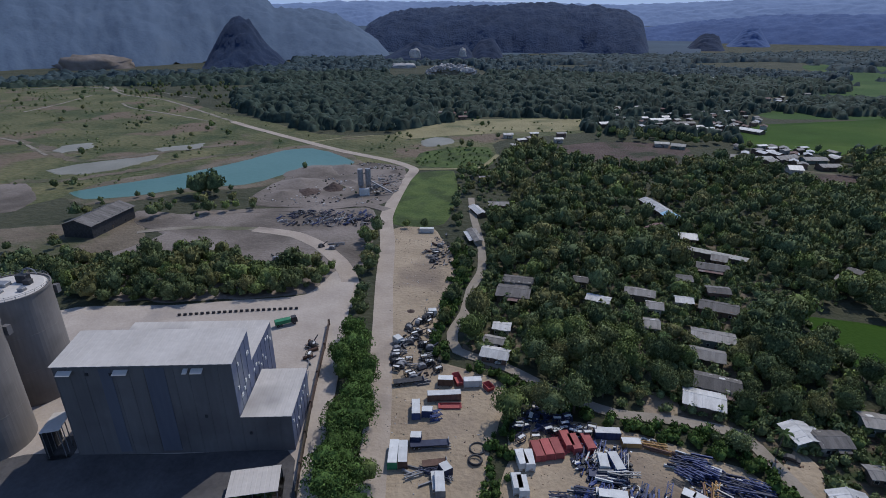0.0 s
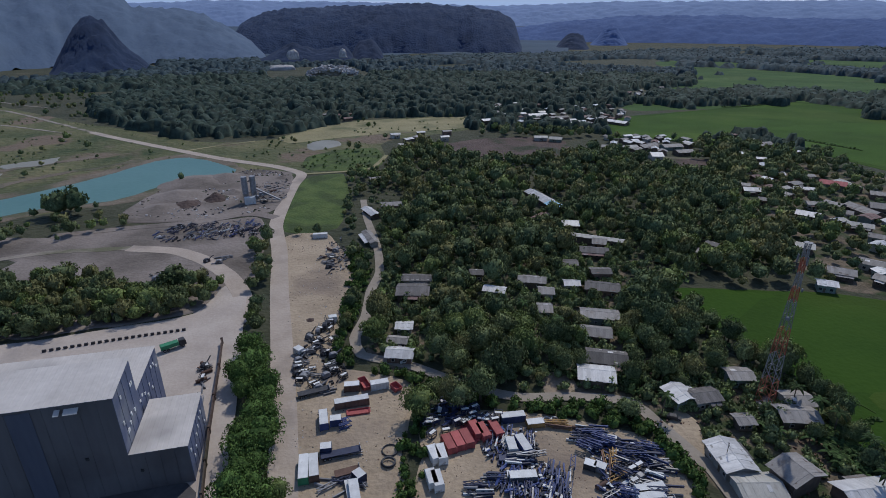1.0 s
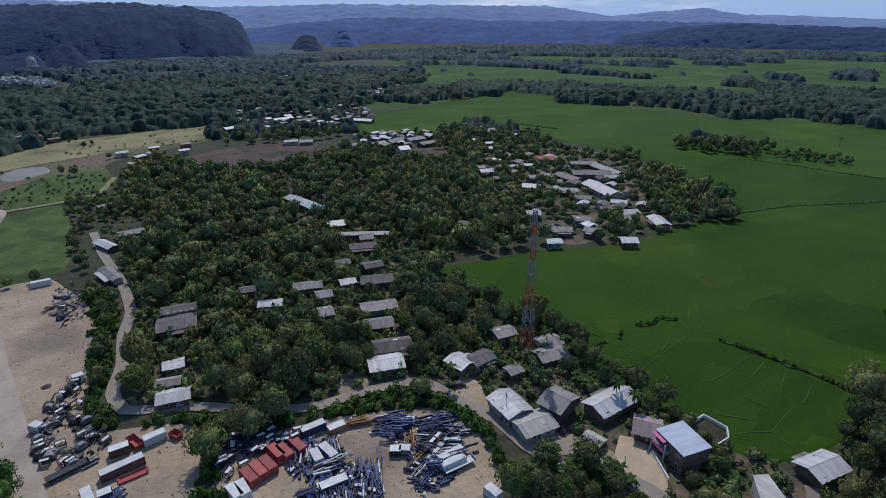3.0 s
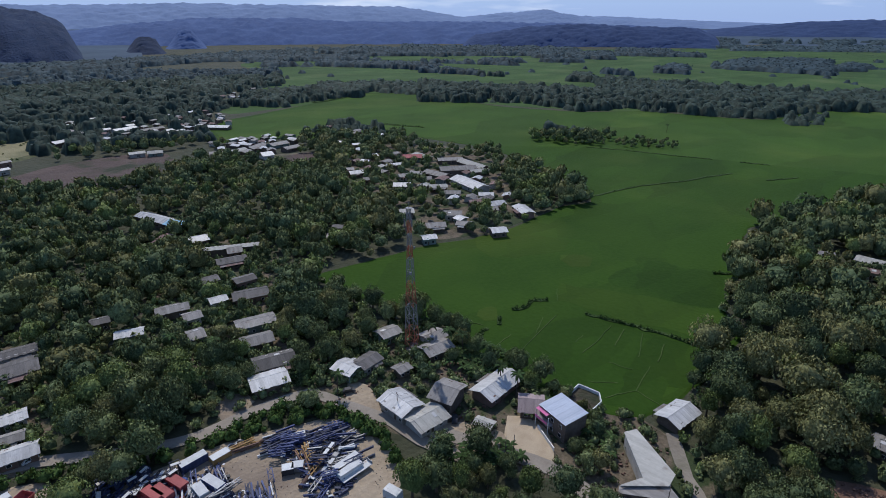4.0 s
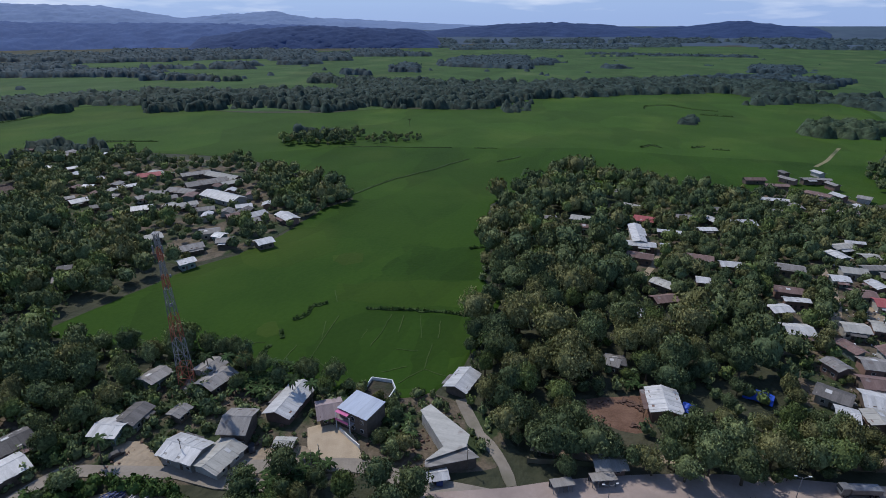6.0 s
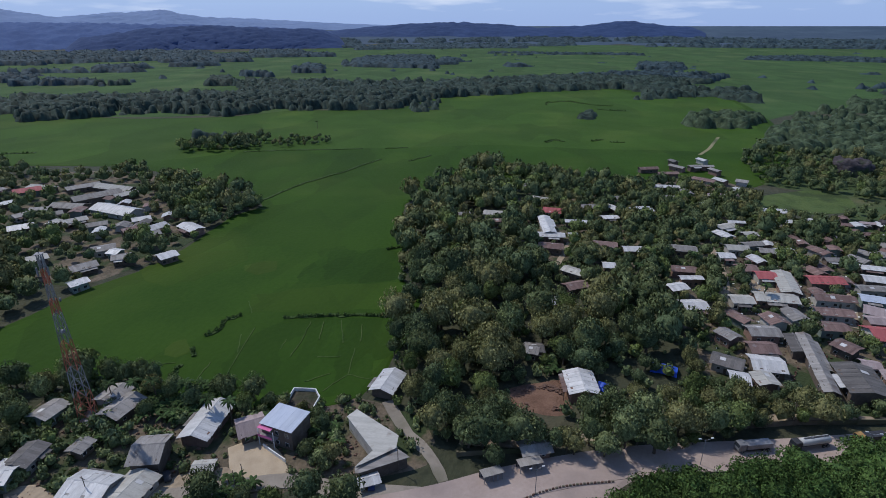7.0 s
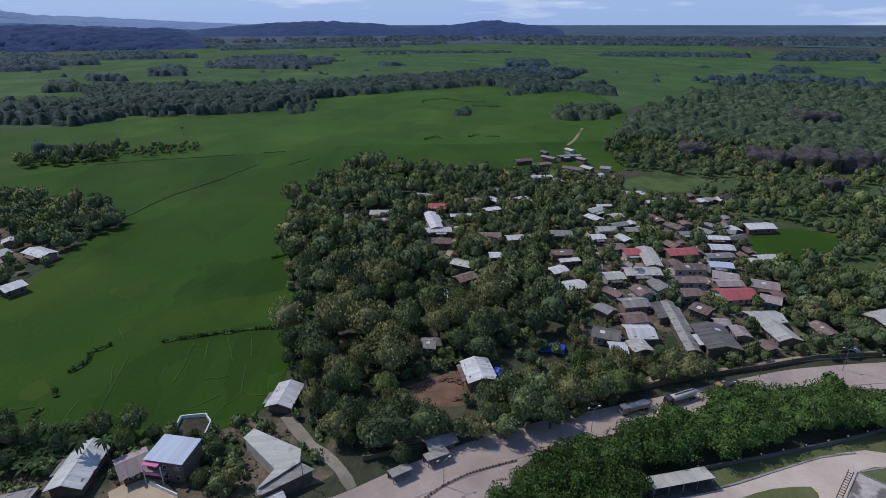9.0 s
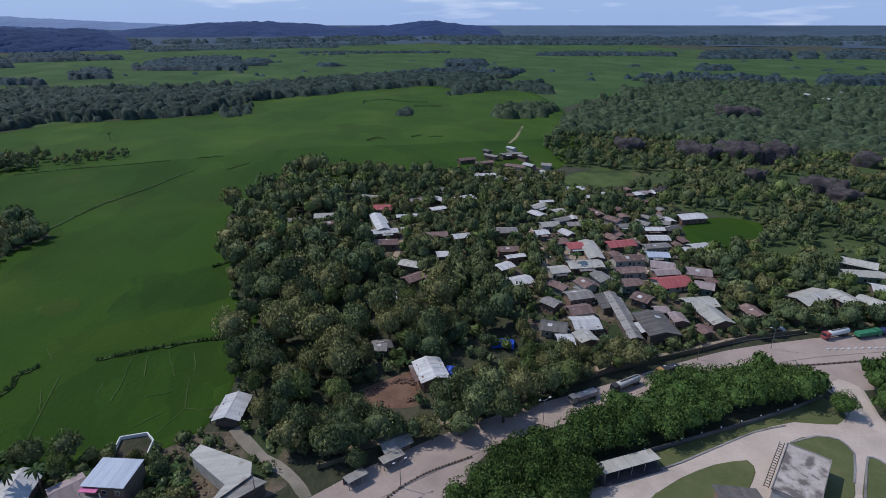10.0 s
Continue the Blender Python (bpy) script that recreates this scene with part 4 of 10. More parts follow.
zone("dusty_field", [(-162.5, 233.8), (-142.6, 256.0), (-124.6, 263.2), (-102.5, 269.9), (-83.9, 258.9), (-66.9, 256.0), (-54.5, 233.7), (-54.2, 217.4), (-68.0, 211.2), (-95.7, 204.6), (-123.4, 200.7), (-153.7, 201.9), (-174.8, 214.6), (-187.7, 237.9)], 0.2, M["dust"], "dusty grey-brown ground under the plant's trees", "bare ground", 1.5)
zone("dusty_field", [(-276.6, 274.1), (-247.0, 286.6), (-224.9, 293.5), (-198.6, 307.0), (-174.7, 270.5), (-168.0, 233.5), (-170.4, 212.0), (-197.0, 199.9), (-222.9, 212.4)], 0.17, M["bank"], "dusty brown ground by the storage shed", "bare ground", 1.5)
zone("quarry_yard", keep_off([(-141.7, 342.1), (-136.1, 384.0), (-125.2, 421.1), (-99.0, 426.2), (-79.4, 446.4), (-49.3, 432.8), (-44.4, 395.3), (-48.0, 349.7), (-56.8, 332.1), (-92.5, 327.9), (-125.6, 328.5)]), 0.44, M["dust"], "pale dusty quarry yard with heaps", "yard")
zone("dusty_field", keep_off([(-343.8, 360.7), (-320.9, 373.8), (-284.9, 337.0), (-281.8, 313.5), (-298.3, 307.2)]), 0.24, M["dust"], "grey-brown bare ground", "bare ground")
zone("red_soil_plot", keep_off([(148.0, -8.4), (151.4, -18.1), (155.1, -26.5), (143.9, -26.0), (138.0, -26.1), (136.5, -17.8), (141.2, -9.5)]), 0.2, M["redsoil"], "raw red soil building plot", "plot")
zone("sand_yard", keep_off([(113.4, 70.1), (117.8, 62.8), (112.7, 55.7), (106.9, 52.0), (102.8, 55.2), (102.1, 63.7)]), 0.3, M["sand"], "bright sandy forecourt", "yard")
zone("earth_yard", keep_off([(93.1, 120.1), (96.6, 114.8), (92.5, 105.6), (88.0, 98.6), (85.7, 104.4), (85.0, 111.9)]), 0.24, M["lot"], "trodden beige earth yard by the lane", "yard")
zone("earth_yard", keep_off([(96.0, 84.7), (103.2, 79.2), (106.5, 68.0), (102.7, 62.2), (97.0, 67.8), (92.9, 79.6)]), 0.24, M["lot"], "trodden beige earth yard by the lane", "yard")
zone("earth_yard", [(60.4, 144.7), (66.2, 143.4), (67.1, 136.4), (57.6, 133.8)], 0.24, M["lot"], "bare earth verge by the lane", "yard")
zone("earth_yard", keep_off([(235.9, -116.5), (238.4, -122.4), (224.8, -117.5), (226.8, -134.0), (243.0, -137.6), (245.6, -125.7)]), 0.24, M["lot"], "bare earth village square", "yard")

# the dark ground colour deepens the packing house's cast shadow
zone("oily_yard", [(-116.3, 78.3), (-131.0, 103.3), (-118.4, 110.7), (-108.0, 111.6), (-78.4, 112.4), (-47.3, 115.2), (-42.7, 105.1), (-37.6, 81.5)], 0.36, M["dark_yard"], "yard in front of the packing house, colour darkened for its shadow", "yard", 0.2)
zone("meadow", [(488.7, -215.7), (671.7, -333.1), (731.6, -442.5), (772, -565), (673, -683), (500.3, -648.4), (335.1, -527.4), (141.8, -253.7), (148.6, -223.4), (170.5, -206.6), (206.6, -198.8), (229.7, -234.4), (257.7, -257.3), (272.0, -240.9), (293.1, -223.6), (328.2, -211.8), (361.4, -236.3), (399.3, -228.0), (415.2, -199.9)], 0.15, M["pasture"], "rough green pasture with scrub and rock", "meadow", 2.0, 12)

# plant entrance: drive, lawns, plaza
DRIVE = [(90.9, -42.9), (92.4, -63.4), (95.0, -88.2), (101.3, -115.0), (102.4, -131.8), (98.1, -143.8), (104.2, -154.7), (113.9, -156.8), (116.7, -163.9), (111.7, -166.4), (99.3, -158.7), (85.8, -153.8), (63.0, -125.1), (82.8, -39.7)]
zone("entrance_drive", keep_off(DRIVE), 0.28, M["drive"], "pale concrete entrance drive", "drive", 0.05)
zone("lawn", keep_off([(84.6, -69.9), (90.8, -85.3), (92.9, -97.1), (92.3, -107.0), (88.4, -105.8), (84.0, -99.9), (79.3, -93.0)]), 0.36, M["lawn"], "dry mown lawn with a concrete edge", "lawn", 0.05)
zone("lawn", keep_off([(95.4, -124.2), (95.7, -133.2), (93.1, -138.3), (87.9, -137.3), (80.9, -129.6), (73.1, -119.9), (76.5, -105.2)]), 0.36, M["lawn"], "dry mown lawn round the flat-roofed building", "lawn", 0.05)
zone("lawn", keep_off([(99.4, -80.8), (103.2, -103.3), (105.5, -122.7), (107.7, -143.3), (109.6, -149.6), (99.4, -149.3), (99.8, -137.4), (101.9, -128.4), (101.9, -117.5), (96.4, -89.2), (95.3, -81.5)]), 0.32, M["lawn"], "strip of mown grass along the plant wall", "lawn", 0.05)
zone("lawn", keep_off([(85.7, -140.0), (84.2, -142.0), (78.0, -142.1), (70.2, -132.4), (72.3, -123.1)]), 0.36, M["lawn"], "dry mown lawn between the drives", "lawn", 0.05)
zone("plaza", keep_off([(131.7, -109.7), (136.4, -131.1), (138.4, -151.7), (139.3, -175.2), (136.3, -206.3), (132.4, -223.4), (111.9, -196.3), (111.1, -169.2), (113.2, -160.1), (124.4, -153.1), (131.1, -136.0), (124.8, -109.2)]), 0.3, M["highway"], "wide dusty asphalt junction", "road", 0.05)

zone("plaza", keep_off([(97.5, 23.4), (102.6, 7.1), (108.9, -10.3), (112.9, -22.6), (115.5, -35.1), (112.5, -38.2), (107.5, -31.3), (99.8, -27.8)]), 0.31, M["highway"], "dusty asphalt turning area", "road", 0.05)
zone("village_earth", [(396.7, 1.0), (404.4, -37.0), (403.8, -103.5), (443.8, -164.8), (409.1, -182.0), (334.2, -184.4), (283.0, -216.6), (212.8, -171.2), (202.6, -185.9), (163.0, -159.9), (156.3, -189.5), (148.6, -223.4), (137.3, -209.6), (144.5, -177.8), (146.8, -144.1), (141.3, -109.5), (139.6, -86.6), (137.6, -67.1), (165.3, -71.9), (202.8, -75.9), (221.1, -46.5), (246.6, -20.5), (304.4, -23.2)], 0.13, M["earth"], "trodden brown earth and weeds between houses", "ground")
zone("village_earth", [(71.4, 229.7), (104.3, 244.3), (118.2, 276.0), (150.6, 259.2), (119.3, 204.5), (101.7, 164.6), (83.5, 130.5), (65.4, 133.1), (65.2, 183.9)], 0.13, M["earth"], "trodden brown earth and weeds between houses", "ground")
zone("village_earth", [(78.3, 134.4), (98.4, 147.0), (114.9, 139.8), (136.2, 136.3), (141.0, 114.2), (134.8, 100.2), (134.9, 82.1), (136.4, 53.6), (138.5, 40.7), (130.2, 18.8), (112.9, 15.1), (100.0, 52.2), (92.1, 71.8), (86.7, 93.5)], 0.13, M["earth"], "trodden brown earth and weeds along the lane", "ground")
zone("village_earth", [(309.6, 394.8), (386.5, 378.5), (409.8, 295.6), (376.7, 239.6), (282.4, 165.3), (238.1, 169.1), (207.1, 190.1), (220.6, 258.8), (252.7, 328.1)], 0.13, M["earth"], "trodden brown earth and weeds between houses", "ground")
zone("village_earth", [(15.2, 245.4), (35.6, 234.7), (33.1, 201.0), (17.4, 155.4), (1.6, 165.5), (5.4, 196.4)], 0.13, M["earth"], "trodden brown earth and weeds by the lane", "ground")

# ---- roads ----
MAIN = [(-20.5, 83.5), (-22.4, 104.1), (-23.7, 122.6), (-25.4, 140.5), (-29.1, 173.7), (-34.8, 221.2), (-39.6, 269.0), (-45.7, 309.7), (-45.0, 347.3), (-42.4, 392.2), (-39.0, 426.0), (-61.2, 453.5), (-113.1, 492.2), (-230.9, 599.7), (-273.0, 641.5)]
ribbon("road", MAIN, 8.0, 0.36, M["road"], "straight dusty pale haul road", "road")
ribbon("road", [(-39.0, 426.0), (-12.2, 427.5), (15.2, 434.6), (31.5, 480.1)], 4.0, 0.33, M["tan"], "narrow dirt track by the orchard", "road")
ribbon("road", [(-36.1, 87.2), (-41.0, 115.2), (-43.3, 142.6), (-46.8, 172.9), (-49.8, 199.1), (-51.8, 220.4)], 7.0, 0.38, M["slab"], "dusty concrete plant road along the wall", "road")
ribbon("road", [(-48.4, 196.8), (-50.2, 220.5), (-59.5, 242.1), (-74.6, 263.2), (-92.8, 278.9), (-117.9, 286.6)], 8.0, 0.34, M["road"], "curved dusty plant road", "road")
ribbon("road", [(-114.3, 285.8), (-117.9, 286.6), (-141.5, 288.1), (-166.8, 285.9), (-182.6, 278.8)], 5.0, 0.33, M["trail"], "worn dusty track over bare ground", "road", wobble=0.3)
ribbon("road", [(-46.8, 323.5), (-64.4, 334.1), (-91.4, 323.5), (-129.6, 319.2), (-166.3, 313.0)], 7.0, 0.35, M["dust"], "dusty side road past the quarry", "road")
ribbon("track", [(-262.0, 630.5), (-286.1, 656.8), (-368.9, 744.4), (-450, 826), (-548, 888), (-659, 1006), (-732, 1019)], 4.6, 0.3, M["trail"], "pale winding quarry track", "road", wobble=0.25)
ribbon("track", [(-291.2, 636.3), (-374.8, 694.5), (-457.7, 748.6), (-495, 791)], 3.6, 0.3, M["trail"], "pale winding quarry track", "road", wobble=0.25)
ribbon("track", [(-575, 704), (-579, 773), (-596, 877)], 3.6, 0.3, M["trail"], "pale winding quarry track", "road", wobble=0.25)
ribbon("track", [(-876, 987), (-787, 967), (-739, 971), (-709, 1002), (-627, 972), (-568, 925)], 3.6, 0.3, M["trail"], "pale winding quarry track", "road", wobble=0.25)
ribbon("track", [(-593, 940), (-705, 1107), (-788, 1227)], 4.6, 0.3, M["trail"], "pale winding quarry track", "road", wobble=0.25)
ribbon("track", [(-487.8, 544.1), (-439.9, 521.0), (-394.5, 484.7), (-369.0, 463.0)], 3.0, 0.3, M["trail"], "pale winding quarry track", "road", wobble=0.25)
ribbon("track", [(-532, 945), (-448, 874), (-409, 849)], 3.0, 0.3, M["trail"], "pale winding quarry track", "road", wobble=0.25)
ribbon("track", [(-153.6, 525.1), (-124.7, 546.4), (-92.8, 563.2)], 4.0, 0.3, M["tan"], "faint pale field track", "road")
LANE = [(6.3, 350.7), (7.1, 313.3), (10.5, 269.0), (9.9, 235.6), (4.7, 216.0), (1.7, 194.0), (-3.0, 178.6), (-0.8, 166.5), (16.0, 156.9), (33.8, 141.7), (48.0, 134.1), (64.8, 131.7), (81.0, 126.4), (84.5, 115.5), (86.9, 105.5), (89.2, 95.7), (88.9, 84.0), (91.3, 71.2)]
ribbon("lane", LANE, 4.2, 0.34, M["lane"], "narrow winding concrete village lane", "road", off=2.5)
ribbon("lane", [(91.3, 90.6), (95.1, 81.2), (98.7, 68.8), (102.8, 55.2), (103.8, 47.2), (102.0, 36.7), (102.2, 21.5), (102.2, 10.1)], 5.0, 0.35, M["lane"], "dusty village lane between houses", "road", off=1.5)
ribbon("track", [(138.1, 30.3), (128.0, 24.2), (120.5, 18.3), (113.7, 13.0), (107.0, 9.6)], 3.2, 0.3, M["trail"], "earth track to the fields", "road", wobble=0.25)
HIGHWAY = [(90.8, 38.4), (100.7, 9.8), (107.1, -4.3), (111.5, -16.4), (115.7, -29.0), (119.8, -45.3), (122.5, -61.8), (124.8, -78.4), (127.9, -95.8), (131.1, -113.7), (134.6, -138.9), (134.6, -168.0), (131.2, -200.2), (126.4, -231.9)]
ribbon("road", HIGHWAY, 11.0, 0.36, M["highway"], "dusty grey asphalt main road", "road", off=0.5)
ribbon("verge_path", [(122.8, 6.5), (122.6, -9.2), (125.9, -26.3), (134.5, -54.1), (141.1, -87.4), (142.9, -122.0), (145.8, -148.3), (145.2, -178.5)], 3.0, 0.3, M["lot"], "bare earth verge path behind the trees", "path", off=0)
ribbon("track", [(244.1, -31.4), (265.0, -38.9), (281.0, -43.7)], 3.0, 0.25, M["lot"], "earth village path", "path")
ribbon("track", [(215.2, -100.5), (237.5, -109.4), (264.9, -115.9), (283.4, -118.0)], 3.5, 0.25, M["lot"], "earth village path", "path")
ribbon("track", [(237.7, -161.2), (216.8, -153.3), (199.2, -143.8)], 3.0, 0.25, M["lot"], "earth village path", "path")
ribbon("path", [(513.5, -189.7), (539.9, -206.7), (569.9, -221.8), (603.3, -238.6)], 3.0, 0.34, M["tan"], "pale footpath through the paddies", "path")

def meander(line, amount):
    """Hand-dug banks never run quite straight."""
    out = []
    for (x0, y0), (x1, y1) in zip(line, line[1:]):
        for k in range(5):
            u = k / 5
            x, y = x0 + (x1 - x0) * u, y0 + (y1 - y0) * u
            out.append((x + amount * noise.noise((x * 0.3, y * 0.3, 1.0)) * (k > 0), y + amount * noise.noise((x * 0.3, y * 0.3, 7.0)) * (k > 0)))
    return out + [line[-1]]


# paddy bunds: low grassy banks, overgrown ditches and thin trodden banks
NEAR_BUNDS = [[(186.2, 81.6), (189.4, 65.2), (191.3, 48.7), (191.6, 34.5), (199.1, 32.3), (208.4, 32.8)], [(170.3, 106.9), (175.5, 103.4), (181.5, 105.2), (186.6, 99.9)], [(140.7, 105.0), (147.9, 106.0), (151.1, 105.6)], [(156.4, 104.0), (161.9, 107.7)], [(261.6, 53.6), (267.8, 45.6), (279.6, 43.3)]]
LONG_BUNDS = [[(332.5, 155.4), (355.6, 150.2), (387.7, 139.7), (418.3, 121.1), (447.8, 109.3), (468.3, 98.7)], [(486.1, 232.6), (497.0, 201.5), (503.2, 156.9), (511.6, 124.9)], [(514.5, 103.1), (520.1, 81.9)], [(464.0, 72.6), (475.1, 64.3), (488.8, 56.0)]]
FAR_BUNDS = [[(558.3, -53.5), (571.8, -62.5), (563.2, -72.2)], [(568.0, -101.1), (579.4, -113.1)], [(564.8, -119.2), (565.8, -133.3)], [(841.9, -77.2), (867.1, -80.7), (888.2, -112.6), (848.2, -145.8), (838.6, -173.4)], [(799.3, -145.5), (789.7, -184.8)], [(444.9, 489.0), (464.9, 424.1)], [(513.4, 694.9), (540.8, 692.8), (582.0, 703.8)]]
for lines, w in ((NEAR_BUNDS, 1.6), (LONG_BUNDS, 1.8), (FAR_BUNDS, 3.0)):
    for line in lines:
        ribbon("paddy_bund", meander(line, 1.6), w, 0.6, M["bund"], "low grassy bank between paddies", "bund", off=-99, thick=0.6, wobble=0.3)
for line in [[(184.2, 70.1), (169.8, 69.1), (159.4, 69.6)], [(184.6, 64.9), (171.5, 62.8)], [(186.4, 58.2), (169.8, 53.1)], [(184.0, 49.1), (171.4, 46.9)], [(167.0, 47.9), (150.7, 46.3), (140.9, 52.2)], [(150.7, 46.3), (148.6, 37.7)], [(153.5, 96.5), (142.3, 95.9)], [(172.3, 93.7), (160.2, 89.5)], [(149.7, 114.2), (152.0, 108.5)], [(164.0, 74.9), (170.4, 75.2)], [(160.0, 59.9), (161.3, 51.7)], [(134.7, 75.8), (139.0, 74.4)], [(145.5, 59.9), (150.8, 52.5)], [(146.0, 84.6), (143.0, 79.9)], [(198.7, 102.1), (189.0, 96.5)], [(177.9, 90.6), (152.6, 88.0), (143.6, 86.7)]]:
    ribbon("paddy_bund", meander(line, 0.5), 0.30, 0.42, M["path"], "thin pale bank between paddies", "bund", off=-99, thick=0.3, wobble=0.4)
# far rice lightened for haze and grazing view; other plots by their own green
zone("rice_plot", [(486, 233), (503, 165), (512, 125), (520, 82), (540, 0), (530, -120), (530, -250), (600, -290), (696, -330), (940, -370), (1055, -250), (1045, -100), (965, -30), (925, 88), (772, 135), (742, 280), (688, 340), (660, 460), (690, 655), (638, 715), (465, 665), (322, 622), (280, 532), (318, 508), (345, 478), (400, 522), (405, 450), (424, 400), (432, 310)], 0.262, M["rice_far"], "level rice plain, colour lightened for haze and grazing view", "rice field", 2.5, 14)
zone("rice_plot", [(184.4, 80.9), (189.8, 34.1), (167.3, 31.8), (158.2, 38.1), (140.6, 41.4), (137.3, 53.9), (136.9, 67.7), (145.0, 88.5), (159.7, 91.5), (173.6, 88.7)], 0.27, M["rice_deep"], "deep green young rice plots", "rice field", 1.5)
zone("rice_plot", [(204.4, 102.8), (217.6, 69.0), (222.0, 40.4), (199.6, 36.0), (190.5, 80.8), (191.6, 96.9)], 0.27, M["rice_pale"], "paler ripening rice plot", "rice field", 2.0)
zone("rice_plot", [(255.3, 83.7), (260.6, 47.9), (226.6, 41.8), (222.5, 64.9), (221.2, 87.1)], 0.27, M["rice_deep"], "deep green rice plot by the trees", "rice field", 2.0)
zone("rice_plot", [(225.5, 166.8), (246.6, 149.1), (256.8, 127.0), (241.0, 122.9), (209.7, 143.9)], 0.27, M["rice_pale"], "paler ripening rice plot", "rice field", 2.0)
zone("rice_plot", [(234.0, 119.6), (240.7, 114.8), (241.6, 105.6), (231.0, 102.8), (225.6, 109.6), (228.7, 117.1)], 0.27, M["rice_ripe"], "yellowish ripening rice plot", "rice field", 1.0)
zone("rice_plot", [(164.2, 116.0), (166.5, 112.3), (159.8, 107.2), (155.5, 110.7), (157.6, 115.7)], 0.27, M["rice_ripe"], "yellowish ripening rice plot", "rice field", 1.0)


# ---- houses ----
def sheeted(bm, columns):
    """One continuous skin through (x, top edge, low edge) columns, 8 cm thick."""
    rows = []
    for x, (ya, za), (yb, zb) in columns:
        rows.append([bm.verts.new(p) for p in ((x, ya, za), (x, yb, zb), (x, yb, zb - 0.08), (x, ya, za - 0.08))])
    faces = []
    for p, q in zip(rows, rows[1:]):
        for k in range(4):
            faces.append(bm.faces.new((p[k], p[(k + 1) % 4], q[(k + 1) % 4], q[k])))
    faces += [bm.faces.new(rows[0]), bm.faces.new(rows[-1][::-1])]
    bmesh.ops.recalc_face_normals(bm, faces=faces)


def roof_panels(length, run, rise, over, eave_z, side, rng):
    """One roof slope of overlapping metal sheets, each slightly out of line."""
    bm = bmesh.new()
    n = max(3, int((length + 2 * over) / 1.1))
    w = (length + 2 * over) / n
    slope = rise / run
    cols = []
    for i in range(n):
        x0 = -length / 2 - over + i * w
        dz = rng.uniform(-0.02, 0.03) + 0.05 * (i % 2)
        ext = over + rng.uniform(-0.1, 0.1)
        for x in (x0 + 0.02, x0 + w - 0.02):
            cols.append((x, (0.0, eave_z + rise + dz), (side * (run + ext), eave_z - slope * ext + dz)))
    sheeted(bm, cols)
    return bm


def house(x, y, length, turn, width, roof, top, seed=None, label="", walls=None):
    rng = random.Random(int(x * 7 + y * 13) if seed is None else seed)
    near, far = math.hypot(x, y) < 330, math.hypot(x, y) > 430
    rlabel, rmat = ROOFS[roof]
    length -= 1.2
    run = width / 2 - 0.7
    rise = run * rng.uniform(0.22, 0.36)
    eave = top - rise - 0.1
    wall = walls or WALLS[rng.choice((0, 1, 1, 1, 2, 3))]
    h = thing("house", pose(x, y, 0.15, 0, 0, turn), label or f"small house with a {rlabel} roof, " + rng.choice(("shaded by trees", "beside other houses", "with a shady porch")), "house", "village houses")
    d_far = math.hypot(x, y)
    HOUSES.append((x, y, max(length, width) * 0.45 + 1.0 if near else max(length, width) * (0.55 if far else 0.38) + (3.5 if d_far > 480 else 0.4)))
    if x > 145 and -190 < y < -75 and math.hypot(x, y) < 330:
        HOUSES[-1] = (x, y, max(length, width) * 0.5 + 1.2)
    # the swept yard on the road side of the nearer houses stays open
    d = math.hypot(x, y)
    if d < 150:
        HOUSES.append((x - x / d * (width * 0.5 + 3.5), y - y / d * (width * 0.5 + 3.5), max(length, width) * 0.36 + 0.5))
    elif d < 270:
        HOUSES.append((x - x / d * (width * 0.5 + 2.0), y - y / d * (width * 0.5 + 2.0), max(length, width) * 0.27))
    if length > 16:
        for k in (-0.33, 0.33):
            HOUSES.append((x + math.cos(radians(turn)) * length * k, y + math.sin(radians(turn)) * length * k, width * 0.5 + 1.5))
    bm = bmesh.new()
    prism(bm, [(-run, -0.3), (run, -0.3), (run, eave), (0, eave + rise - 0.12), (-run, eave)], -length / 2, length / 2)
    part("wall", bm, wall, h)
    for s in (-1, 1):
        part("roof", roof_panels(length, run, rise, 0.95, eave, s, rng), rmat, h)
    if not far:
        bm = bmesh.new()
        prism(bm, [(-0.28, eave + rise - 0.07), (0, eave + rise + 0.09), (0.28, eave + rise - 0.07), (0, eave + rise - 0.02)], -length / 2 - 0.97, length / 2 + 0.97)
        part("ridge_cap", bm, rmat, h)
    # openings on both long sides
    for s in (-1, 1):
        if d_far > 210 and s > 0:
            continue
        bm = bmesh.new()
        dx = rng.uniform(-0.2, 0.2) * length
        box(bm, dx - 0.45, s * run - 0.06, 0.05, dx + 0.45, s * run + 0.06, 2.05)
        part("door", bm, M["bark"], h)
        n = 1 if far else (2 if length < 11 or not near else 3)
        for i in range(n):
            wx = -length / 2 + length * (i + 0.5) / n
            if abs(wx - dx) < 1.2:
                wx += 1.5 if wx >= dx else -1.5
            wx = max(-length / 2 + 0.8, min(length / 2 - 0.8, wx))
            bm = bmesh.new()
            box(bm, wx - 0.6, s * run - 0.05, 1.0, wx + 0.6, s * run + 0.05, 2.1)
            fr = part("window", bm, M["boxwhite"] if d_far < 230 else M["glass"], h)
            if d_far > 230:
                continue
            bm = bmesh.new()
            box(bm, wx - 0.5, s * run - 0.07, 1.08, wx + 0.5, s * run + 0.07, 2.02)
            part("pane", bm, M["glass"], fr)
    # a lean-to against one side of some houses
    if rng.random() < (0.3 if far else 0.6) and length > 6:
        s = rng.choice((-1, 1))
        ln, dep, z1 = length * rng.uniform(0.45, 0.9), rng.uniform(1.8, 3.0), max(eave - 0.35, 2.2)
        x0 = rng.uniform(-1, 1) * (length - ln) / 2
        bm = bmesh.new()
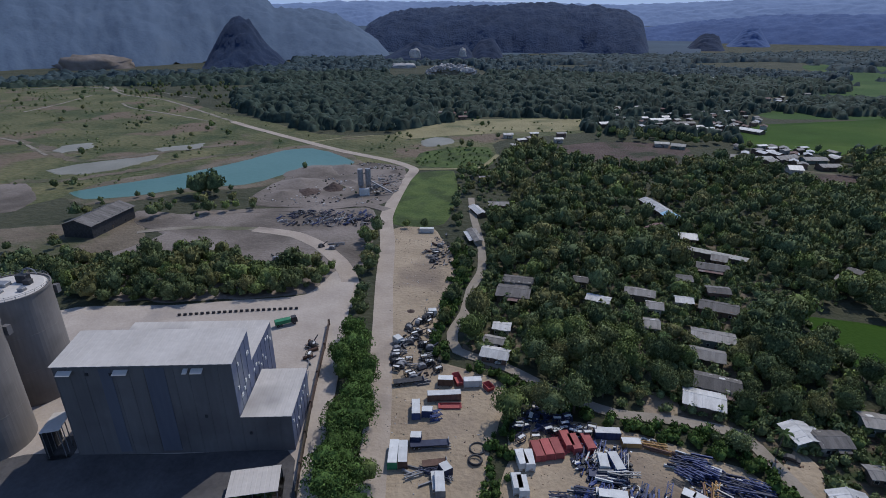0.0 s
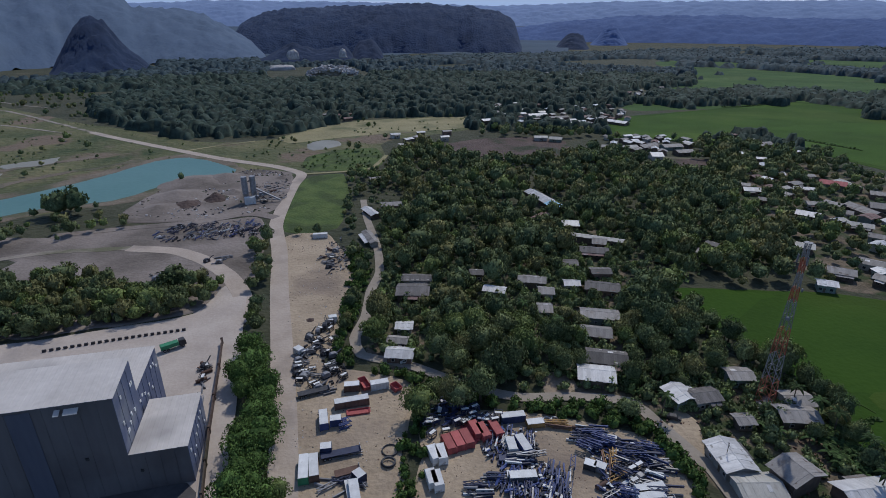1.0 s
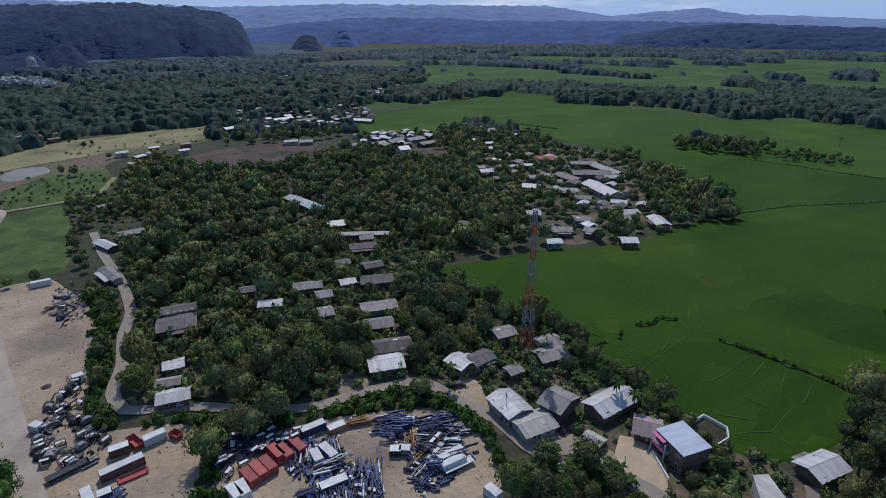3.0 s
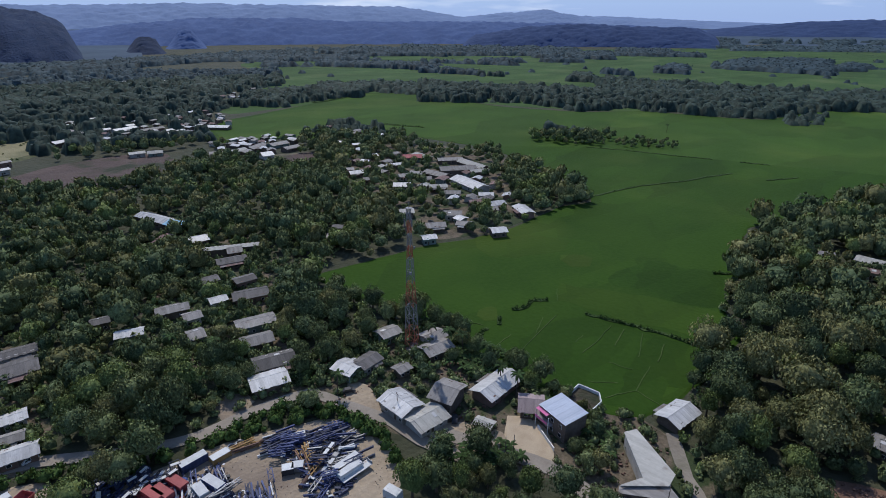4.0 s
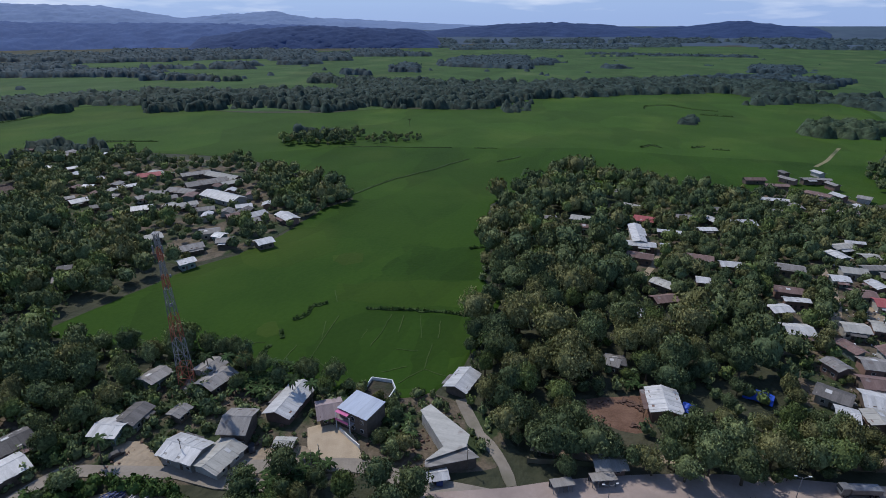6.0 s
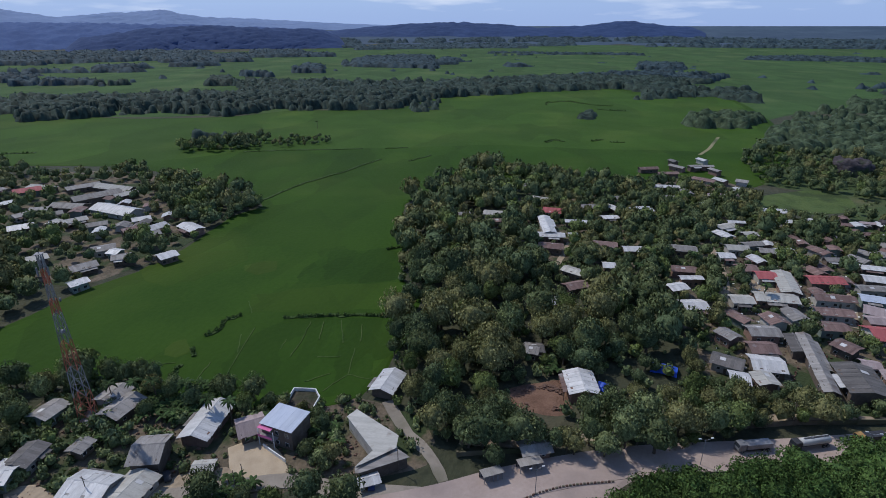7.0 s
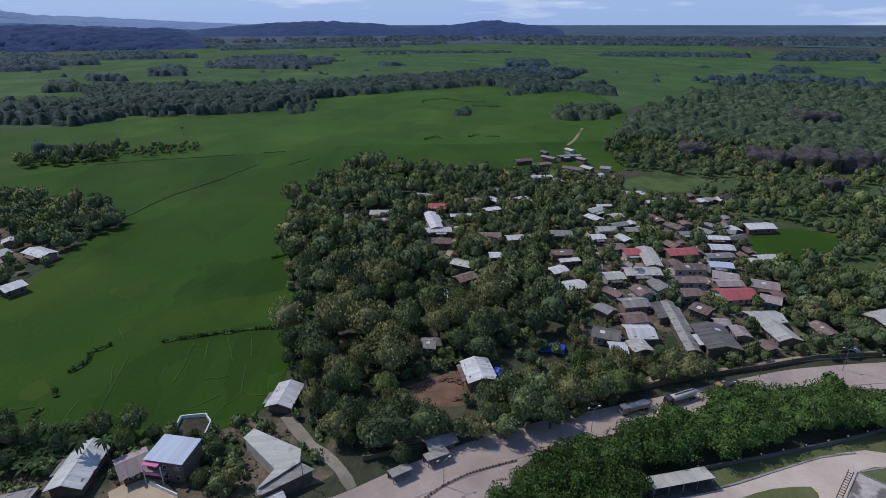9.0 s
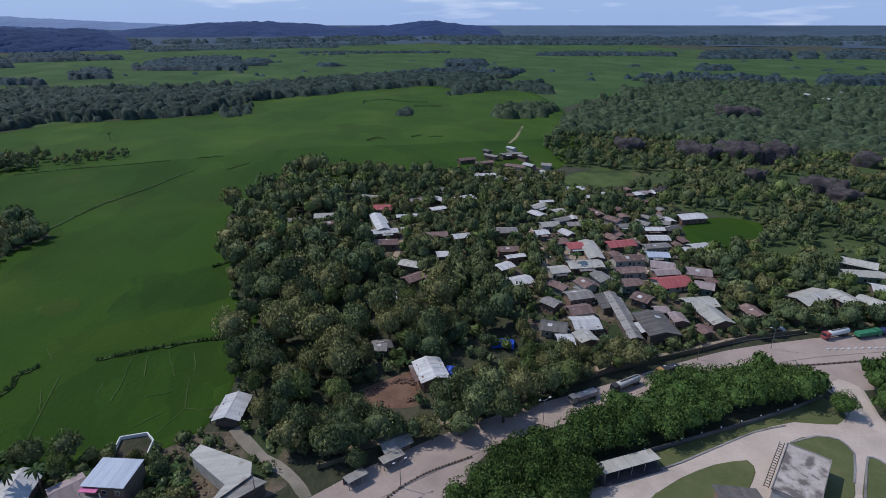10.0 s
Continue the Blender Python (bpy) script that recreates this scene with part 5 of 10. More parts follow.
        k = max(2, int(ln / 1.1))
        cols = []
        for i in range(k):
            xa, dz = x0 - ln / 2 + i * ln / k, rng.uniform(-0.04, 0.04)
            for x in (xa + 0.02, xa + ln / k - 0.02):
                cols.append((x, (s * run, z1 + dz), (s * (run + dep), z1 - 0.6 + dz)))
        sheeted(bm, cols)
        part("porch_roof", bm, ROOFS[rng.choice("wggsd")][1], h, "patched lean-to roof of odd sheets")
        for xa in (x0 - ln / 2 + 0.15, x0 + ln / 2 - 0.15):
            bm = bmesh.new()
            box(bm, xa - 0.07, s * (run + dep - 0.2) - 0.07, -0.2, xa + 0.07, s * (run + dep - 0.2) + 0.07, z1 - 0.62)
            part("post", bm, M["bark"], h)
    if near and rng.random() < 0.35:
        # a translucent white sheet patched into the roof
        bm = bmesh.new()
        s, xp = rng.choice((-1, 1)), rng.uniform(-0.25, 0.25) * length
        u0, u1 = run * 0.15, run * rng.uniform(0.5, 0.8)
        zz = lambda u: eave + rise * (1 - u / run) + 0.07
        prism(bm, [(s * u0, zz(u0)), (s * u1, zz(u1)), (s * u1, zz(u1) - 0.03), (s * u0, zz(u0) - 0.03)], xp - 0.9, xp + 0.9)
        part("roof_patch", bm, ROOFS["w"][1], h, "bright new sheet patched into the roof")
    return h


# open plots and sheds that trees keep clear of
for x, y, r in ((143.0, -16.9, 8.0), (140.4, -13.3, 6.0), (141.8, -22.2, 6.0), (126.8, -14.2, 5.0)):
    HOUSES.append((x, y, r))

# village lane, west end
house(22.6, 206.7, 13.7, -12, 11, "d", 5.6)
house(25.7, 218.8, 13.0, -12, 7, "d", 4.8)
house(15.9, 179.3, 6.4, -11, 6, "w", 4.2)
house(12.5, 170.1, 7.3, -18, 5, "g", 3.8)
house(12.5, 161.6, 9.6, -15, 7, "w", 4.2)
house(57.3, 202.1, 9.4, -25, 6, "w", 4.8)
house(76.3, 209.0, 12.1, -19, 7, "g", 4.8)
house(78.8, 197.5, 6.4, -13, 7, "g", 4.8)
house(72.4, 183.1, 6.8, -11, 8, "g", 4.8)
house(53.5, 220.0, 6.4, -17, 6, "d", 4.8)
house(99.3, 223.0, 7.9, -12, 7, "d", 4.8)
house(92.4, 202.5, 6.8, -12, 6, "w", 4.8)
house(118.0, 236.3, 13.7, -21, 8, "d", 4.8)
house(110.1, 211.5, 9.1, -10, 7, "d", 4.8)
house(104.4, 197.3, 14.4, -23, 9, "d", 4.8)
house(92.5, 174.1, 14.5, -20, 8, "g", 4.8)
house(85.9, 162.7, 11.0, -21, 8, "g", 4.8)
house(82.4, 146.4, 13.5, -22, 9, "d", 4.8)
house(124.5, 251.4, 31.3, -32, 5, "c", 4.8)
house(74.8, 138.0, 11.7, -20, 9, "w", 4.8)
house(120.9, 326.4, 28.0, -80, 9, "w", 5.5)
house(124.2, 306.6, 12.4, -80, 9.2, "k", 5.5)
house(108.8, 289.3, 11.1, 42, 8, "s", 4.8)
house(121.7, 276.8, 9.4, -15, 10, "w", 4.8)
house(23.2, 328.8, 12.9, 0, 8, "g", 4.8)
house(9.8, 319.5, 16.2, -70, 6, "w", 3.5)
house(7.5, 275.8, 18.6, -77, 5, "g", 3.5)
house(16.4, 390.4, 8.0, 14, 6, "g", 4.8)
# beside the mast
house(95.8, 123.6, 8.2, -82, 8, "w", 4.8)
house(102.6, 121.4, 8.6, -0, 7, "d", 4.8)
house(120.3, 129.2, 8.1, -11, 7, "g", 4.8)
house(129.5, 115.2, 8.2, -10, 8, "g", 4.8)
house(124.3, 109.1, 10.8, -14, 8, "g", 4.8)
house(107.8, 110.0, 5.2, -7, 5, "g", 3.8)
house(94.2, 97.1, 11.4, -95, 9, "w", 5.2)
house(94.9, 87.2, 11.0, -9, 9, "c", 4.2)
house(106.1, 88.5, 8.0, -78, 11, "g", 7.0)
house(121.1, 80.5, 16.3, -2, 9, "w", 4.8)
house(120.1, 66.9, 7.5, -58, 9, "p", 4.8)
house(104.5, 73.1, 5.4, -79, 4, "c", 3.0)
# end of the lane
house(144.8, 31.3, 11.6, -13, 8, "w", 4.2)
house(104.1, 29.0, 5.6, -62, 4, "w", 2.8)
house(167.6, -17.9, 4.9, -83, 6, "d", 4.8)
house(148.1, -30.9, 12.1, -176, 9.5, "w", 5.5)
house(119.4, -14.4, 8.4, -74, 6, "g", 3.6)


def broad_shed():
    """A low wide workshop under one slanting slab of sheets, with a lean-to along its road side."""
    top = [(128.1, 37.4), (118.5, 23.3), (113.7, 23.2), (105.7, 32.7), (112.0, 29.2), (124.6, 39.6)]
    low = [(106.5, 32.9), (114.6, 23.5), (111.4, 19.1), (104.1, 32.2)]
    cx, cy = sum(p[0] for p in top) / 6, sum(p[1] for p in top) / 6
    b = thing("workshop", pose(cx, cy, 0.15), "wide low workshop with a dusty cream sheet roof", "workshop")
    for x, y in top + low:
        HOUSES.append((x, y, 3.5))
    HOUSES.append((cx, cy, 8.0))

    def slab(name, outline, z, slope, thick, inset, material, label=""):
        bm = bmesh.new()
        mx_, my_ = sum(p[0] for p in outline) / len(outline), sum(p[1] for p in outline) / len(outline)
        ring_ = [((x - mx_) * inset + mx_ - cx, (y - my_) * inset + my_ - cy) for x, y in outline]
        hi = [bm.verts.new((x, y, z + slope * (x * 0.4 + y * 0.9))) for x, y in ring_]
        lo = [bm.verts.new((x, y, (z + slope * (x * 0.4 + y * 0.9) - thick) if thick else -0.2)) for x, y in ring_]
        faces = [bm.faces.new(hi), bm.faces.new(lo[::-1])]
        for k in range(len(ring_)):
            faces.append(bm.faces.new((hi[k], lo[k], lo[(k + 1) % len(ring_)], hi[(k + 1) % len(ring_)])))
        bmesh.ops.recalc_face_normals(bm, faces=faces)
        part(name, bm, material, b, label)

    slab("wall", top, 4.1, 0.02, 0, 0.93, WALLS[0])
    slab("roof", top, 4.3, 0.02, 0.1, 1.0, ROOFS["c"][1], "dusty cream sheet roof")
    slab("porch_wall", low, 3.2, 0.0, 0, 0.9, WALLS[1])
    slab("porch_roof", low, 3.5, 0.0, 0.09, 1.0, ROOFS["g"][1], "stained lean-to roof")


broad_shed()
# eastern village
house(314.2, 16.8, 8.4, -65, 6, "g", 4.8)
house(318.3, -3.0, 13.8, -98, 9, "c", 4.8)
house(303.8, -2.7, 9.1, -84, 6, "s", 4.8)
house(277.8, -1.0, 11.0, -94, 6, "d", 4.8)
house(382.1, -21.5, 12.0, -54, 7, "g", 4.8)
house(350.9, -33.2, 11.1, -116, 9, "c", 4.8)
house(328.2, -38.6, 11.4, -102, 10, "r", 4.8)
house(296.3, -32.3, 27.5, -177, 7, "w", 6.0)
house(282.5, -33.6, 14.4, -92, 7, "w", 4.8)
house(267.0, -32.1, 12.5, -99, 8, "s", 4.8)
house(336.6, -62.7, 10.6, -89, 8, "g", 4.8)
house(306.3, -50.1, 12.3, -93, 5, "w", 4.8)
house(283.6, -45.5, 4.5, -91, 5, "w", 4.8)
house(272.2, -59.6, 14.3, -99, 8, "s", 4.8)
house(266.5, -73.5, 9.7, -87, 7, "w", 4.8)
house(244.0, -57.5, 5.7, -95, 7, "w", 4.8)
house(236.0, -39.9, 10.2, -126, 7, "c", 4.8)
house(221.0, -38.7, 10.4, -63, 7, "s", 4.8)
house(219.4, -49.9, 7.4, -47, 6, "s", 4.8)
house(269.9, -99.0, 14.1, -99, 9, "g", 4.8)
house(242.8, -91.7, 11.3, -95, 7, "s", 4.8)
house(232.3, -91.7, 10.0, -86, 4, "w", 4.8)
house(222.7, -82.6, 8.4, -69, 7, "w", 4.8)
house(206.6, -84.8, 9.8, -82, 9, "w", 4.8)
house(204.9, -26.6, 5.3, -67, 7, "w", 4.8)
house(167.3, -16.2, 5.4, -103, 7, "g", 4.8)
house(443.0, -125.4, 15.4, -77, 7, "s", 4.8)
house(427.9, -136.4, 16.0, -80, 7, "s", 4.8)
house(410.1, -158.0, 16.1, -131, 8, "s", 4.8)
house(453.2, -174.3, 10.7, -89, 6, "g", 4.8)
house(450.1, -150.5, 13.4, -144, 6, "g", 4.8)
house(388.4, -124.4, 17.2, -96, 7, "w", 4.8)
house(362.1, -117.0, 11.5, -79, 6, "g", 4.8)
house(370.0, -154.7, 22.6, -90, 9, "p", 4.8)
house(347.6, -138.5, 8.9, -83, 6, "w", 4.8)
house(383.4, -172.6, 9.5, -170, 5, "w", 4.8)
house(338.9, -175.3, 14.0, -96, 8, "w", 4.8)
house(334.5, -92.9, 15.3, -77, 10, "w", 4.8)
house(313.7, -104.7, 11.3, -90, 7, "s", 4.8)
house(305.5, -134.0, 12.9, -63, 7, "c", 4.8)
house(313.3, -143.0, 9.2, -95, 4, "w", 4.8)
house(273.6, -127.9, 10.7, -92, 8, "c", 4.8)
house(261.5, -117.8, 7.4, -89, 7, "w", 4.8)
house(247.1, -121.6, 9.0, -87, 8, "s", 4.8)
house(269.7, -141.3, 7.5, -102, 7, "g", 4.8)
house(271.2, -150.1, 8.6, -82, 8, "w", 4.8)
house(239.7, -127.1, 8.5, -92, 9, "r", 4.8)
house(232.2, -132.9, 23.5, 166, 8, "c", 4.8)
house(216.7, -121.3, 16.7, -96, 9, "c", 4.8)
house(213.4, -106.1, 8.9, -90, 8, "c", 4.8)
house(236.7, -151.7, 15.1, -90, 9, "r", 4.8)
house(218.4, -145.6, 15.7, -95, 7, "s", 4.8)
house(205.5, -138.6, 13.6, -95, 7, "s", 4.8)
house(192.8, -131.3, 10.3, -93, 7, "s", 4.8)
house(251.2, -181.2, 11.2, -102, 6, "w", 4.8)
house(239.0, -175.5, 11.7, -103, 8, "w", 4.8)
house(228.6, -167.9, 13.8, -93, 6, "g", 4.8)
house(218.4, -162.0, 10.5, -107, 7, "b", 4.8)
house(206.7, -157.0, 10.7, -121, 9, "p", 4.8)
house(199.2, -153.5, 11.6, -96, 7, "p", 4.8)
house(191.0, -151.2, 15.6, -90, 11, "r", 4.8)
house(196.6, -169.3, 10.7, -120, 9, "p", 4.8)
house(183.2, -162.2, 7.8, -129, 8, "p", 4.8)
house(267.0, -216.2, 16.8, -92, 10, "w", 4.8)
house(223.7, -190.1, 11.1, -90, 8, "w", 4.8)
house(187.7, -103.7, 11.1, -89, 8, "g", 4.8)
house(176.1, -98.4, 9.6, -88, 8, "s", 4.8)
house(165.8, -95.7, 10.3, -98, 10, "w", 4.8)
house(166.0, -82.9, 9.8, -118, 8, "d", 4.8)
house(155.7, -82.7, 5.8, -103, 7, "w", 4.8)
house(155.7, -90.7, 6.9, -177, 7, "c", 4.8)
house(167.6, -112.5, 37.2, 166, 4.6, "g", 5.0)
house(179.8, -112.3, 12.5, 168, 6, "d", 4.2)
house(178.7, -128.6, 7.4, -146, 8, "s", 4.8)
house(157.0, -120.7, 17.0, 170, 12, "d", 6.0)
house(170.0, -149.7, 13.0, -96, 9, "c", 4.8)
house(159.3, -148.1, 13.4, 176, 9, "c", 4.8)
house(163.6, -198.9, 18.3, -78, 10, "c", 4.8)
house(160.0, -211.7, 11.7, -179, 9, "c", 4.8)
house(153.9, -220.0, 9.7, -159, 9, "c", 4.8)
house(188.0, -251.6, 15.3, -141, 10, "c", 4.8)
house(176.7, -241.2, 17.5, -113, 8, "c", 4.8)
house(163.0, -235.5, 7.2, -125, 9, "w", 4.8)
house(157.9, -165.4, 9.4, 174, 7, "s", 4.8)
# middle village
house(337.2, 421.8, 8.8, -52, 8, "w", 4.8)
house(340.8, 399.6, 7.2, -29, 7, "w", 4.8)
house(318.4, 354.0, 10.1, -18, 9, "w", 4.8)
house(334.4, 343.7, 11.5, -7, 8, "g", 4.8)
house(336.5, 321.3, 16.2, -45, 12, "r", 6.0)
house(346.5, 318.6, 20.8, -102, 9, "c", 4.8)
house(352.5, 292.3, 21.6, -40, 11, "g", 4.8)
house(329.8, 265.7, 29.0, -38, 13, "g", 6.0)
house(352.9, 267.7, 33.3, -105, 11, "c", 4.8)
house(309.7, 269.5, 22.1, -92, 11, "g", 4.8)
house(303.6, 232.9, 33.4, -108, 14, "w", 6.0)
house(336.3, 249.4, 15.7, -26, 9, "c", 4.8)
house(269.1, 267.5, 12.6, -49, 11, "w", 4.8)
house(288.3, 284.5, 9.2, -27, 9, "g", 4.8)
house(282.3, 245.0, 12.5, -42, 9, "c", 4.8)
house(307.2, 314.5, 13.4, -27, 8, "w", 4.8)
house(271.8, 319.3, 12.9, -24, 9, "w", 4.8)
house(272.3, 331.3, 9.7, -39, 8, "g", 4.8)
house(263.6, 297.3, 7.7, -35, 7, "g", 4.8)
house(288.4, 207.2, 9.8, -52, 8, "w", 4.8)
house(276.8, 190.8, 10.9, -27, 9, "w", 4.8)
house(270.5, 202.7, 8.8, -35, 8, "s", 4.8)
house(264.9, 187.1, 9.5, -40, 8, "g", 4.8)
house(277.0, 170.0, 16.0, -124, 9, "w", 4.8)
house(242.5, 198.6, 10.8, -51, 9, "g", 4.8)
house(238.1, 188.9, 6.2, -95, 7, "w", 4.8)
house(232.8, 182.3, 8.3, -61, 8, "g", 4.8)
house(220.8, 193.7, 11.1, -39, 9, "g", 4.8)
house(203.2, 183.1, 7.8, -32, 7, "w", 4.8)
house(236.9, 161.1, 8.8, -37, 9, "w", 4.8)
house(227.4, 223.1, 8.6, -40, 9, "c", 4.8)
house(293.0, 265.9, 7.6, -44, 8, "g", 4.8)
house(277.1, 227.2, 10.7, -53, 8, "g", 4.8)
house(126.1, 247.6, 7.1, -24, 9, "g", 4.8)
house(171.5, 224.3, 6.4, -48, 7, "g", 4.8)
house(181.6, 232.9, 6.0, -53, 6, "d", 4.8)
# northern hamlets
house(159.8, 623.3, 16.9, 17, 12, "w", 6.0)
house(231.6, 657.8, 25.1, 8, 12, "w", 4.8)
house(250.6, 634.0, 25.0, 7, 10, "g", 4.8)
house(188.5, 519.9, 13.0, -13, 10, "c", 4.8)
house(201.4, 512.0, 12.4, -26, 10, "c", 4.8)
house(52.2, 507.8, 15.3, 10, 8, "c", 4.8)
house(69.3, 517.6, 17.9, 28, 10, "g", 4.8)
house(307.0, 592.9, 25.0, -56, 12, "w", 4.8)
house(260.2, 426.6, 10.0, -12, 14, "w", 6.0)
house(274.7, 466.6, 22.8, 23, 12, "g", 4.8)
house(295.2, 461.3, 19.1, 1, 12, "g", 4.8)
house(293.0, 437.3, 16.4, 4, 11, "g", 4.8)
house(253.8, 462.6, 15.0, 7, 11, "c", 4.8)
house(236.4, 466.6, 13.6, -26, 10, "g", 4.8)


def hamlet(points, count, seed, gap=10.5):
    """Scattered small houses of a far hamlet."""
    rng = random.Random(seed)
    pts = np.array(points, float)
    made, tries = 0, 0
    while made < count and tries < 400:
        tries += 1
        x, y = rng.uniform(pts[:, 0].min(), pts[:, 0].max()), rng.uniform(pts[:, 1].min(), pts[:, 1].max())
        if inside(np.array([x]), np.array([y]), pts)[0] and all(math.hypot(x - a, y - b) > min(gap, 4.5 + r) for a, b, r in HOUSES):
            house(x, y, rng.uniform(7, 11), rng.choice((10, 25, 100, 60)) + rng.uniform(-8, 8), rng.uniform(5.5, 8), rng.choice("wwgggcssd" if math.hypot(x, y) < 500 else "wwwwgcgs"), rng.uniform(4.2, 5.2))
            made += 1


hamlet([(272.9, 692.1), (359.0, 686.3), (315.0, 587.3), (260.0, 551.2), (235.8, 582.6)], 14, 3)
hamlet([(256.6, 516.3), (334.1, 492.9), (301.9, 442.5), (236.1, 469.0)], 10, 4)
hamlet([(391.0, 507.8), (393.6, 416.0), (341.0, 358.1), (314.1, 396.9)], 6, 5)
hamlet([(291.4, 359.4), (333.4, 349.8), (288.5, 300.3), (261.4, 314.1)], 6, 6)
hamlet([(340.2, 324.0), (369.4, 256.6), (308.2, 197.6), (266.9, 188.3), (261.3, 244.3)], 10, 7)
hamlet([(546, 972), (605, 983), (446.7, 723.9), (401.3, 730.7)], 6, 8)
hamlet([(546, 1519), (605, 1345), (481, 1100), (430, 1238)], 8, 9)
hamlet([(278.5, -163.2), (263.7, -207.1), (212.8, -171.2), (214.1, -134.7)], 4, 10)
hamlet([(297.2, -127.1), (293.0, -171.0), (234.6, -139.7), (234.1, -107.9)], 4, 20)
hamlet([(208.5, -102.7), (203.9, -123.2), (155.0, -99.3), (160.2, -76.6)], 6, 21)
def sheds(points, count, seed, gap):
    """Kitchens, sheds and small houses squeezed in between the larger ones."""
    rng = random.Random(seed)
    pts = np.array(points, float)
    made, tries = 0, 0
    while made < count and tries < 420:
        tries += 1
        x, y = rng.uniform(pts[:, 0].min(), pts[:, 0].max()), rng.uniform(pts[:, 1].min(), pts[:, 1].max())
        if inside(np.array([x]), np.array([y]), pts)[0] and clear(np.array([x]), np.array([y]), 0.5)[0] and all(math.hypot(x - a, y - b) > min(gap, r + 2) for a, b, r in HOUSES):
            house(x, y, rng.uniform(5.5, 8.0), rng.choice((-95, -5, 170)) + rng.uniform(-8, 8), rng.uniform(4.5, 6.0), rng.choice("ssdgwpcsw"), rng.uniform(3.2, 4.2))
            made += 1


sheds([(334.3, -175.9), (331.0, -233.6), (253.7, -197.8), (210.7, -180.2), (167.8, -169.2), (142.4, -127.7), (157.4, -105.9), (241.8, -124.8)], 34, 77, 8.2)
hamlet([(482.9, -145.3), (474.3, -209.6), (359.1, -172.0), (357.0, -112.5)], 8, 22)
hamlet([(386.1, -47.6), (357.9, -108.5), (263.9, -80.9), (274.0, -35.7)], 3, 23)
hamlet([(777, -728), (783, -907), (666, -777), (664, -636)], 6, 11)
hamlet([(182.3, 748.6), (293.4, 766.6), (360.1, 746.6), (300.3, 614.0), (220.1, 595.7), (159.1, 618.4)], 22, 13)
hamlet([(356.6, 723.0), (386.2, 725.0), (326.8, 605.8), (301.9, 604.2)], 5, 14)
hamlet([(523, 999), (599, 981), (456.8, 730.0), (411.1, 775.1)], 10, 15)
hamlet([(41.6, 556.9), (107.9, 576.0), (100.1, 530.1), (43.9, 511.4)], 6, 16)
hamlet([(273.3, -186.7), (265.5, -208.3), (225.5, -180.2), (226.1, -160.7)], 5, 17)
hamlet([(237.9, 494.1), (288.7, 514.7), (334.1, 497.1), (301.5, 440.0), (263.7, 437.3), (234.1, 459.3)], 12, 31, 8.5)
hamlet([(226.6, 686.4), (313.1, 665.8), (308.2, 591.6), (260.8, 586.3), (214.2, 629.8)], 8, 32, 9.0)
hamlet([(-36.3, 713.6), (8.3, 712.3), (6.5, 666.4), (-30.4, 673.4)], 5, 12)


# ---- cement plant ----
def panelled(bm, p, q, z0, z1, thick, bay):
    """A clad wall from p to q on the plan, in bays with shallow ribs between."""
    p, q = Vector(p), Vector(q)
    d = (q - p)
    n = max(1, round(d.length / bay))
    u = d.normalized()
    m = Matrix(((u.x, u.y, 0, p.x), (u.y, -u.x, 0, p.y), (0, 0, 1, 0), (0, 0, 0, 1)))
    out = [(d.length, -thick), (0, -thick)]
    for i in range(n):
        x0, x1 = d.length * i / n, d.length * (i + 1) / n
        out += [(x0 + 0.01, 0.10), (x0 + 0.22, 0.10), (x0 + 0.26, 0.0), (x1 - 0.01, 0.0)]
    k = len(bm.verts)
    prism(bm, out, z0, z1, "z")
    bm.verts.ensure_lookup_table()
    bmesh.ops.transform(bm, matrix=m, verts=bm.verts[k:])
    bmesh.ops.recalc_face_normals(bm, faces=bm.faces[:])


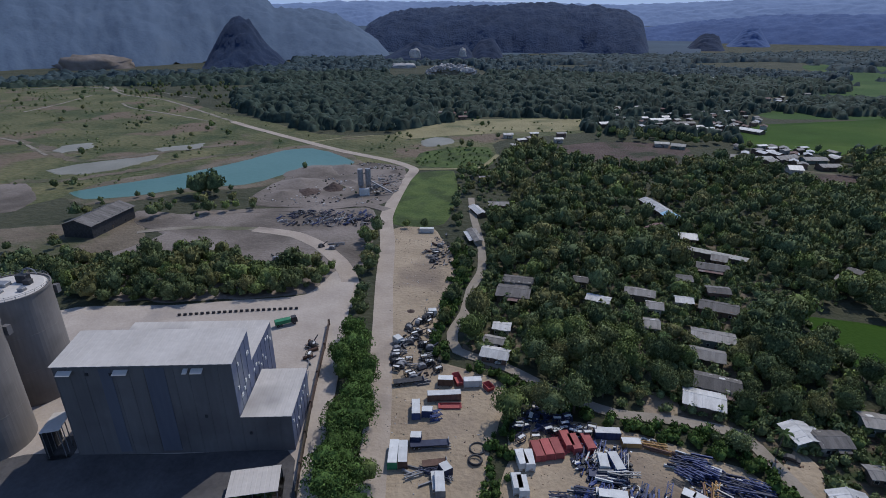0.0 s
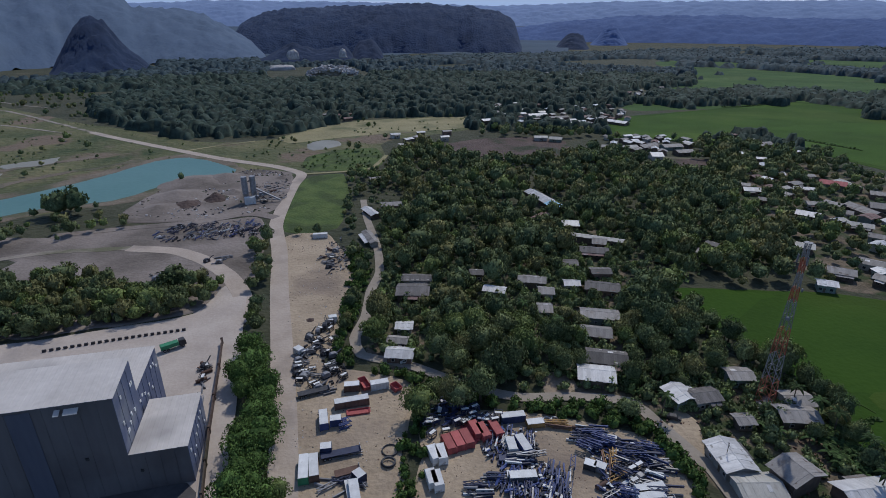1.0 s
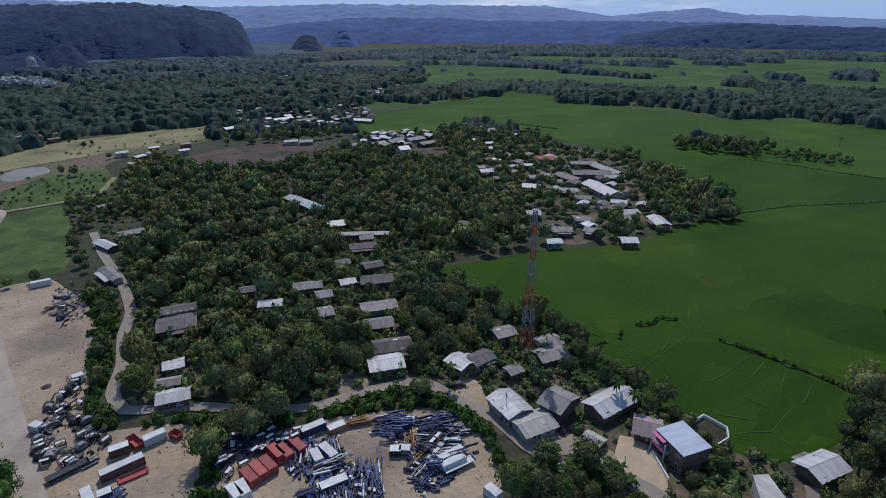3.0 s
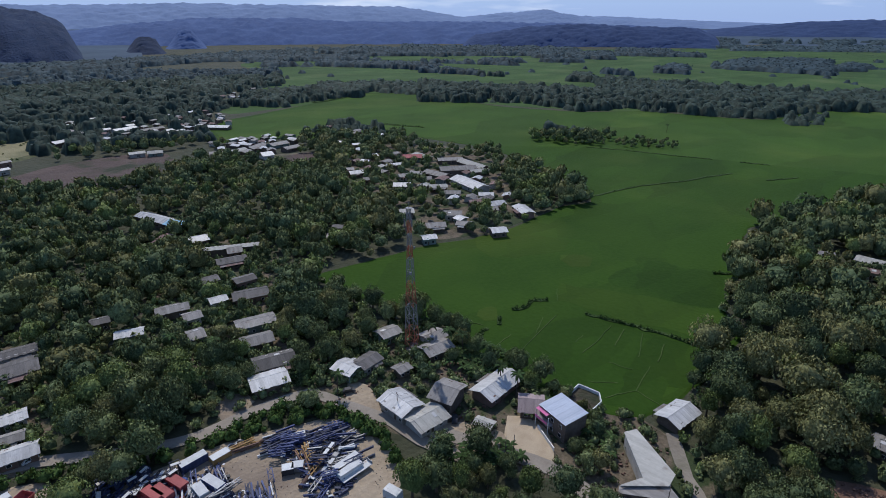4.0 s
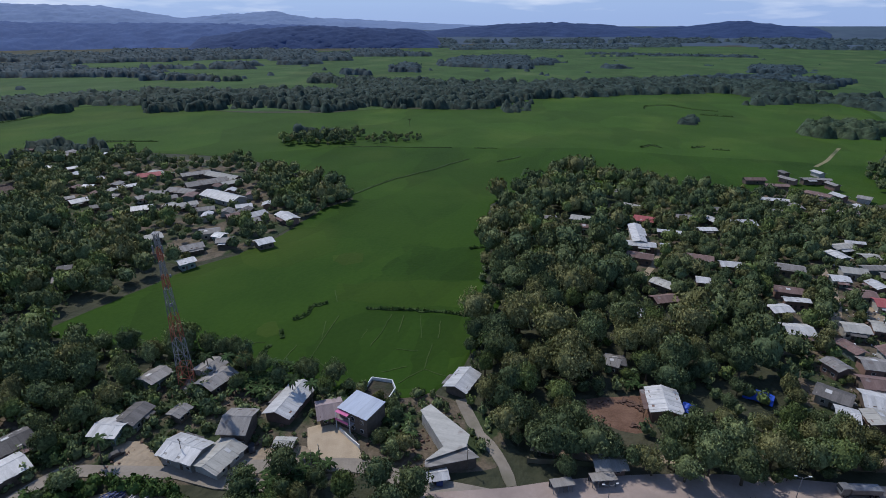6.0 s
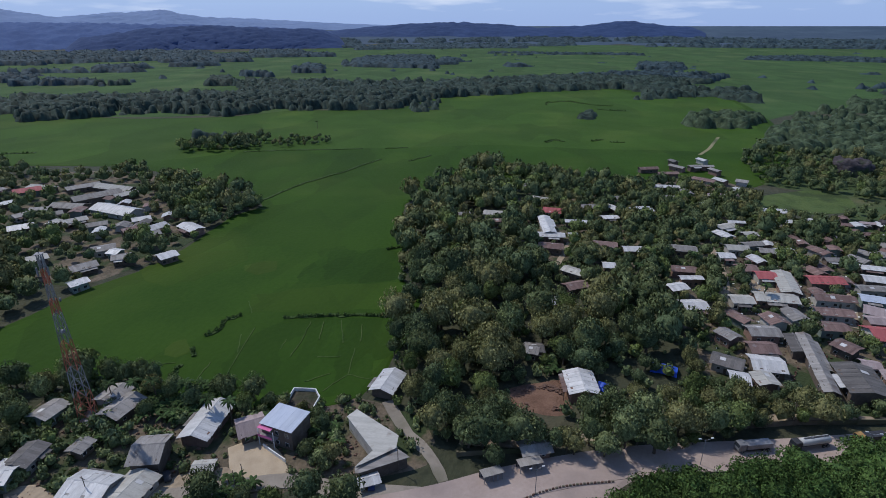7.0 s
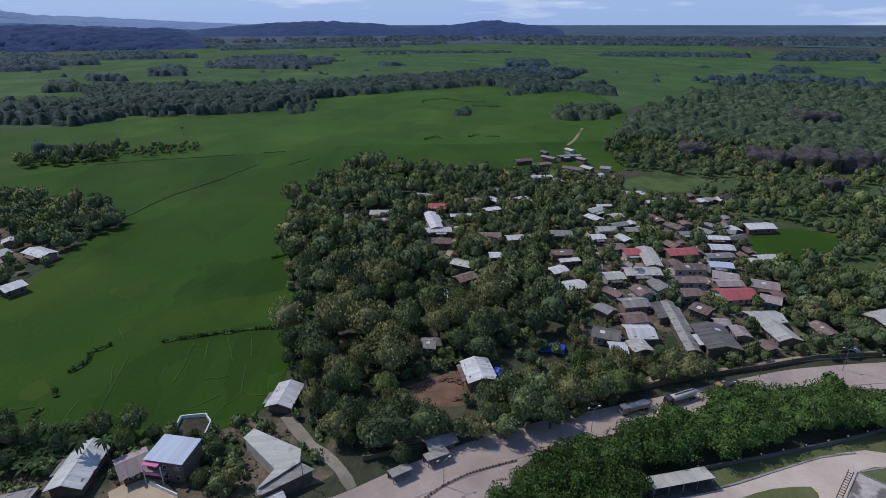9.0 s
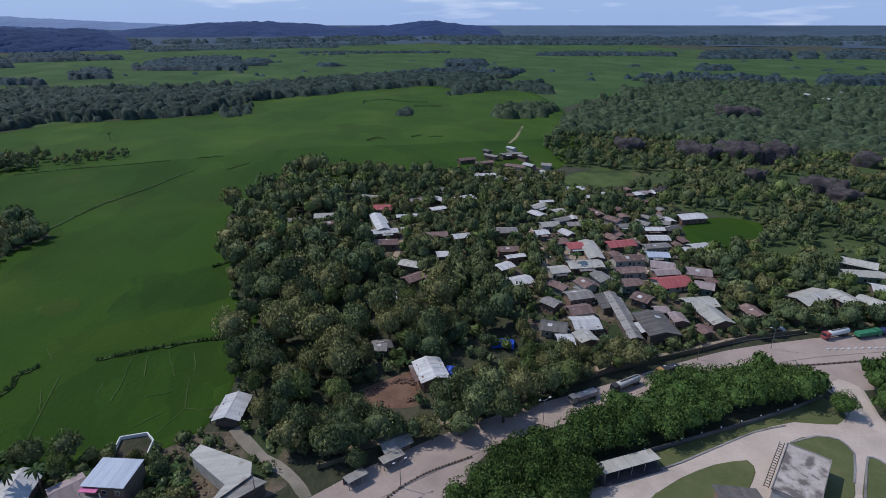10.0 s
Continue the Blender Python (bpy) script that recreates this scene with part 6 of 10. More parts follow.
def warehouse():
    """Tall clad packing house: a high front hall, a long hall behind it and a low annex."""
    w = thing("warehouse", pose(-103.6, 111.6, 0.3, 0, 0, 4.0), "tall grey-clad cement packing house, roofs white with dust", "warehouse")
    L, D, Z = 45.0, 14.5, 29.0
    for name, a, b, z0, z1, material, words in (
            ("wall", (0, 0), (L, 0), 0, Z, "clad", "shaded grey cladding with darker stripes"), ("wall", (L, 0), (L, D), 11, Z, "cladblue", "dusty blue-grey cladding"),
            ("wall", (L, D), (0, D), 0, Z, "clad", ""), ("wall", (0, D), (0, 0), 0, Z, "clad", ""),
            ("annex_wall", (L, 0.05), (58.6, 0.05), 0, 11.8, "clad", "shaded blue-grey cladding"), ("annex_wall", (58.6, 0.05), (58.6, 21), 0, 11.8, "cladblue", "dusty blue cladding"),
            ("annex_wall", (58.6, 21), (L, 21), 0, 11.8, "clad", ""), ("rear_wall", (L - 1, D), (L - 1, 38), 0, 18.6, "cladblue", "dusty blue cladding"),
            ("rear_wall", (L - 1, 38), (1, 38), 0, 18.6, "clad", ""), ("rear_wall", (1, 38), (1, D), 0, 18.6, "clad", "")):
        bm = bmesh.new()
        panelled(bm, a, b, z0, z1, 0.3, 3.75)
        part(name, bm, M[material], w, words)
    for x0, x1 in ((11.5, 14.5), (23, 28)):
        bm = bmesh.new()
        box(bm, x0, -0.16, 1, x1, -0.02, Z - 1)
        part("cladding_stripe", bm, M["cladstripe"], w, "darker blue cladding stripe")
    # roofs: slabs of long sheets with a slight fall
    def roof(name, x0, y0, x1, y1, za, zb, over):
        bm = bmesh.new()
        cols = []
        n = round((x1 - x0 + 2 * over) / 1.2)
        for i in range(n):
            for k in (0.03, 0.97):
                x = x0 - over + (x1 - x0 + 2 * over) * (i + k) / n
                cols.append((x, (y1 + over * 0.3, zb + 0.04 * (i % 2)), (y0 - over, za + 0.04 * (i % 2))))
        sheeted(bm, cols)
        part(name, bm, M["dustroof"], w, "cement-dusted pale sheet roof")
    roof("roof", 0, 0, L, D, Z, Z + 1.6, 0.5)
    bm = bmesh.new()
    prism(bm, [(0, Z - 0.2), (D, Z - 0.2), (D, Z + 1.5)], 0.02, L - 0.02)
    part("gable", bm, M["cladblue"], w)
    roof("annex_roof", L + 0.4, 0, 58.6, 21, 11.85, 12.3, 0.25)
    roof("rear_roof", 1, D + 1.0, L - 1, 38, 18.7, 19.4, 0.3)
    for x in (1.5, 15.5, 33.0, 35.0):
        bm = bmesh.new()
        wd = 3.6 if x < 30 else (1.2 if x < 34 else 3.0)
        prism(bm, [(-1.8, Z - 1.9), (-0.3, Z - 1.2), (-0.3, Z - 1.32), (-1.8, Z - 2.02)], x, x + wd)
        part("awning", bm, M["dustroof"], w, "small dusty awning under the eave")
    for x, z in ((8, 26), (14, 26), (36, 12), (47, 6)):
        bm = bmesh.new()
        box(bm, x, -0.3, z, x + 0.7, -0.05, z + 0.8)
        part("vent", bm, M["darkmetal"], w)
    # white boxes on the side walls stand in for patches of pale dust
    rng = random.Random(4)
    for i in range(9):
        y, z = rng.uniform(1.5, D - 1.5), rng.uniform(14, Z - 3)
        bm = bmesh.new()
        box(bm, L - 0.05, y, z, L + 0.2, y + 0.7, z + 1.0)
        part("window", bm, M["boxwhite"], w)
    for i in range(8):
        bm = bmesh.new()
        y, z = 1.5 + i * 2.4, rng.uniform(3, 9.5)
        box(bm, 58.5, y, z, 58.8, y + 0.6, z + 0.9)
        part("window", bm, M["boxwhite"], w)
    for i in range(9):
        bm = bmesh.new()
        y, z = D + 3 + i * 2.2, rng.uniform(10, 16.5)
        box(bm, L - 1.05, y, z, L - 0.8, y + 0.8, z + 0.8)
        part("window", bm, M["boxwhite"], w)
    return w


warehouse()


def silo(x, y, r, h, label):
    s = thing("silo", pose(x, y, 0.3), label, "silo", "cement silos")
    bm = bmesh.new()
    prof = [(r, 0), (r, h * 0.33), (r + 0.05, h * 0.33 + 0.1), (r, h * 0.33 + 0.2), (r, h * 0.66), (r + 0.05, h * 0.66 + 0.1), (r, h * 0.66 + 0.2), (r, h), (r + 0.25, h + 0.05), (r + 0.25, h + 0.6), (r - 0.1, h + 0.6), (r - 0.1, h + 0.15), (0.01, h + 0.5)]
    n = 64
    rows = [[bm.verts.new((a * math.cos(6.2832 * i / n), a * math.sin(6.2832 * i / n), z)) for i in range(n)] for a, z in prof]
    for p, q in zip(rows, rows[1:]):
        for i in range(n):
            bm.faces.new((p[i], p[(i + 1) % n], q[(i + 1) % n], q[i]))
    part("shell", bm, M["silo"], s, "dust-streaked grey concrete shell")
    bm = bmesh.new()
    tube(bm, (0, 0, h + 0.3), (0, 0, h + 0.75), r - 0.8, r - 1.6, 48)
    part("roof_deck", bm, M["dustroof"], s, "dust-caked roof deck")
    rng = random.Random(int(r * 10 + h))
    for i in range(26):
        a = 6.2832 * i / 26
        bm = bmesh.new()
        box(bm, r * math.cos(a) - 0.04, r * math.sin(a) - 0.04, h + 0.6, r * math.cos(a) + 0.04, r * math.sin(a) + 0.04, h + 1.7)
        part("rail_post", bm, M["steel"], s)
    for z in (h + 1.15, h + 1.68):
        bm = bmesh.new()
        for i in range(52):
            a, b = 6.2832 * i / 52, 6.2832 * (i + 1) / 52
            beam(bm, (r * math.cos(a), r * math.sin(a), z), (r * math.cos(b), r * math.sin(b), z), 0.06)
        part("hand_rail", bm, M["steel"], s)
    for dx, dy, sx, sy, sz in ((2, 4, 1.6, 1.2, 2.6), (4.5, 2.5, 1.0, 1.0, 1.6), (-3, 1, 2.5, 1.4, 1.2), (0, -4, 1.2, 1.2, 0.9), (-5, -3, 1.5, 1.0, 1.0), (6, -2, 0.9, 0.9, 1.2)):
        bm = bmesh.new()
        box(bm, dx - sx, dy - sy, h + 0.6, dx + sx, dy + sy, h + 0.6 + sz)
        bmesh.ops.bevel(bm, geom=bm.edges[:], offset=0.12, segments=1, affect="EDGES")
        part("dust_filter", bm, M["darkmetal"] if sz > 1.5 else M["steel"], s)
    bm = bmesh.new()
    last = None
    for i in range(9):
        a = math.pi * i / 8
        p = (3.5 + 2.2 * math.cos(a), 5.0, h + 2.8 + 2.0 * math.sin(a))
        if last:
            tube(bm, last, p, 0.22, 0.22, 8)
        last = p
    part("duct", bm, M["steel"], s, "bent steel duct")
    bm = bmesh.new()
    box(bm, r * 0.72, r * 0.72 - 0.8, h - 4.5, r * 0.72 + 1.6, r * 0.72 + 0.8, h - 1.8)
    part("stair_cabin", bm, M["clad"], s)
    return s


silo(-135.5, 140.5, 10.6, 35.5, "tall grey concrete cement silo with rooftop filters")
silo(-131.5, 115.5, 10.6, 35.5, "tall grey concrete cement silo beside the packing house")


def canopy(x, y, length, turn, width, z, roofmat, label, posts=True, group="canopies"):
    c = thing("canopy", pose(x, y, 0.3, 0, 0, turn), label, "shelter", group)
    bm = bmesh.new()
    n = max(3, round(length / 1.1))
    cols = []
    for i in range(n):
        for k in (0.03, 0.97):
            cols.append((-length / 2 + length * (i + k) / n, (width / 2, z + 0.04 * (i % 2)), (-width / 2, z + 0.35 + 0.04 * (i % 2))))
    sheeted(bm, cols)
    part("roof", bm, roofmat, c)
    if posts:
        for i in range(5):
            for s in (-1, 1):
                px_ = -length / 2 + 0.4 + (length - 0.8) * i / 4
                bm = bmesh.new()
                box(bm, px_ - 0.09, s * (width / 2 - 0.4) - 0.09, -0.1, px_ + 0.09, s * (width / 2 - 0.4) + 0.09, z + 0.12 - 0.1 * s)
                part("post", bm, M["steel"], c)
        # added dark wall and dark floor colour stand in for shade under the roof
        bm = bmesh.new()
        box(bm, -length / 2, width / 2 - 0.35, 0.0, length / 2, width / 2 - 0.2, z - 0.1)
        part("back_wall", bm, M["darkmetal"], c)
    bm = bmesh.new()
    box(bm, -length / 2 - 0.4, -width / 2 - 0.9, -0.2, length / 2 + 0.4, width / 2 + 0.2, 0.12)
    part("floor_slab", bm, M["dark_yard"] if posts else M["slab"], c)
    return c


canopy(-109.6, 114.1, 8.5, 102, 5, 9, M["dustroof"], "dusty pale sheet canopy between silo and packing house")
canopy(-50.7, 100.5, 12.4, 12, 9, 4, M["dustroof"], "low dusty shed roof in the plant yard")
canopy(113.7, -12.8, 6.8, -71, 3.2, 2.4, ROOFS["g"][1], "low roadside stall with a dusty grey sheet roof")
canopy(109.2, -2.7, 5.9, -66, 3.2, 2.4, ROOFS["g"][1], "low roadside stall with a dusty grey sheet roof")


def notice_board(x, y, turn):
    """A weathered board on two posts at the plant gate."""
    b = thing("notice_board", pose(x, y, 0.3, 0, 0, turn), "weathered pale notice board on two dark posts", "sign")
    for s in (-1, 1):
        bm = bmesh.new()
        tube(bm, (s * 1.6, 0, -0.1), (s * 1.6, 0, 4.2), 0.09, 0.07, 8)
        part("post", bm, M["darkmetal"], b)
    bm = bmesh.new()
    box(bm, -2.0, -0.06, 1.6, 2.0, 0.06, 4.0)
    panel = part("panel", bm, M["flatroof"], b)
    for k in range(4):
        bm = bmesh.new()
        box(bm, -1.6, -0.10, 1.9 + k * 0.5, 1.2 + 0.1 * k, -0.064, 2.1 + k * 0.5)
        part("bar", bm, M["rust"], panel)


notice_board(113.9, -154.5, 118)
canopy(96.9, -73.3, 17.2, -85, 4.4, 3.0, ROOFS["c"][1], "long open parking shelter with a pale sheet roof")


def wall_line(points, height, thick, material, label, posts=0.0, post_mat=None, lamps=False):
    line = [Vector(p) for p in points]
    w = thing("boundary_wall", pose(line[0].x, line[0].y, 0.2), label, "wall", "boundary walls")
    o = line[0]
    for a, b in zip(line, line[1:]):
        bm = bmesh.new()
        beam(bm, (a.x - o.x, a.y - o.y, height / 2), (b.x - o.x, b.y - o.y, height / 2), thick, height)
        part("wall_panel", bm, material, w)
        if posts:
            n = max(1, int((b - a).length / posts))
            for i in range(n):
                p = a + (b - a) * (i / n) - o
                bm = bmesh.new()
                box(bm, p.x - thick, p.y - thick, -0.1, p.x + thick, p.y + thick, height + 0.35)
                pier = part("pier", bm, post_mat or material, w)
                if lamps:
                    bm = bmesh.new()
                    bmesh.ops.create_icosphere(bm, subdivisions=2, radius=0.24, matrix=Matrix.Translation((p.x, p.y, height + 0.58)))
                    part("lamp_globe", bm, M["whiteline"], pier, "white glass globe lamp", True)
    return w


wall_line([(-51.2, 182.5), (-49.0, 165.9), (-47.2, 149.1), (-45.4, 133.6), (-43.6, 120.6), (-41.9, 109.0), (-40.3, 99.4)], 2.4, 0.35, M["burnt"], "dusty brown plant boundary wall", 9.0)
wall_line([(101.3, -81.1), (102.5, -93.5), (103.9, -107.7), (105.5, -122.7), (107.5, -136.8), (110.1, -150.1)], 1.3, 0.3, M["clad"], "blue-grey plant wall with white lamp piers", 7.0, M["clad"], True)
wall_line([(134.8, -73.9), (138.3, -92.3), (140.3, -111.0), (142.3, -130.9), (145.2, -152.8), (143.8, -177.1)], 1.7, 0.3, M["bank"], "stained roadside block wall", 8.0)
wall_line([(116.4, 6.7), (118.7, -5.6), (120.2, -18.5)], 1.5, 0.3, M["bank"], "stained roadside block wall", 8.0)
wall_line([(133.1, 61.6), (140.5, 61.4), (140.7, 54.3), (137.1, 51.9), (131.9, 52.2)], 1.3, 0.3, M["whiteline"], "low white wall round a bare plot")
zone("earth_plot", keep_off([(132.6, 61.4), (139.9, 61.2), (140.2, 53.9), (137.0, 52.2), (131.8, 52.6), (128.8, 55.4)]), 0.34, M["burnt"], "bare dark earth inside a low wall", "plot", 0.05)


def office():
    """Flat-roofed building with a stained slab roof and a parapet."""
    a, b = Vector((91.3, -117.5)), Vector((83.1, -123.6))
    u = (b - a).normalized()
    c = thing("office_block", Matrix.LocRotScale((a.x, a.y, 0.3), Euler((0, 0, math.atan2(u.y, u.x))), None), "flat-roofed concrete building with a stained roof slab", "building")
    W, D, Z = (b - a).length, 20.0, 4.6
    bm = bmesh.new()
    box(bm, 0.3, -D, 0, W - 0.3, -0.3, Z)
    part("wall", bm, WALLS[0], c)
    bm = bmesh.new()
    box(bm, 0, -D - 0.3, Z, W, 0, Z + 0.35)
    part("roof_slab", bm, M["flatroof"], c, "concrete roof slab with dark mould stains")
    for x0, y0, x1, y1 in ((0, -D - 0.3, 0.18, 0), (W - 0.18, -D - 0.3, W, 0), (0.18, -0.18, W - 0.18, 0), (0.18, -D - 0.3, W - 0.18, -D - 0.12)):
        bm = bmesh.new()
        box(bm, x0, y0, Z + 0.35, x1, y1, Z + 0.62)
        part("parapet", bm, M["concrete"], c)
    for i in range(3):
        bm = bmesh.new()
        beam(bm, (2.5 + i * 2.2, -9 - (i % 2) * 1.2, Z + 0.42), (4.2 + i * 2.2, -9.6 - (i % 2), Z + 0.42), 0.3, 0.14)
        part("roof_plank", bm, M["concrete"], c)
    for s in (0.0, 1.1):
        bm = bmesh.new()
        beam(bm, (-1.6 + s, -D, Z - 0.1), (-1.6 + s, 0.0, Z - 0.1), 0.18, 0.25)
        part("pipe_rack_rail", bm, M["darkmetal"], c)
    for i in range(18):
        bm = bmesh.new()
        box(bm, -1.65, -D + i * 1.1, Z - 0.05, -0.4, -D + i * 1.1 + 0.14, Z + 0.06)
        part("rack_slat", bm, M["darkmetal"], c)
    for i in range(5):
        bm = bmesh.new()
        box(bm, W - 0.34, -D + 1.5 + i * 3.6, 1.2, W - 0.24, -D + 3.2 + i * 3.6, 2.6)
        part("window", bm, M["glass"], c)
    return c


office()
house(79.1, -92.7, 10.0, -111, 8, "d", 4.5, label="small plant building with a dark grey sheet roof")
house(-208.1, 287.5, 36.0, 84, 19, "d", 10.5, label="long dark-roofed open storage shed by the plant", walls=M["darkmetal"])

# concrete edge stones along the lawns
ribbon("kerb", [(95.1, -82.3), (96.0, -89.0), (101.5, -117.2), (101.7, -128.2)], 0.5, 0.46, M["concrete"], "concrete lawn kerb", "kerb", off=-99)
ribbon("kerb", [(95.4, -124.2), (95.9, -133.4), (93.2, -138.5), (87.8, -137.7), (79.3, -128.2)], 0.5, 0.46, M["concrete"], "concrete lawn kerb", "kerb", off=-99)
ribbon("kerb", [(74.3, -125.9), (85.9, -140.2), (84.1, -142.3), (78.0, -142.1)], 0.5, 0.46, M["concrete"], "concrete lawn kerb", "kerb", off=-99)
ribbon("kerb", [(113.4, -156.3), (104.2, -154.7), (98.9, -146.7)], 0.5, 0.46, M["concrete"], "concrete drive kerb", "kerb", off=-99)


def along(points, step):
    """Places and headings at even steps along a line."""
    line = smooth_line(points, False, 2.0)
    out, left = [], 0.0
    for a, b in zip(line, line[1:]):
        d, ln = b - a, (b - a).length
        while left < ln:
            p = a + d * (left / ln)
            out.append((p.x, p.y, math.degrees(math.atan2(d.y, d.x))))
            left += step
        left -= ln
    return out


def block_row(points, step, size, label, group, mats, z=0.36, name="kerb_block"):
    meshes = []
    for m in mats:
        bm = bmesh.new()
        lx, ly, lz = size
        prism(bm, [(-ly / 2, 0), (ly / 2, 0), (ly / 2 * 0.7, lz), (-ly / 2 * 0.7, lz)], -lx / 2, lx / 2)
        me = bpy.data.meshes.new(name)
        bm.to_mesh(me)
        bm.free()
        me.materials.append(m)
        meshes.append(me)
    for i, (x, y, a) in enumerate(along(points, step)):
        ob = new(name, meshes[i % len(meshes)])
        ob.matrix_world = pose(x, y, z, 0, 0, a)
        tagged(ob, label, "barrier", group)


block_row([(101.5, -8.5), (104.9, -13.7), (107.8, -20.4), (109.4, -26.5), (110.9, -34.2)], 0.95, (0.6, 0.4, 0.55), "dark and pale weathered kerb block dividing the road", "road divider blocks", [M["rust"], M["trail"]])
block_row([(126.6, -152.4), (125.0, -165.5), (123.3, -180.7), (120.8, -197.8)], 1.0, (0.65, 0.4, 0.55), "dark and pale weathered kerb block dividing the road", "road divider blocks", [M["rust"], M["trail"]])
block_row([(132.1, -175.9), (130.6, -183.9), (129.1, -192.4), (127.5, -201.0)], 2.6, (0.9, 0.9, 0.5), "small white concrete block on the plaza", "plaza blocks", [M["boxwhite"]], 0.32, "marker_block")
block_row([(-113.3, 187.7), (-99.3, 190.2), (-84.0, 192.7), (-66.4, 195.0)], 2.2, (1.2, 0.8, 0.9), "dark drum-like barrier block on the plant yard", "yard barrier blocks", [M["darkmetal"]], 0.3, "barrier_block")


# ---- vehicles ----
def wheel(parent, x, y, r, w):
    bm = bmesh.new()
    tube(bm, (x, y - w / 2, r), (x, y + w / 2, r), r, r, 14)
    ty = part("wheel", bm, M["tyre"], parent)
    bm = bmesh.new()
    tube(bm, (x, y - w / 2 - 0.02, r), (x, y + w / 2 + 0.02, r), r * 0.55, r * 0.55, 10)
    part("rim", bm, M["steel"], ty)


def truck(x, y, turn, load, cabmat, label, length=10.0):
    t = thing("truck", pose(x, y, 0.38, 0, 0, turn), label, "truck", "parked trucks")
    bm = bmesh.new()
    prism(bm, [(length / 2 - 2.2, 0.7), (length / 2, 0.7), (length / 2, 1.7), (length / 2 - 0.25, 2.85), (length / 2 - 2.2, 2.95)], -1.2, 1.2, "y")
    bmesh.ops.bevel(bm, geom=bm.edges[:], offset=0.1, segments=2, affect="EDGES")
    cab = part("cab", bm, cabmat, t)
    bm = bmesh.new()
    prism(bm, [(length / 2 - 0.02, 1.75), (length / 2 + 0.03, 1.75), (length / 2 - 0.2, 2.7), (length / 2 - 0.25, 2.7)], -1.0, 1.0, "y")
    part("windscreen", bm, M["glass"], cab)
    bm = bmesh.new()
    box(bm, -length / 2, -0.5, 0.75, length / 2 - 0.3, 0.5, 1.05)
    part("chassis", bm, M["darkmetal"], t)
    if load == "tank":
        bm = bmesh.new()
        prof = [(-length / 2, 0.75), (-length / 2 + 0.35, 1.15), (length / 2 - 2.9, 1.15), (length / 2 - 2.55, 0.75)]
        rows = [[bm.verts.new((px_, rr * math.cos(6.2832 * i / 20), 2.1 + rr * math.sin(6.2832 * i / 20))) for i in range(20)] for px_, rr in prof]
        for p, q in zip(rows, rows[1:]):
            for i in range(20):
                bm.faces.new((p[i], p[(i + 1) % 20], q[(i + 1) % 20], q[i]))
        bm.faces.new(rows[0])
        bm.faces.new(rows[-1][::-1])
        bmesh.ops.recalc_face_normals(bm, faces=bm.faces[:])
        part("tank", bm, M["boxwhite"], t, "white cement-powder tank", True)
        for px_ in (-length * 0.3, 0.0):
            bm = bmesh.new()
            tube(bm, (px_, 0, 3.2), (px_, 0, 3.45), 0.35, 0.35, 12)
            part("hatch", bm, M["steel"], t)
        bm = bmesh.new()
        box(bm, -length / 2 + 0.6, -0.3, 3.24, length / 2 - 3.2, 0.3, 3.3)
        part("walkway", bm, M["darkmetal"], t)
    else:
        bm = bmesh.new()
        box(bm, -length / 2, -1.2, 1.1, length / 2 - 2.5, 1.2, 2.6)
        bmesh.ops.bevel(bm, geom=bm.edges[:], offset=0.06, segments=1, affect="EDGES")
        part("cargo_body", bm, load, t)
    for px_ in (length / 2 - 1.2, -length / 2 + 1.0, -length / 2 + 2.3):
        for s in (-1, 1):
            wheel(t, px_, s * 1.0, 0.5, 0.35)
    return t


def parked(x, y, length, turn, load, cabmat, label):
    return truck(x, y, turn, load, cabmat, label, max(8.5, min(length, 12.0)))


parked(129.0, -91.7, 11.7, 105, "tank", M["darkmetal"], "white cement tanker truck parked at the roadside")
parked(126.4, -75.2, 10.0, 102, M["steel"], M["steel"], "grey tipper truck in the shade of roadside trees")
parked(132.8, -109.7, 9.1, 102, M["darkmetal"], M["ochre"], "dark flatbed truck with an ochre cab by the road")
parked(138.7, -185.7, 12.7, 94, "tank", M["red"], "white tanker truck with a red cab on the plaza")
parked(136.1, -198.0, 10.7, -90, M["greenbox"], M["greenbox"], "green covered truck on the plaza")
parked(135.2, -209.3, 10.3, -98, M["bluesteel"], M["boxwhite"], "blue-bodied truck with a white cab on the plaza")
parked(-68.0, 182.3, 5.9, 29, M["greenbox"], M["darkmetal"], "green tipper truck in the plant yard")


def car(x, y, turn, paint, label):
    c = thing("car", pose(x, y, 0.32, 0, 0, turn), label, "car", "parked cars")
    bm = bmesh.new()
    prism(bm, [(-2.1, 0.35), (2.1, 0.35), (2.1, 0.85), (1.2, 0.98), (0.7, 1.5), (-1.2, 1.52), (-1.95, 1.0), (-2.1, 0.8)], -0.85, 0.85, "y")
    bmesh.ops.bevel(bm, geom=bm.edges[:], offset=0.08, segments=2, affect="EDGES")
    part("body", bm, paint, c)
    bm = bmesh.new()
    prism(bm, [(1.08, 1.0), (1.14, 1.0), (0.74, 1.46), (0.68, 1.46)], -0.7, 0.7, "y")
    part("windscreen", bm, M["glass"], c)
    for s in (-1, 1):
        bm = bmesh.new()
        prism(bm, [(-1.5, 1.02), (0.9, 1.02), (0.6, 1.42), (-1.1, 1.42)], s * 0.84, s * 0.87, "y")
        part("side_window", bm, M["glass"], c)
        for px_ in (-1.3, 1.3):
            wheel(c, px_, s * 0.75, 0.32, 0.2)
    return c


car(101.6, 81.9, 40, M["darkmetal"], "small dark car outside a house")
car(14.2, 159.1, 5, M["boxwhite"], "small pale car on the lane")
car(90.0, 116.5, -30, M["darkmetal"], "small dark car beside the lane")
car(148.1, -169.5, 10, M["boxwhite"], "small pale car by the roadside")
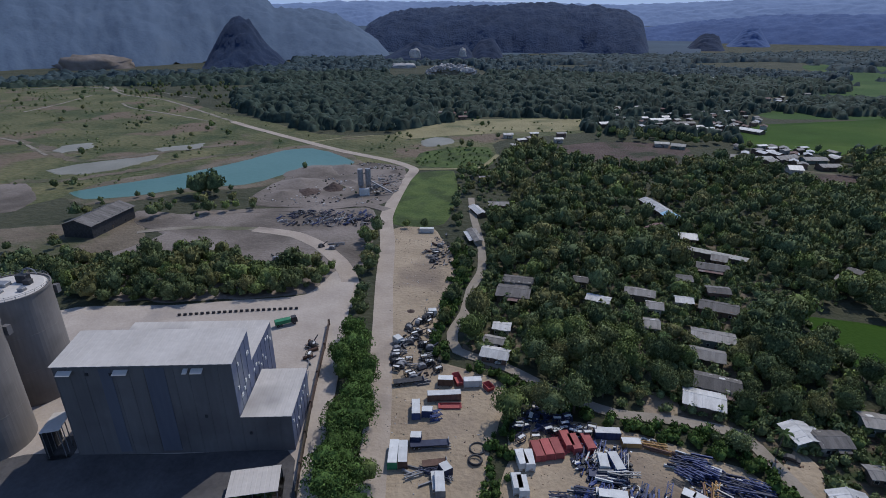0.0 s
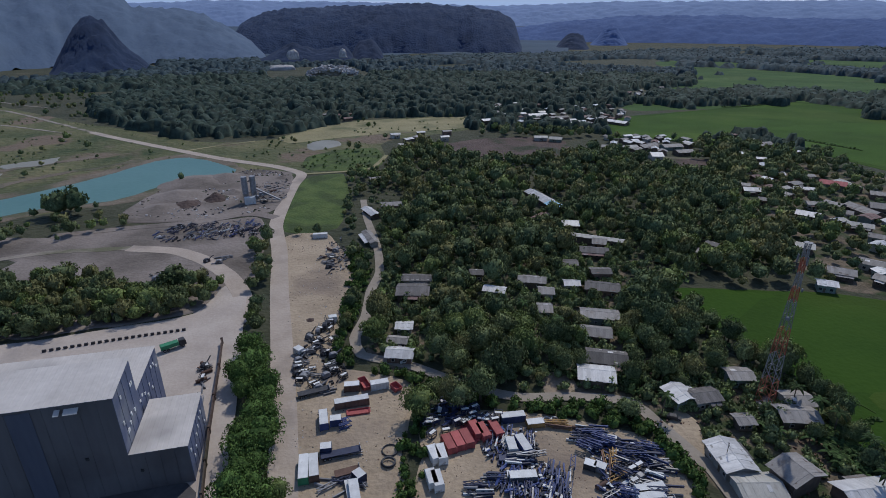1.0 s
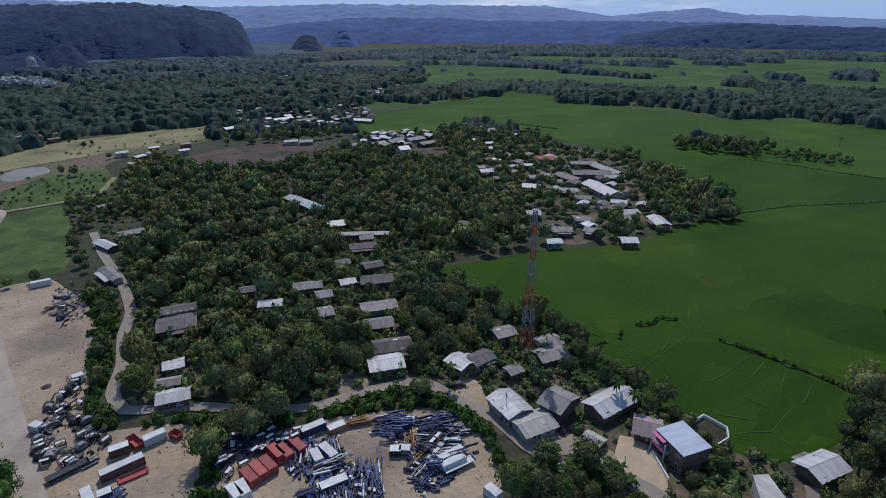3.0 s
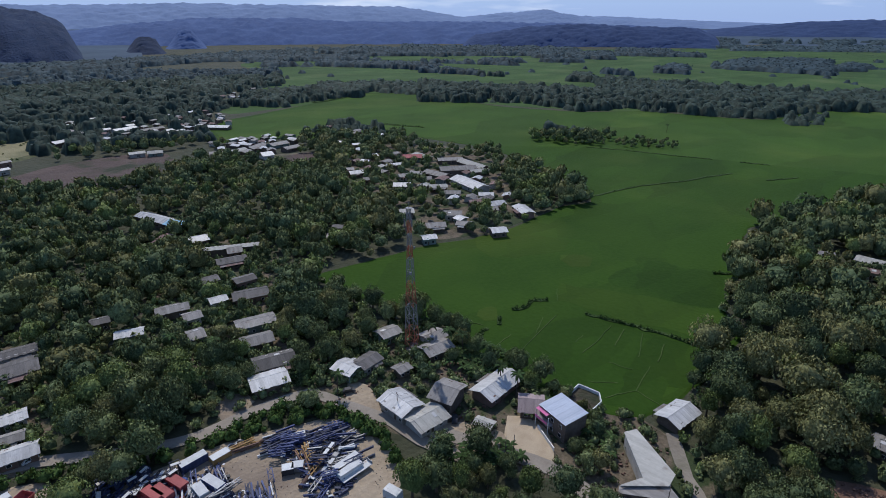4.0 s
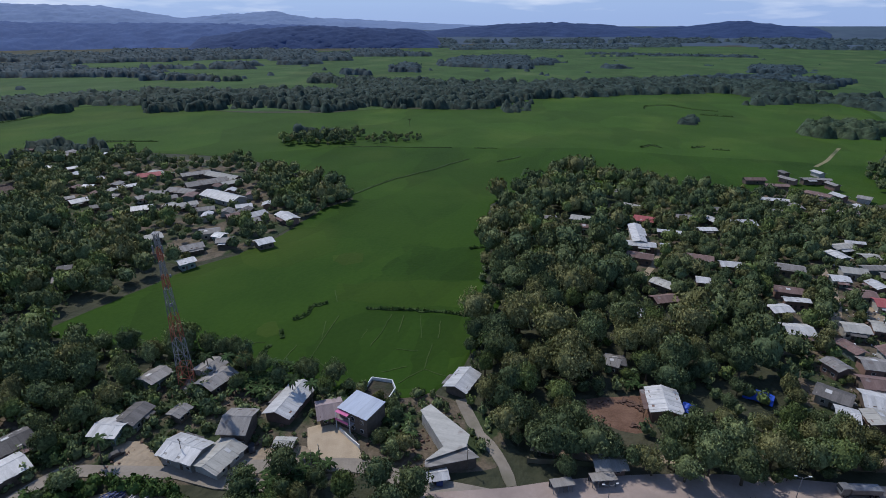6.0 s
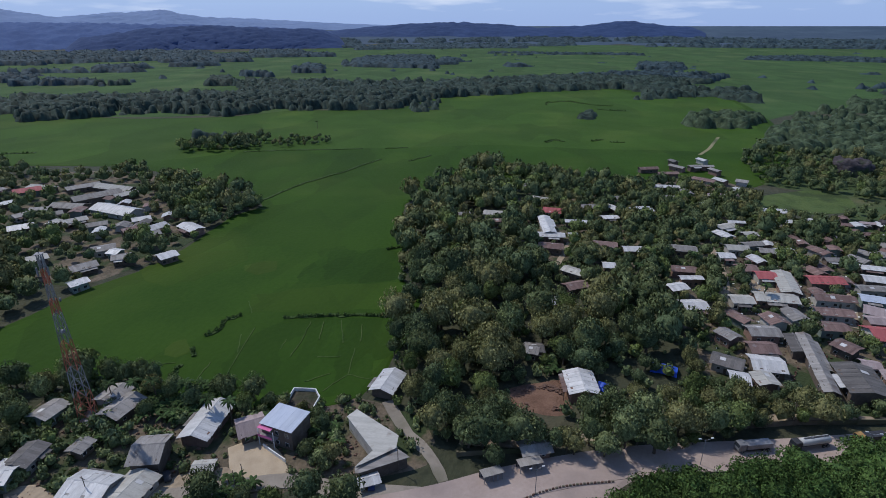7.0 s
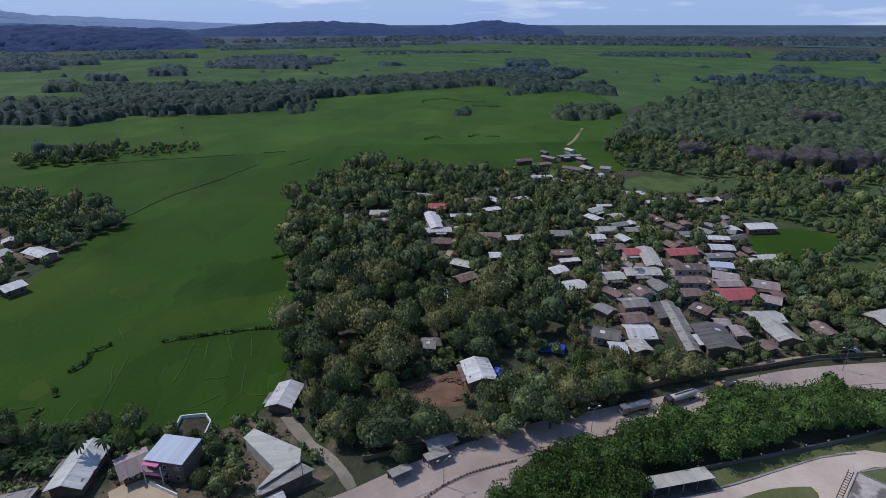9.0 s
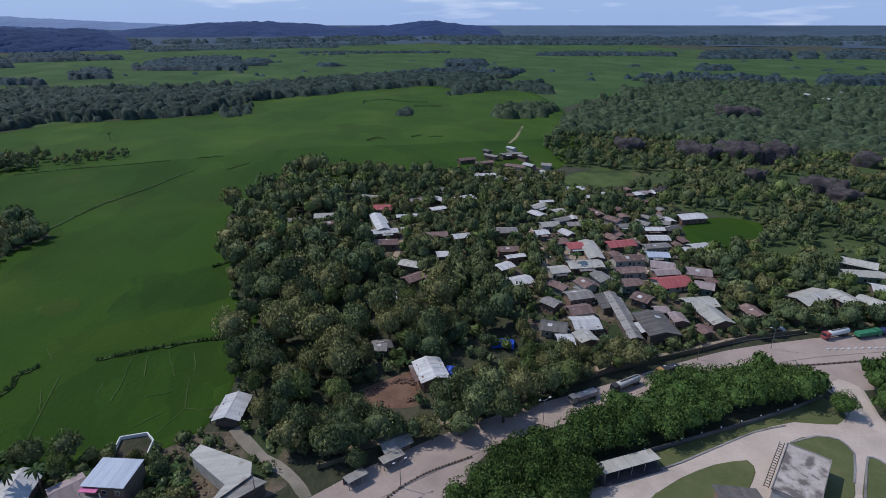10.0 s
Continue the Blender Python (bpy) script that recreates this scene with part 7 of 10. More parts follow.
car(103.9, 28.0, 10, M["bluesteel"], "small blue van by the kiosk")


# ---- street lamps and poles ----
def street_lamp(x, y, turn, h=8.5):
    s = thing("street_lamp", pose(x, y, 0.3, 0, 0, turn), "grey steel street lamp with two arms", "street lamp", "street lamps")
    bm = bmesh.new()
    tube(bm, (0, 0, -0.2), (0, 0, h), 0.11, 0.07, 8)
    part("pole", bm, M["steel"], s)
    for d in (-1, 1):
        bm = bmesh.new()
        tube(bm, (0, 0, h - 0.2), (d * 1.8, 0, h + 0.5), 0.06, 0.05, 6)
        part("arm", bm, M["steel"], s)
        bm = bmesh.new()
        box(bm, d * 1.7 - 0.35, -0.16, h + 0.42, d * 1.7 + 0.35, 0.16, h + 0.58)
        part("lamp_head", bm, M["boxwhite"], s)
    return s


street_lamp(119.2, -58.8, 100)
street_lamp(125.5, -104.3, 80)
street_lamp(137.4, -155.8, 70)
street_lamp(104.9, -13.7, 110)


def pole(x, y, turn, h=8.0):
    s = thing("utility_pole", pose(x, y, 0.2, 0, 0, turn), "slim weathered utility pole with a crossarm", "pole", "utility poles")
    bm = bmesh.new()
    tube(bm, (0, 0, -0.3), (0, 0, h), 0.13, 0.08, 8)
    part("pole", bm, M["bark"], s)
    bm = bmesh.new()
    box(bm, -0.9, -0.06, h - 0.7, 0.9, 0.06, h - 0.56)
    part("crossarm", bm, M["bark"], s)
    for d in (-0.75, 0, 0.75):
        bm = bmesh.new()
        tube(bm, (d, 0, h - 0.56), (d, 0, h - 0.36), 0.05, 0.04, 6)
        part("insulator", bm, M["boxwhite"], s)


for x, y, a in ((98.1, 61.4, 30), (92.9, 97.2, 70), (109.7, 22.0, 20), (2.9, 176.6, 80), (33.0, 139.0, 10), (100.3, 60.2, 40), (138.3, -91.2, 10), (137.7, -125.2, 10)):
    pole(x, y, a)


# ---- telecom mast ----
def mast(x, y):
    h, n = 54.0, 12
    m = thing("telecom_mast", pose(x, y, 0.2, 0, 0, 20), "red and white lattice telecom mast with antennas", "mast")
    half = lambda z: 2.0 - 1.45 * min(z / 44.0, 1.0)
    for i in range(n):
        z0, z1 = h * i / n, h * (i + 1) / n
        a, b = half(z0), half(z1)
        cs = [(1, 1), (-1, 1), (-1, -1), (1, -1)]
        red = i % 4 in (0, 1) if i < 8 else i % 2 == 0
        paint = M["rust_red"] if red else M["concrete"]
        for k in range(4):
            (ax, ay), (bx, by) = cs[k], cs[(k + 1) % 4]
            for name, p, q, w in (("leg", (ax * a, ay * a, z0), (ax * b, ay * b, z1), 0.18), ("brace", (ax * a, ay * a, z0), (bx * b, by * b, z1), 0.09), ("brace", (bx * a, by * a, z0), (ax * b, ay * b, z1), 0.09), ("crossbar", (ax * b, ay * b, z1), (bx * b, by * b, z1), 0.09)):
                bm = bmesh.new()
                beam(bm, p, q, w)
                part(name, bm, paint, m)
    for k in range(3):
        a = k * 2.094
        bm = bmesh.new()
        box(bm, 1.5 * math.cos(a) - 0.2, 1.5 * math.sin(a) - 0.2, h - 6, 1.5 * math.cos(a) + 0.2, 1.5 * math.sin(a) + 0.2, h - 3.6)
        part("antenna", bm, M["steel"], m)
        bm = bmesh.new()
        beam(bm, (0.5 * math.cos(a), 0.5 * math.sin(a), h - 4.8), (1.5 * math.cos(a), 1.5 * math.sin(a), h - 4.8), 0.1)
        part("bracket", bm, M["steel"], m)
    for z, a in ((31, 3.6), (36, 0.4), (40, 5.0)):
        bm = bmesh.new()
        c = Vector((1.4 * math.cos(a), 1.4 * math.sin(a), z))
        tube(bm, c * 1.0, c + Vector((0.4 * math.cos(a), 0.4 * math.sin(a), 0)), 0.65, 0.5, 14)
        part("dish", bm, M["steel"], m, "white drum antenna")
    bm = bmesh.new()
    box(bm, -1.0, -1.0, h, 1.0, 1.0, h + 0.12)
    part("platform", bm, M["steel"], m)
    bm = bmesh.new()
    tube(bm, (0, 0, h), (0, 0, h + 3), 0.05, 0.02, 6)
    part("lightning_rod", bm, M["steel"], m)
    bm = bmesh.new()
    box(bm, -4, -4, -0.3, 4, 4, 0.15)
    part("base_slab", bm, M["concrete"], m)
    return m


mast(121.8, 118.5)
HOUSES.append((121.8, 118.5, 3.5))


# ---- two-storey blue-roofed house ----
def tall_house():
    a, b = Vector((116.7, 62.9)), Vector((113.4, 52.3))
    c = Vector((125.3, 59.0))
    u = (b - a).normalized()
    h = thing("house", Matrix.LocRotScale((a.x, a.y, 0.2), Euler((0, 0, math.atan2(u.y, u.x))), None), "two-storey house with a pale blue sheet roof and pink balcony", "house", "village houses")
    W, D = (b - a).length, (c - a).length
    HOUSES.append(((a.x + b.x) / 2 + (c.x - a.x) / 2, (a.y + b.y) / 2 + (c.y - a.y) / 2, 8.0))
    bm = bmesh.new()
    box(bm, 0.4, 0.8, -0.2, W - 0.3, D - 0.3, 6.3)
    part("wall", bm, WALLS[1], h, "shaded grey-violet rendered wall")
    bm = bmesh.new()
    cols = []
    n = round(W / 1.1)
    for i in range(n):
        for k in (0.03, 0.97):
            cols.append((W * (i + k) / n, (D, 7.1 + 0.03 * (i % 2)), (0.4, 6.6 + 0.03 * (i % 2))))
    sheeted(bm, cols)
    part("roof", bm, ROOFS["b"][1], h)
    bm = bmesh.new()
    box(bm, 0.3, -0.9, 3.0, W * 0.55, 0.85, 3.2)
    part("balcony_floor", bm, M["concrete"], h)
    bm = bmesh.new()
    box(bm, 0.3, -0.95, 3.2, W * 0.46, -0.8, 3.95)
    part("balcony_front", bm, M["pink"], h, "bright pink balcony front")
    bm = bmesh.new()
    box(bm, 0.2, -0.75, 5.9, W * 0.42, 0.6, 6.02)
    part("balcony_roof", bm, M["pink"], h, "bright pink balcony awning")
    for x in (0.4, W * 0.5):
        bm = bmesh.new()
        box(bm, x, -0.9, 0, x + 0.2, -0.7, 5.9)
        part("column", bm, M["boxwhite"], h)
    for z in (0.9, 4.0):
        for x in (W * 0.2, W * 0.45, W * 0.75):
            bm = bmesh.new()
            box(bm, x, 0.72, z, x + 1.2, 0.85, z + 1.3)
            win = part("window", bm, M["boxwhite"], h)
            bm = bmesh.new()
            box(bm, x + 0.1, 0.68, z + 0.1, x + 1.1, 0.8, z + 1.2)
            part("pane", bm, M["glass"], win)
    bm = bmesh.new()
    box(bm, W * 0.08, 0.7, 0, W * 0.08 + 0.9, 0.86, 2.1)
    part("door", bm, M["bark"], h)
    return h


tall_house()
wall_line([(115.1, 61.4), (112.5, 57.4), (109.8, 53.0)], 1.2, 0.25, M["whiteline"], "low white wall round a forecourt")


# ---- tarpaulins ----
def tarpaulin(x, y, w, d, z, turn, seed):
    bm = bmesh.new()
    bmesh.ops.create_grid(bm, x_segments=14, y_segments=10, size=0.5)
    for v in bm.verts:
        q = noise.fractal(Vector((v.co.x * 4 + seed, v.co.y * 4, 0)), 0.8, 2, 4)
        v.co = Vector((v.co.x * w, v.co.y * d, z * (1 - 2.2 * abs(v.co.y)) + 0.5 + 0.35 * q - 1.2 * v.co.x ** 2))
    bmesh.ops.solidify(bm, geom=bm.faces[:], thickness=0.05)
    t = mesh_ob("tarpaulin", bm, M["tarp"])
    t.matrix_world = pose(x, y, 0.2, 0, 0, turn)
    HOUSES.append((x, y, max(w, d) * 0.5))
    return tagged(t, "bright blue tarpaulin draped over a low shelter", "tarpaulin", "tarpaulins")


tarpaulin(163.5, -61.5, 8.5, 6.5, 1.7, 70, 1)
HOUSES.append((155.3, -58.4, 6.5))
tarpaulin(151.2, -39.0, 4, 5, 1.6, 60, 2)
tarpaulin(200.8, -212.2, 9, 8, 2.2, 40, 3)


# ---- stored containers, skips and scrap ----
def container(x, y, length, turn, paint, label, h=2.6, w=2.44, z=0.28):
    c = thing("container", pose(x, y, z, 0, 0, turn), label, "container", "stored containers")
    L = max(length, 3.0)
    bm = bmesh.new()
    n = int(L / 0.5)
    # corrugated sides as one closed skin
    out = []
    for s in (1, -1):
        for i in range(n + 1):
            xx = (-L / 2 + L * i / n) * s
            out.append((xx, -s * (w / 2 - 0.06 * (i % 2))))
    prism(bm, out, 0.15, h - 0.08, "z")
    part("body", bm, paint, c)
    bm = bmesh.new()
    box(bm, -L / 2 - 0.02, -w / 2 - 0.02, h - 0.08, L / 2 + 0.02, w / 2 + 0.02, h)
    part("top", bm, M["boxwhite"] if paint is not M["red"] else paint, c, "sun-bleached dusty top")
    for sx in (-1, 1):
        for sy in (-1, 1):
            bm = bmesh.new()
            box(bm, sx * L / 2 - 0.1, sy * w / 2 - 0.1, 0, sx * L / 2 + 0.1, sy * w / 2 + 0.1, h - 0.085)
            part("corner_post", bm, paint, c)
    for sy in (-0.5, 0.5):
        bm = bmesh.new()
        box(bm, -L / 2 - 0.08, sy * w / 2 - w * 0.22, 0.25, -L / 2 - 0.02, sy * w / 2 + w * 0.22, h - 0.2)
        part("door", bm, paint, c)
    return c


def skip(x, y, length, turn, paint, label, h=1.6, w=2.4):
    c = thing("skip", pose(x, y, 0.28, 0, 0, turn), label, "skip", "red skips")
    L = max(length, 3.5)
    bm = bmesh.new()
    prism(bm, [(-L / 2 + 0.6, 0), (L / 2 - 0.6, 0), (L / 2, h), (L / 2 - 0.12, h), (L / 2 - 0.7, 0.12), (-L / 2 + 0.7, 0.12), (-L / 2 + 0.12, h), (-L / 2, h)], -w / 2, w / 2, "y")
    part("tub", bm, paint, c)
    for s in (-1, 1):
        bm = bmesh.new()
        prism(bm, [(-L / 2 + 0.6, 0.02), (L / 2 - 0.6, 0.02), (L / 2 - 0.05, h), (-L / 2 + 0.05, h)], s * w / 2 - 0.05, s * w / 2 + 0.05, "y")
        part("side", bm, paint, c)
    return c


container(-4.7, 139.2, 10.4, 6, M["rust"], "long rust-brown shipping container in the gravel lot")
container(-4.5, 146.9, 4.8, -2, M["rust"], "short rust-brown shipping container")
container(4.3, 146.5, 5.7, 6, M["boxwhite"], "short white shipping container")
container(-13.0, 132.4, 6.6, -85, M["bluesteel"], "short blue shipping container, dusty top")
container(-9.5, 131.3, 3.1, -0, M["bluesteel"], "short blue shipping container, dusty top")
container(-12.0, 120.2, 2.7, -0, M["darkblue"], "short dark blue shipping container")
container(-17.6, 113.7, 8.6, -88, M["greenbox"], "green box container with a dusty top")
container(-15.0, 113.8, 8.1, -86, M["rust"], "rusty container with a pale top")
container(-4.6, 103.7, 6.6, -85, M["steel"], "long narrow pale container")
container(-3.3, 108.8, 2.6, -57, M["darkblue"], "short dark blue shipping container")
container(-19.4, 285.2, 7.6, -2, M["boxwhite"], "white site-office container on the gravel lot")
container(-22.8, 171.0, 3.3, -50, M["boxwhite"], "small white site-office container")
container(-11.2, 192.0, 3.1, 8, M["boxwhite"], "small white site-office container")
container(16.9, 113.0, 5.4, -79, M["boxwhite"], "long white container with a dusty top")
container(18.9, 112.9, 5.6, -87, M["boxwhite"], "narrow white container beside the hedge")
container(15.0, 104.7, 5.0, -85, M["boxwhite"], "narrow white container beside the hedge")
container(16.4, 103.9, 5.3, -86, M["boxwhite"], "narrow white container beside the hedge")
container(41.9, 112.4, 6.4, -81, M["bluesteel"], "long pale-topped blue container in the scrap yard")
container(38.5, 112.5, 4.8, -93, M["boxwhite"], "white container in the scrap yard")
container(42.3, 123.9, 7.1, -1, M["darkblue"], "long white-topped dark container")
container(48.2, 120.8, 5.0, -1, M["ochre"], "ochre-brown steel box at the yard's edge", 1.8)
container(66.6, 110.8, 4.0, -29, M["ochre"], "ochre-brown steel box at the yard's edge", 1.8)
container(38.3, 101.2, 7.0, -6, M["steel"], "long grey container among scrap")
container(57.3, 102.6, 1.9, -34, M["darkmetal"], "small dark steel crate", 2.0)
container(59.6, 101.4, 1.5, -41, M["steel"], "small grey steel crate", 2.0)
container(68.5, 91.8, 7.6, -1, M["boxwhite"], "long white-topped container among blue steel")
container(67.4, 89.7, 7.0, -4, M["boxwhite"], "long white-topped container among blue steel")
container(69.5, 75.6, 4.2, -83, M["boxwhite"], "long white-topped container by the hedge")
skip(-0.5, 148.4, 6.1, -71, M["red"], "red open steel skip on gravel")
skip(9.5, 144.9, 3.8, -60, M["red"], "red open steel skip on gravel")
skip(-2.8, 135.5, 7.2, 3, M["red"], "flat red steel tray lying on gravel", 0.6)
for x, y in ((21.6, 116.5), (24.3, 117.2), (27.0, 117.7), (30.3, 120.8), (32.3, 119.6), (36.1, 119.9)):
    container(x, y, 6.0, 100, M["red"], "large red steel bin in the scrap yard", 2.3)


def ring(x, y, r, z, material, label):
    bm = bmesh.new()
    n, k = 32, 6
    vs = [[bm.verts.new(((r + 0.22 * math.cos(6.2832 * j / k)) * math.cos(6.2832 * i / n), (r + 0.22 * math.cos(6.2832 * j / k)) * math.sin(6.2832 * i / n), 0.25 + 0.22 * math.sin(6.2832 * j / k))) for j in range(k)] for i in range(n)]
    for i in range(n):
        for j in range(k):
            bm.faces.new((vs[i][j], vs[(i + 1) % n][j], vs[(i + 1) % n][(j + 1) % k], vs[i][(j + 1) % k]))
    ob = mesh_ob("steel_ring", bm, material, smooth=True)
    ob.matrix_world = pose(x, y, z)
    return tagged(ob, label, "ring", "steel rings")


ring(5.4, 117.9, 2.2, 0.28, M["darkmetal"], "large dark steel ring lying on gravel")
ring(4.6, 113.5, 1.9, 0.28, M["darkmetal"], "large dark steel ring lying on gravel")
ring(4.6, 113.1, 1.7, 0.75, M["darkmetal"], "dark steel ring stacked on another")
ring(52.5, 122.6, 1.0, 0.28, M["boxwhite"], "small white-painted steel ring on gravel")
ring(54.8, 122.2, 1.0, 0.28, M["boxwhite"], "small white-painted steel ring on gravel")


# a few kinds of stored steel, built once and copied
def make_truss(material, length, w, h, label, name="steel_truss"):
    t = thing(name, pose(0, 0, -400), label, "steel frame", "stored steel")
    for y in (-w / 2, w / 2):
        for z in (0.12, h):
            bm = bmesh.new()
            box(bm, -length / 2, y - 0.11, z - 0.11, length / 2, y + 0.11, z + 0.11)
            part("chord", bm, material, t)
    n = max(3, int(length / 1.6))
    for y in (-w / 2, w / 2):
        bm = bmesh.new()
        for i in range(n):
            x0, x1 = -length / 2 + length * i / n, -length / 2 + length * (i + 1) / n
            za, zb = (0.12, h) if i % 2 else (h, 0.12)
            beam(bm, (x0, y, za), (x1, y, zb), 0.12)
        part("lacing", bm, material, t)
    bm = bmesh.new()
    for i in range(n):
        x0, x1 = -length / 2 + length * i / n, -length / 2 + length * (i + 1) / n
        beam(bm, (x0, w / 2 * (-1) ** i, h), (x1, -w / 2 * (-1) ** i, h), 0.14)
    part("top_lacing", bm, material, t)
    return t


def make_girder(material, length, label):
    g = thing("steel_girder", pose(0, 0, -400), label, "girder", "stored steel")
    for z0, z1, w in ((0, 0.1, 0.4), (0.1, 0.5, 0.1), (0.5, 0.6, 0.4)):
        bm = bmesh.new()
        box(bm, -length / 2, -w / 2, z0, length / 2, w / 2, z1)
        part("flange" if w > 0.2 else "web", bm, material, g)
    return g


def make_pipe(material, length, r, label):
    p = thing("steel_pipe", pose(0, 0, -400), label, "pipe", "stored steel")
    bm = bmesh.new()
    tube(bm, (-length / 2, 0, r), (length / 2, 0, r), r, r, 12, False)
    tube(bm, (length / 2, 0, r), (-length / 2, 0, r), r * 0.86, r * 0.86, 12, False)
    part("pipe_wall", bm, material, p)
    for s in (-1, 1):
        bm = bmesh.new()
        tube(bm, (s * (length / 2 - 0.15), 0, r), (s * length / 2, 0, r), r * 1.15, r * 1.15, 12)
        part("flange", bm, material, p)
    return p


def make_crate(material, label):
    c = thing("steel_crate", pose(0, 0, -400), label, "crate", "stored steel")
    w, d, h = 2.4, 1.8, 1.9
    for x in (-w / 2, w / 2):
        for y in (-d / 2, d / 2):
            bm = bmesh.new()
            box(bm, x - 0.08, y - 0.08, 0, x + 0.08, y + 0.08, h)
            part("post", bm, material, c)
    for z in (0.1, 0.95, h):
        bm = bmesh.new()
        for y in (-d / 2, d / 2):
            beam(bm, (-w / 2, y, z), (w / 2, y, z), 0.13)
        for x in (-w / 2, w / 2):
            beam(bm, (x, -d / 2, z), (x, d / 2, z), 0.13)
        part("frame_ring", bm, material, c)
    bm = bmesh.new()
    box(bm, -w / 2 + 0.1, -d / 2 + 0.1, h - 0.1, w / 2 - 0.1, d * 0.1, h - 0.02)
    part("lid", bm, M["boxwhite"], c)
    return c


def make_machine(material, label, seed):
    rng = random.Random(seed)
    m = thing("machine", pose(0, 0, -400), label, "machine", "stored machinery")
    bm = bmesh.new()
    prism(bm, [(-1.5, 0.2), (1.5, 0.2), (1.5, 1.2), (0.6, 1.9), (-0.8, 1.9), (-1.5, 1.3)], -0.8, 0.8, "y")
    bmesh.ops.bevel(bm, geom=bm.edges[:], offset=0.08, segments=1, affect="EDGES")
    part("housing", bm, material, m)
    bm = bmesh.new()
    tube(bm, (-0.4, -0.9, 1.0), (-0.4, 0.95, 1.0), 0.62, 0.62, 14)
    part("drum", bm, M["steel"], m)
    bm = bmesh.new()
    beam(bm, (1.2, 0, 1.4), (3.0 + rng.random(), 0.2, 2.4), 0.3)
    part("boom", bm, material, m)
    bm = bmesh.new()
    box(bm, -1.7, -1.0, 0, 1.7, 1.0, 0.22)
    part("skid", bm, M["darkmetal"], m)
    return m


BLUE_KIT = [make_truss(M["bluesteel"], 6.5, 0.8, 0.7, "blue-painted lattice steel truss"), make_truss(M["bluesteel"], 4.5, 1.2, 1.0, "short blue-painted lattice frame"), make_girder(M["bluesteel"], 5.5, "blue-painted steel girder lying on others"), make_girder(M["darkblue"], 4.5, "dark blue steel girder in the scrap yard"), make_truss(M["darkblue"], 5.0, 1.2, 1.0, "dark blue lattice steel frame"), make_girder(M["boxwhite"], 4.5, "dust-whitened steel girder in the scrap yard")]
GREY_KIT = [make_truss(M["steel"], 5.0, 1.0, 0.9, "grey lattice steel truss"), make_girder(M["steel"], 4.0, "weathered grey steel girder"), make_pipe(M["steel"], 3.5, 0.4, "flanged grey steel pipe"), make_crate(M["darkmetal"], "dark steel stillage crate with a pale lid"), make_machine(M["steel"], "dusty grey machine part on a skid", 1), make_machine(M["darkmetal"], "dark greasy machine part on a skid", 2), make_pipe(M["rust"], 3.5, 0.6, "short rusty steel pipe piece")]
RUST_KIT = [make_girder(M["rust"], 8.0, "rusty brown steel girder"), make_truss(M["ochre"], 7.0, 1.0, 0.9, "ochre-painted lattice truss lying on gravel"), make_pipe(M["rust"], 5.0, 0.5, "rusty steel pipe lying on gravel")]
CRATES = [make_crate(M["darkmetal"], "dark steel stillage crate with a pale lid"), make_crate(M["darkblue"], "dark blue stillage crate with a pale lid")]


def stack(kit, points, count, heading, spread, seed, layers=2, tilt=4.0, base=0.28):
    """Stored pieces lying about and over one another inside an outline."""
    rng = random.Random(seed)
    pts = np.array(points, float)
    low, high = pts.min(0), pts.max(0)
    made, tries = 0, 0
    while made < count and tries < count * 20:
        tries += 1
        x, y = rng.uniform(low[0], high[0]), rng.uniform(low[1], high[1])
        if not inside(np.array([x]), np.array([y]), pts)[0]:
            continue
        lay = rng.randrange(layers)
        copy_thing(rng.choice(kit), pose(x, y, base + lay * 0.85, 0, rng.uniform(-tilt, tilt) * (lay > 0), heading + rng.uniform(-spread, spread)))
        made += 1


stack(BLUE_KIT, [(57.0, 115.5), (62.5, 117.5), (66.7, 114.4), (64.1, 108.1), (58.3, 107.7), (55.3, 110.6)], 24, -25, 18, 1, 3)
stack(BLUE_KIT, [(64.8, 111.0), (72.9, 110.2), (79.8, 105.5), (78.4, 102.7), (70.0, 104.5), (63.2, 106.9)], 24, -20, 8, 2, 2)
stack(BLUE_KIT + GREY_KIT[:2], [(65.7, 103.1), (75.5, 102.4), (79.0, 98.1), (74.1, 88.9), (61.6, 90.9)], 30, -28, 30, 21, 3)
stack(BLUE_KIT + GREY_KIT[:2], [(34.3, 119.2), (46.5, 118.2), (43.6, 108.4), (34.7, 109.5)], 18, 68, 14, 3, 2)
stack(BLUE_KIT[3:] + GREY_KIT[:2], [(35.8, 110.1), (45.2, 109.4), (44.2, 105.4), (35.3, 106.1)], 16, -8, 8, 22, 3)
stack(BLUE_KIT[3:] + GREY_KIT[:3], [(25.4, 104.2), (33.3, 104.4), (31.6, 95.9), (23.0, 97.3)], 20, -8, 10, 4)
stack(BLUE_KIT + GREY_KIT[:2], [(35.3, 103.3), (42.9, 102.9), (40.5, 94.4), (33.1, 95.6)], 20, 72, 8, 5)
stack(BLUE_KIT, [(46.3, 104.3), (53.0, 103.6), (49.3, 93.0), (43.0, 94.0)], 20, 66, 8, 23, 3)
stack(RUST_KIT, [(61.8, 104.6), (65.4, 104.4), (60.7, 95.4), (57.8, 95.9)], 7, 68, 8, 24)
stack(CRATES, [(16.2, 127.5), (19.8, 128.9), (26.0, 129.7), (32.3, 130.5), (31.8, 126.2), (24.6, 122.5), (18.6, 121.1), (16.0, 122.2)], 16, 20, 30, 6)
stack(BLUE_KIT[3:] + CRATES, [(31.1, 127.6), (39.2, 126.3), (38.4, 120.2), (31.1, 121.4)], 10, 10, 30, 7)
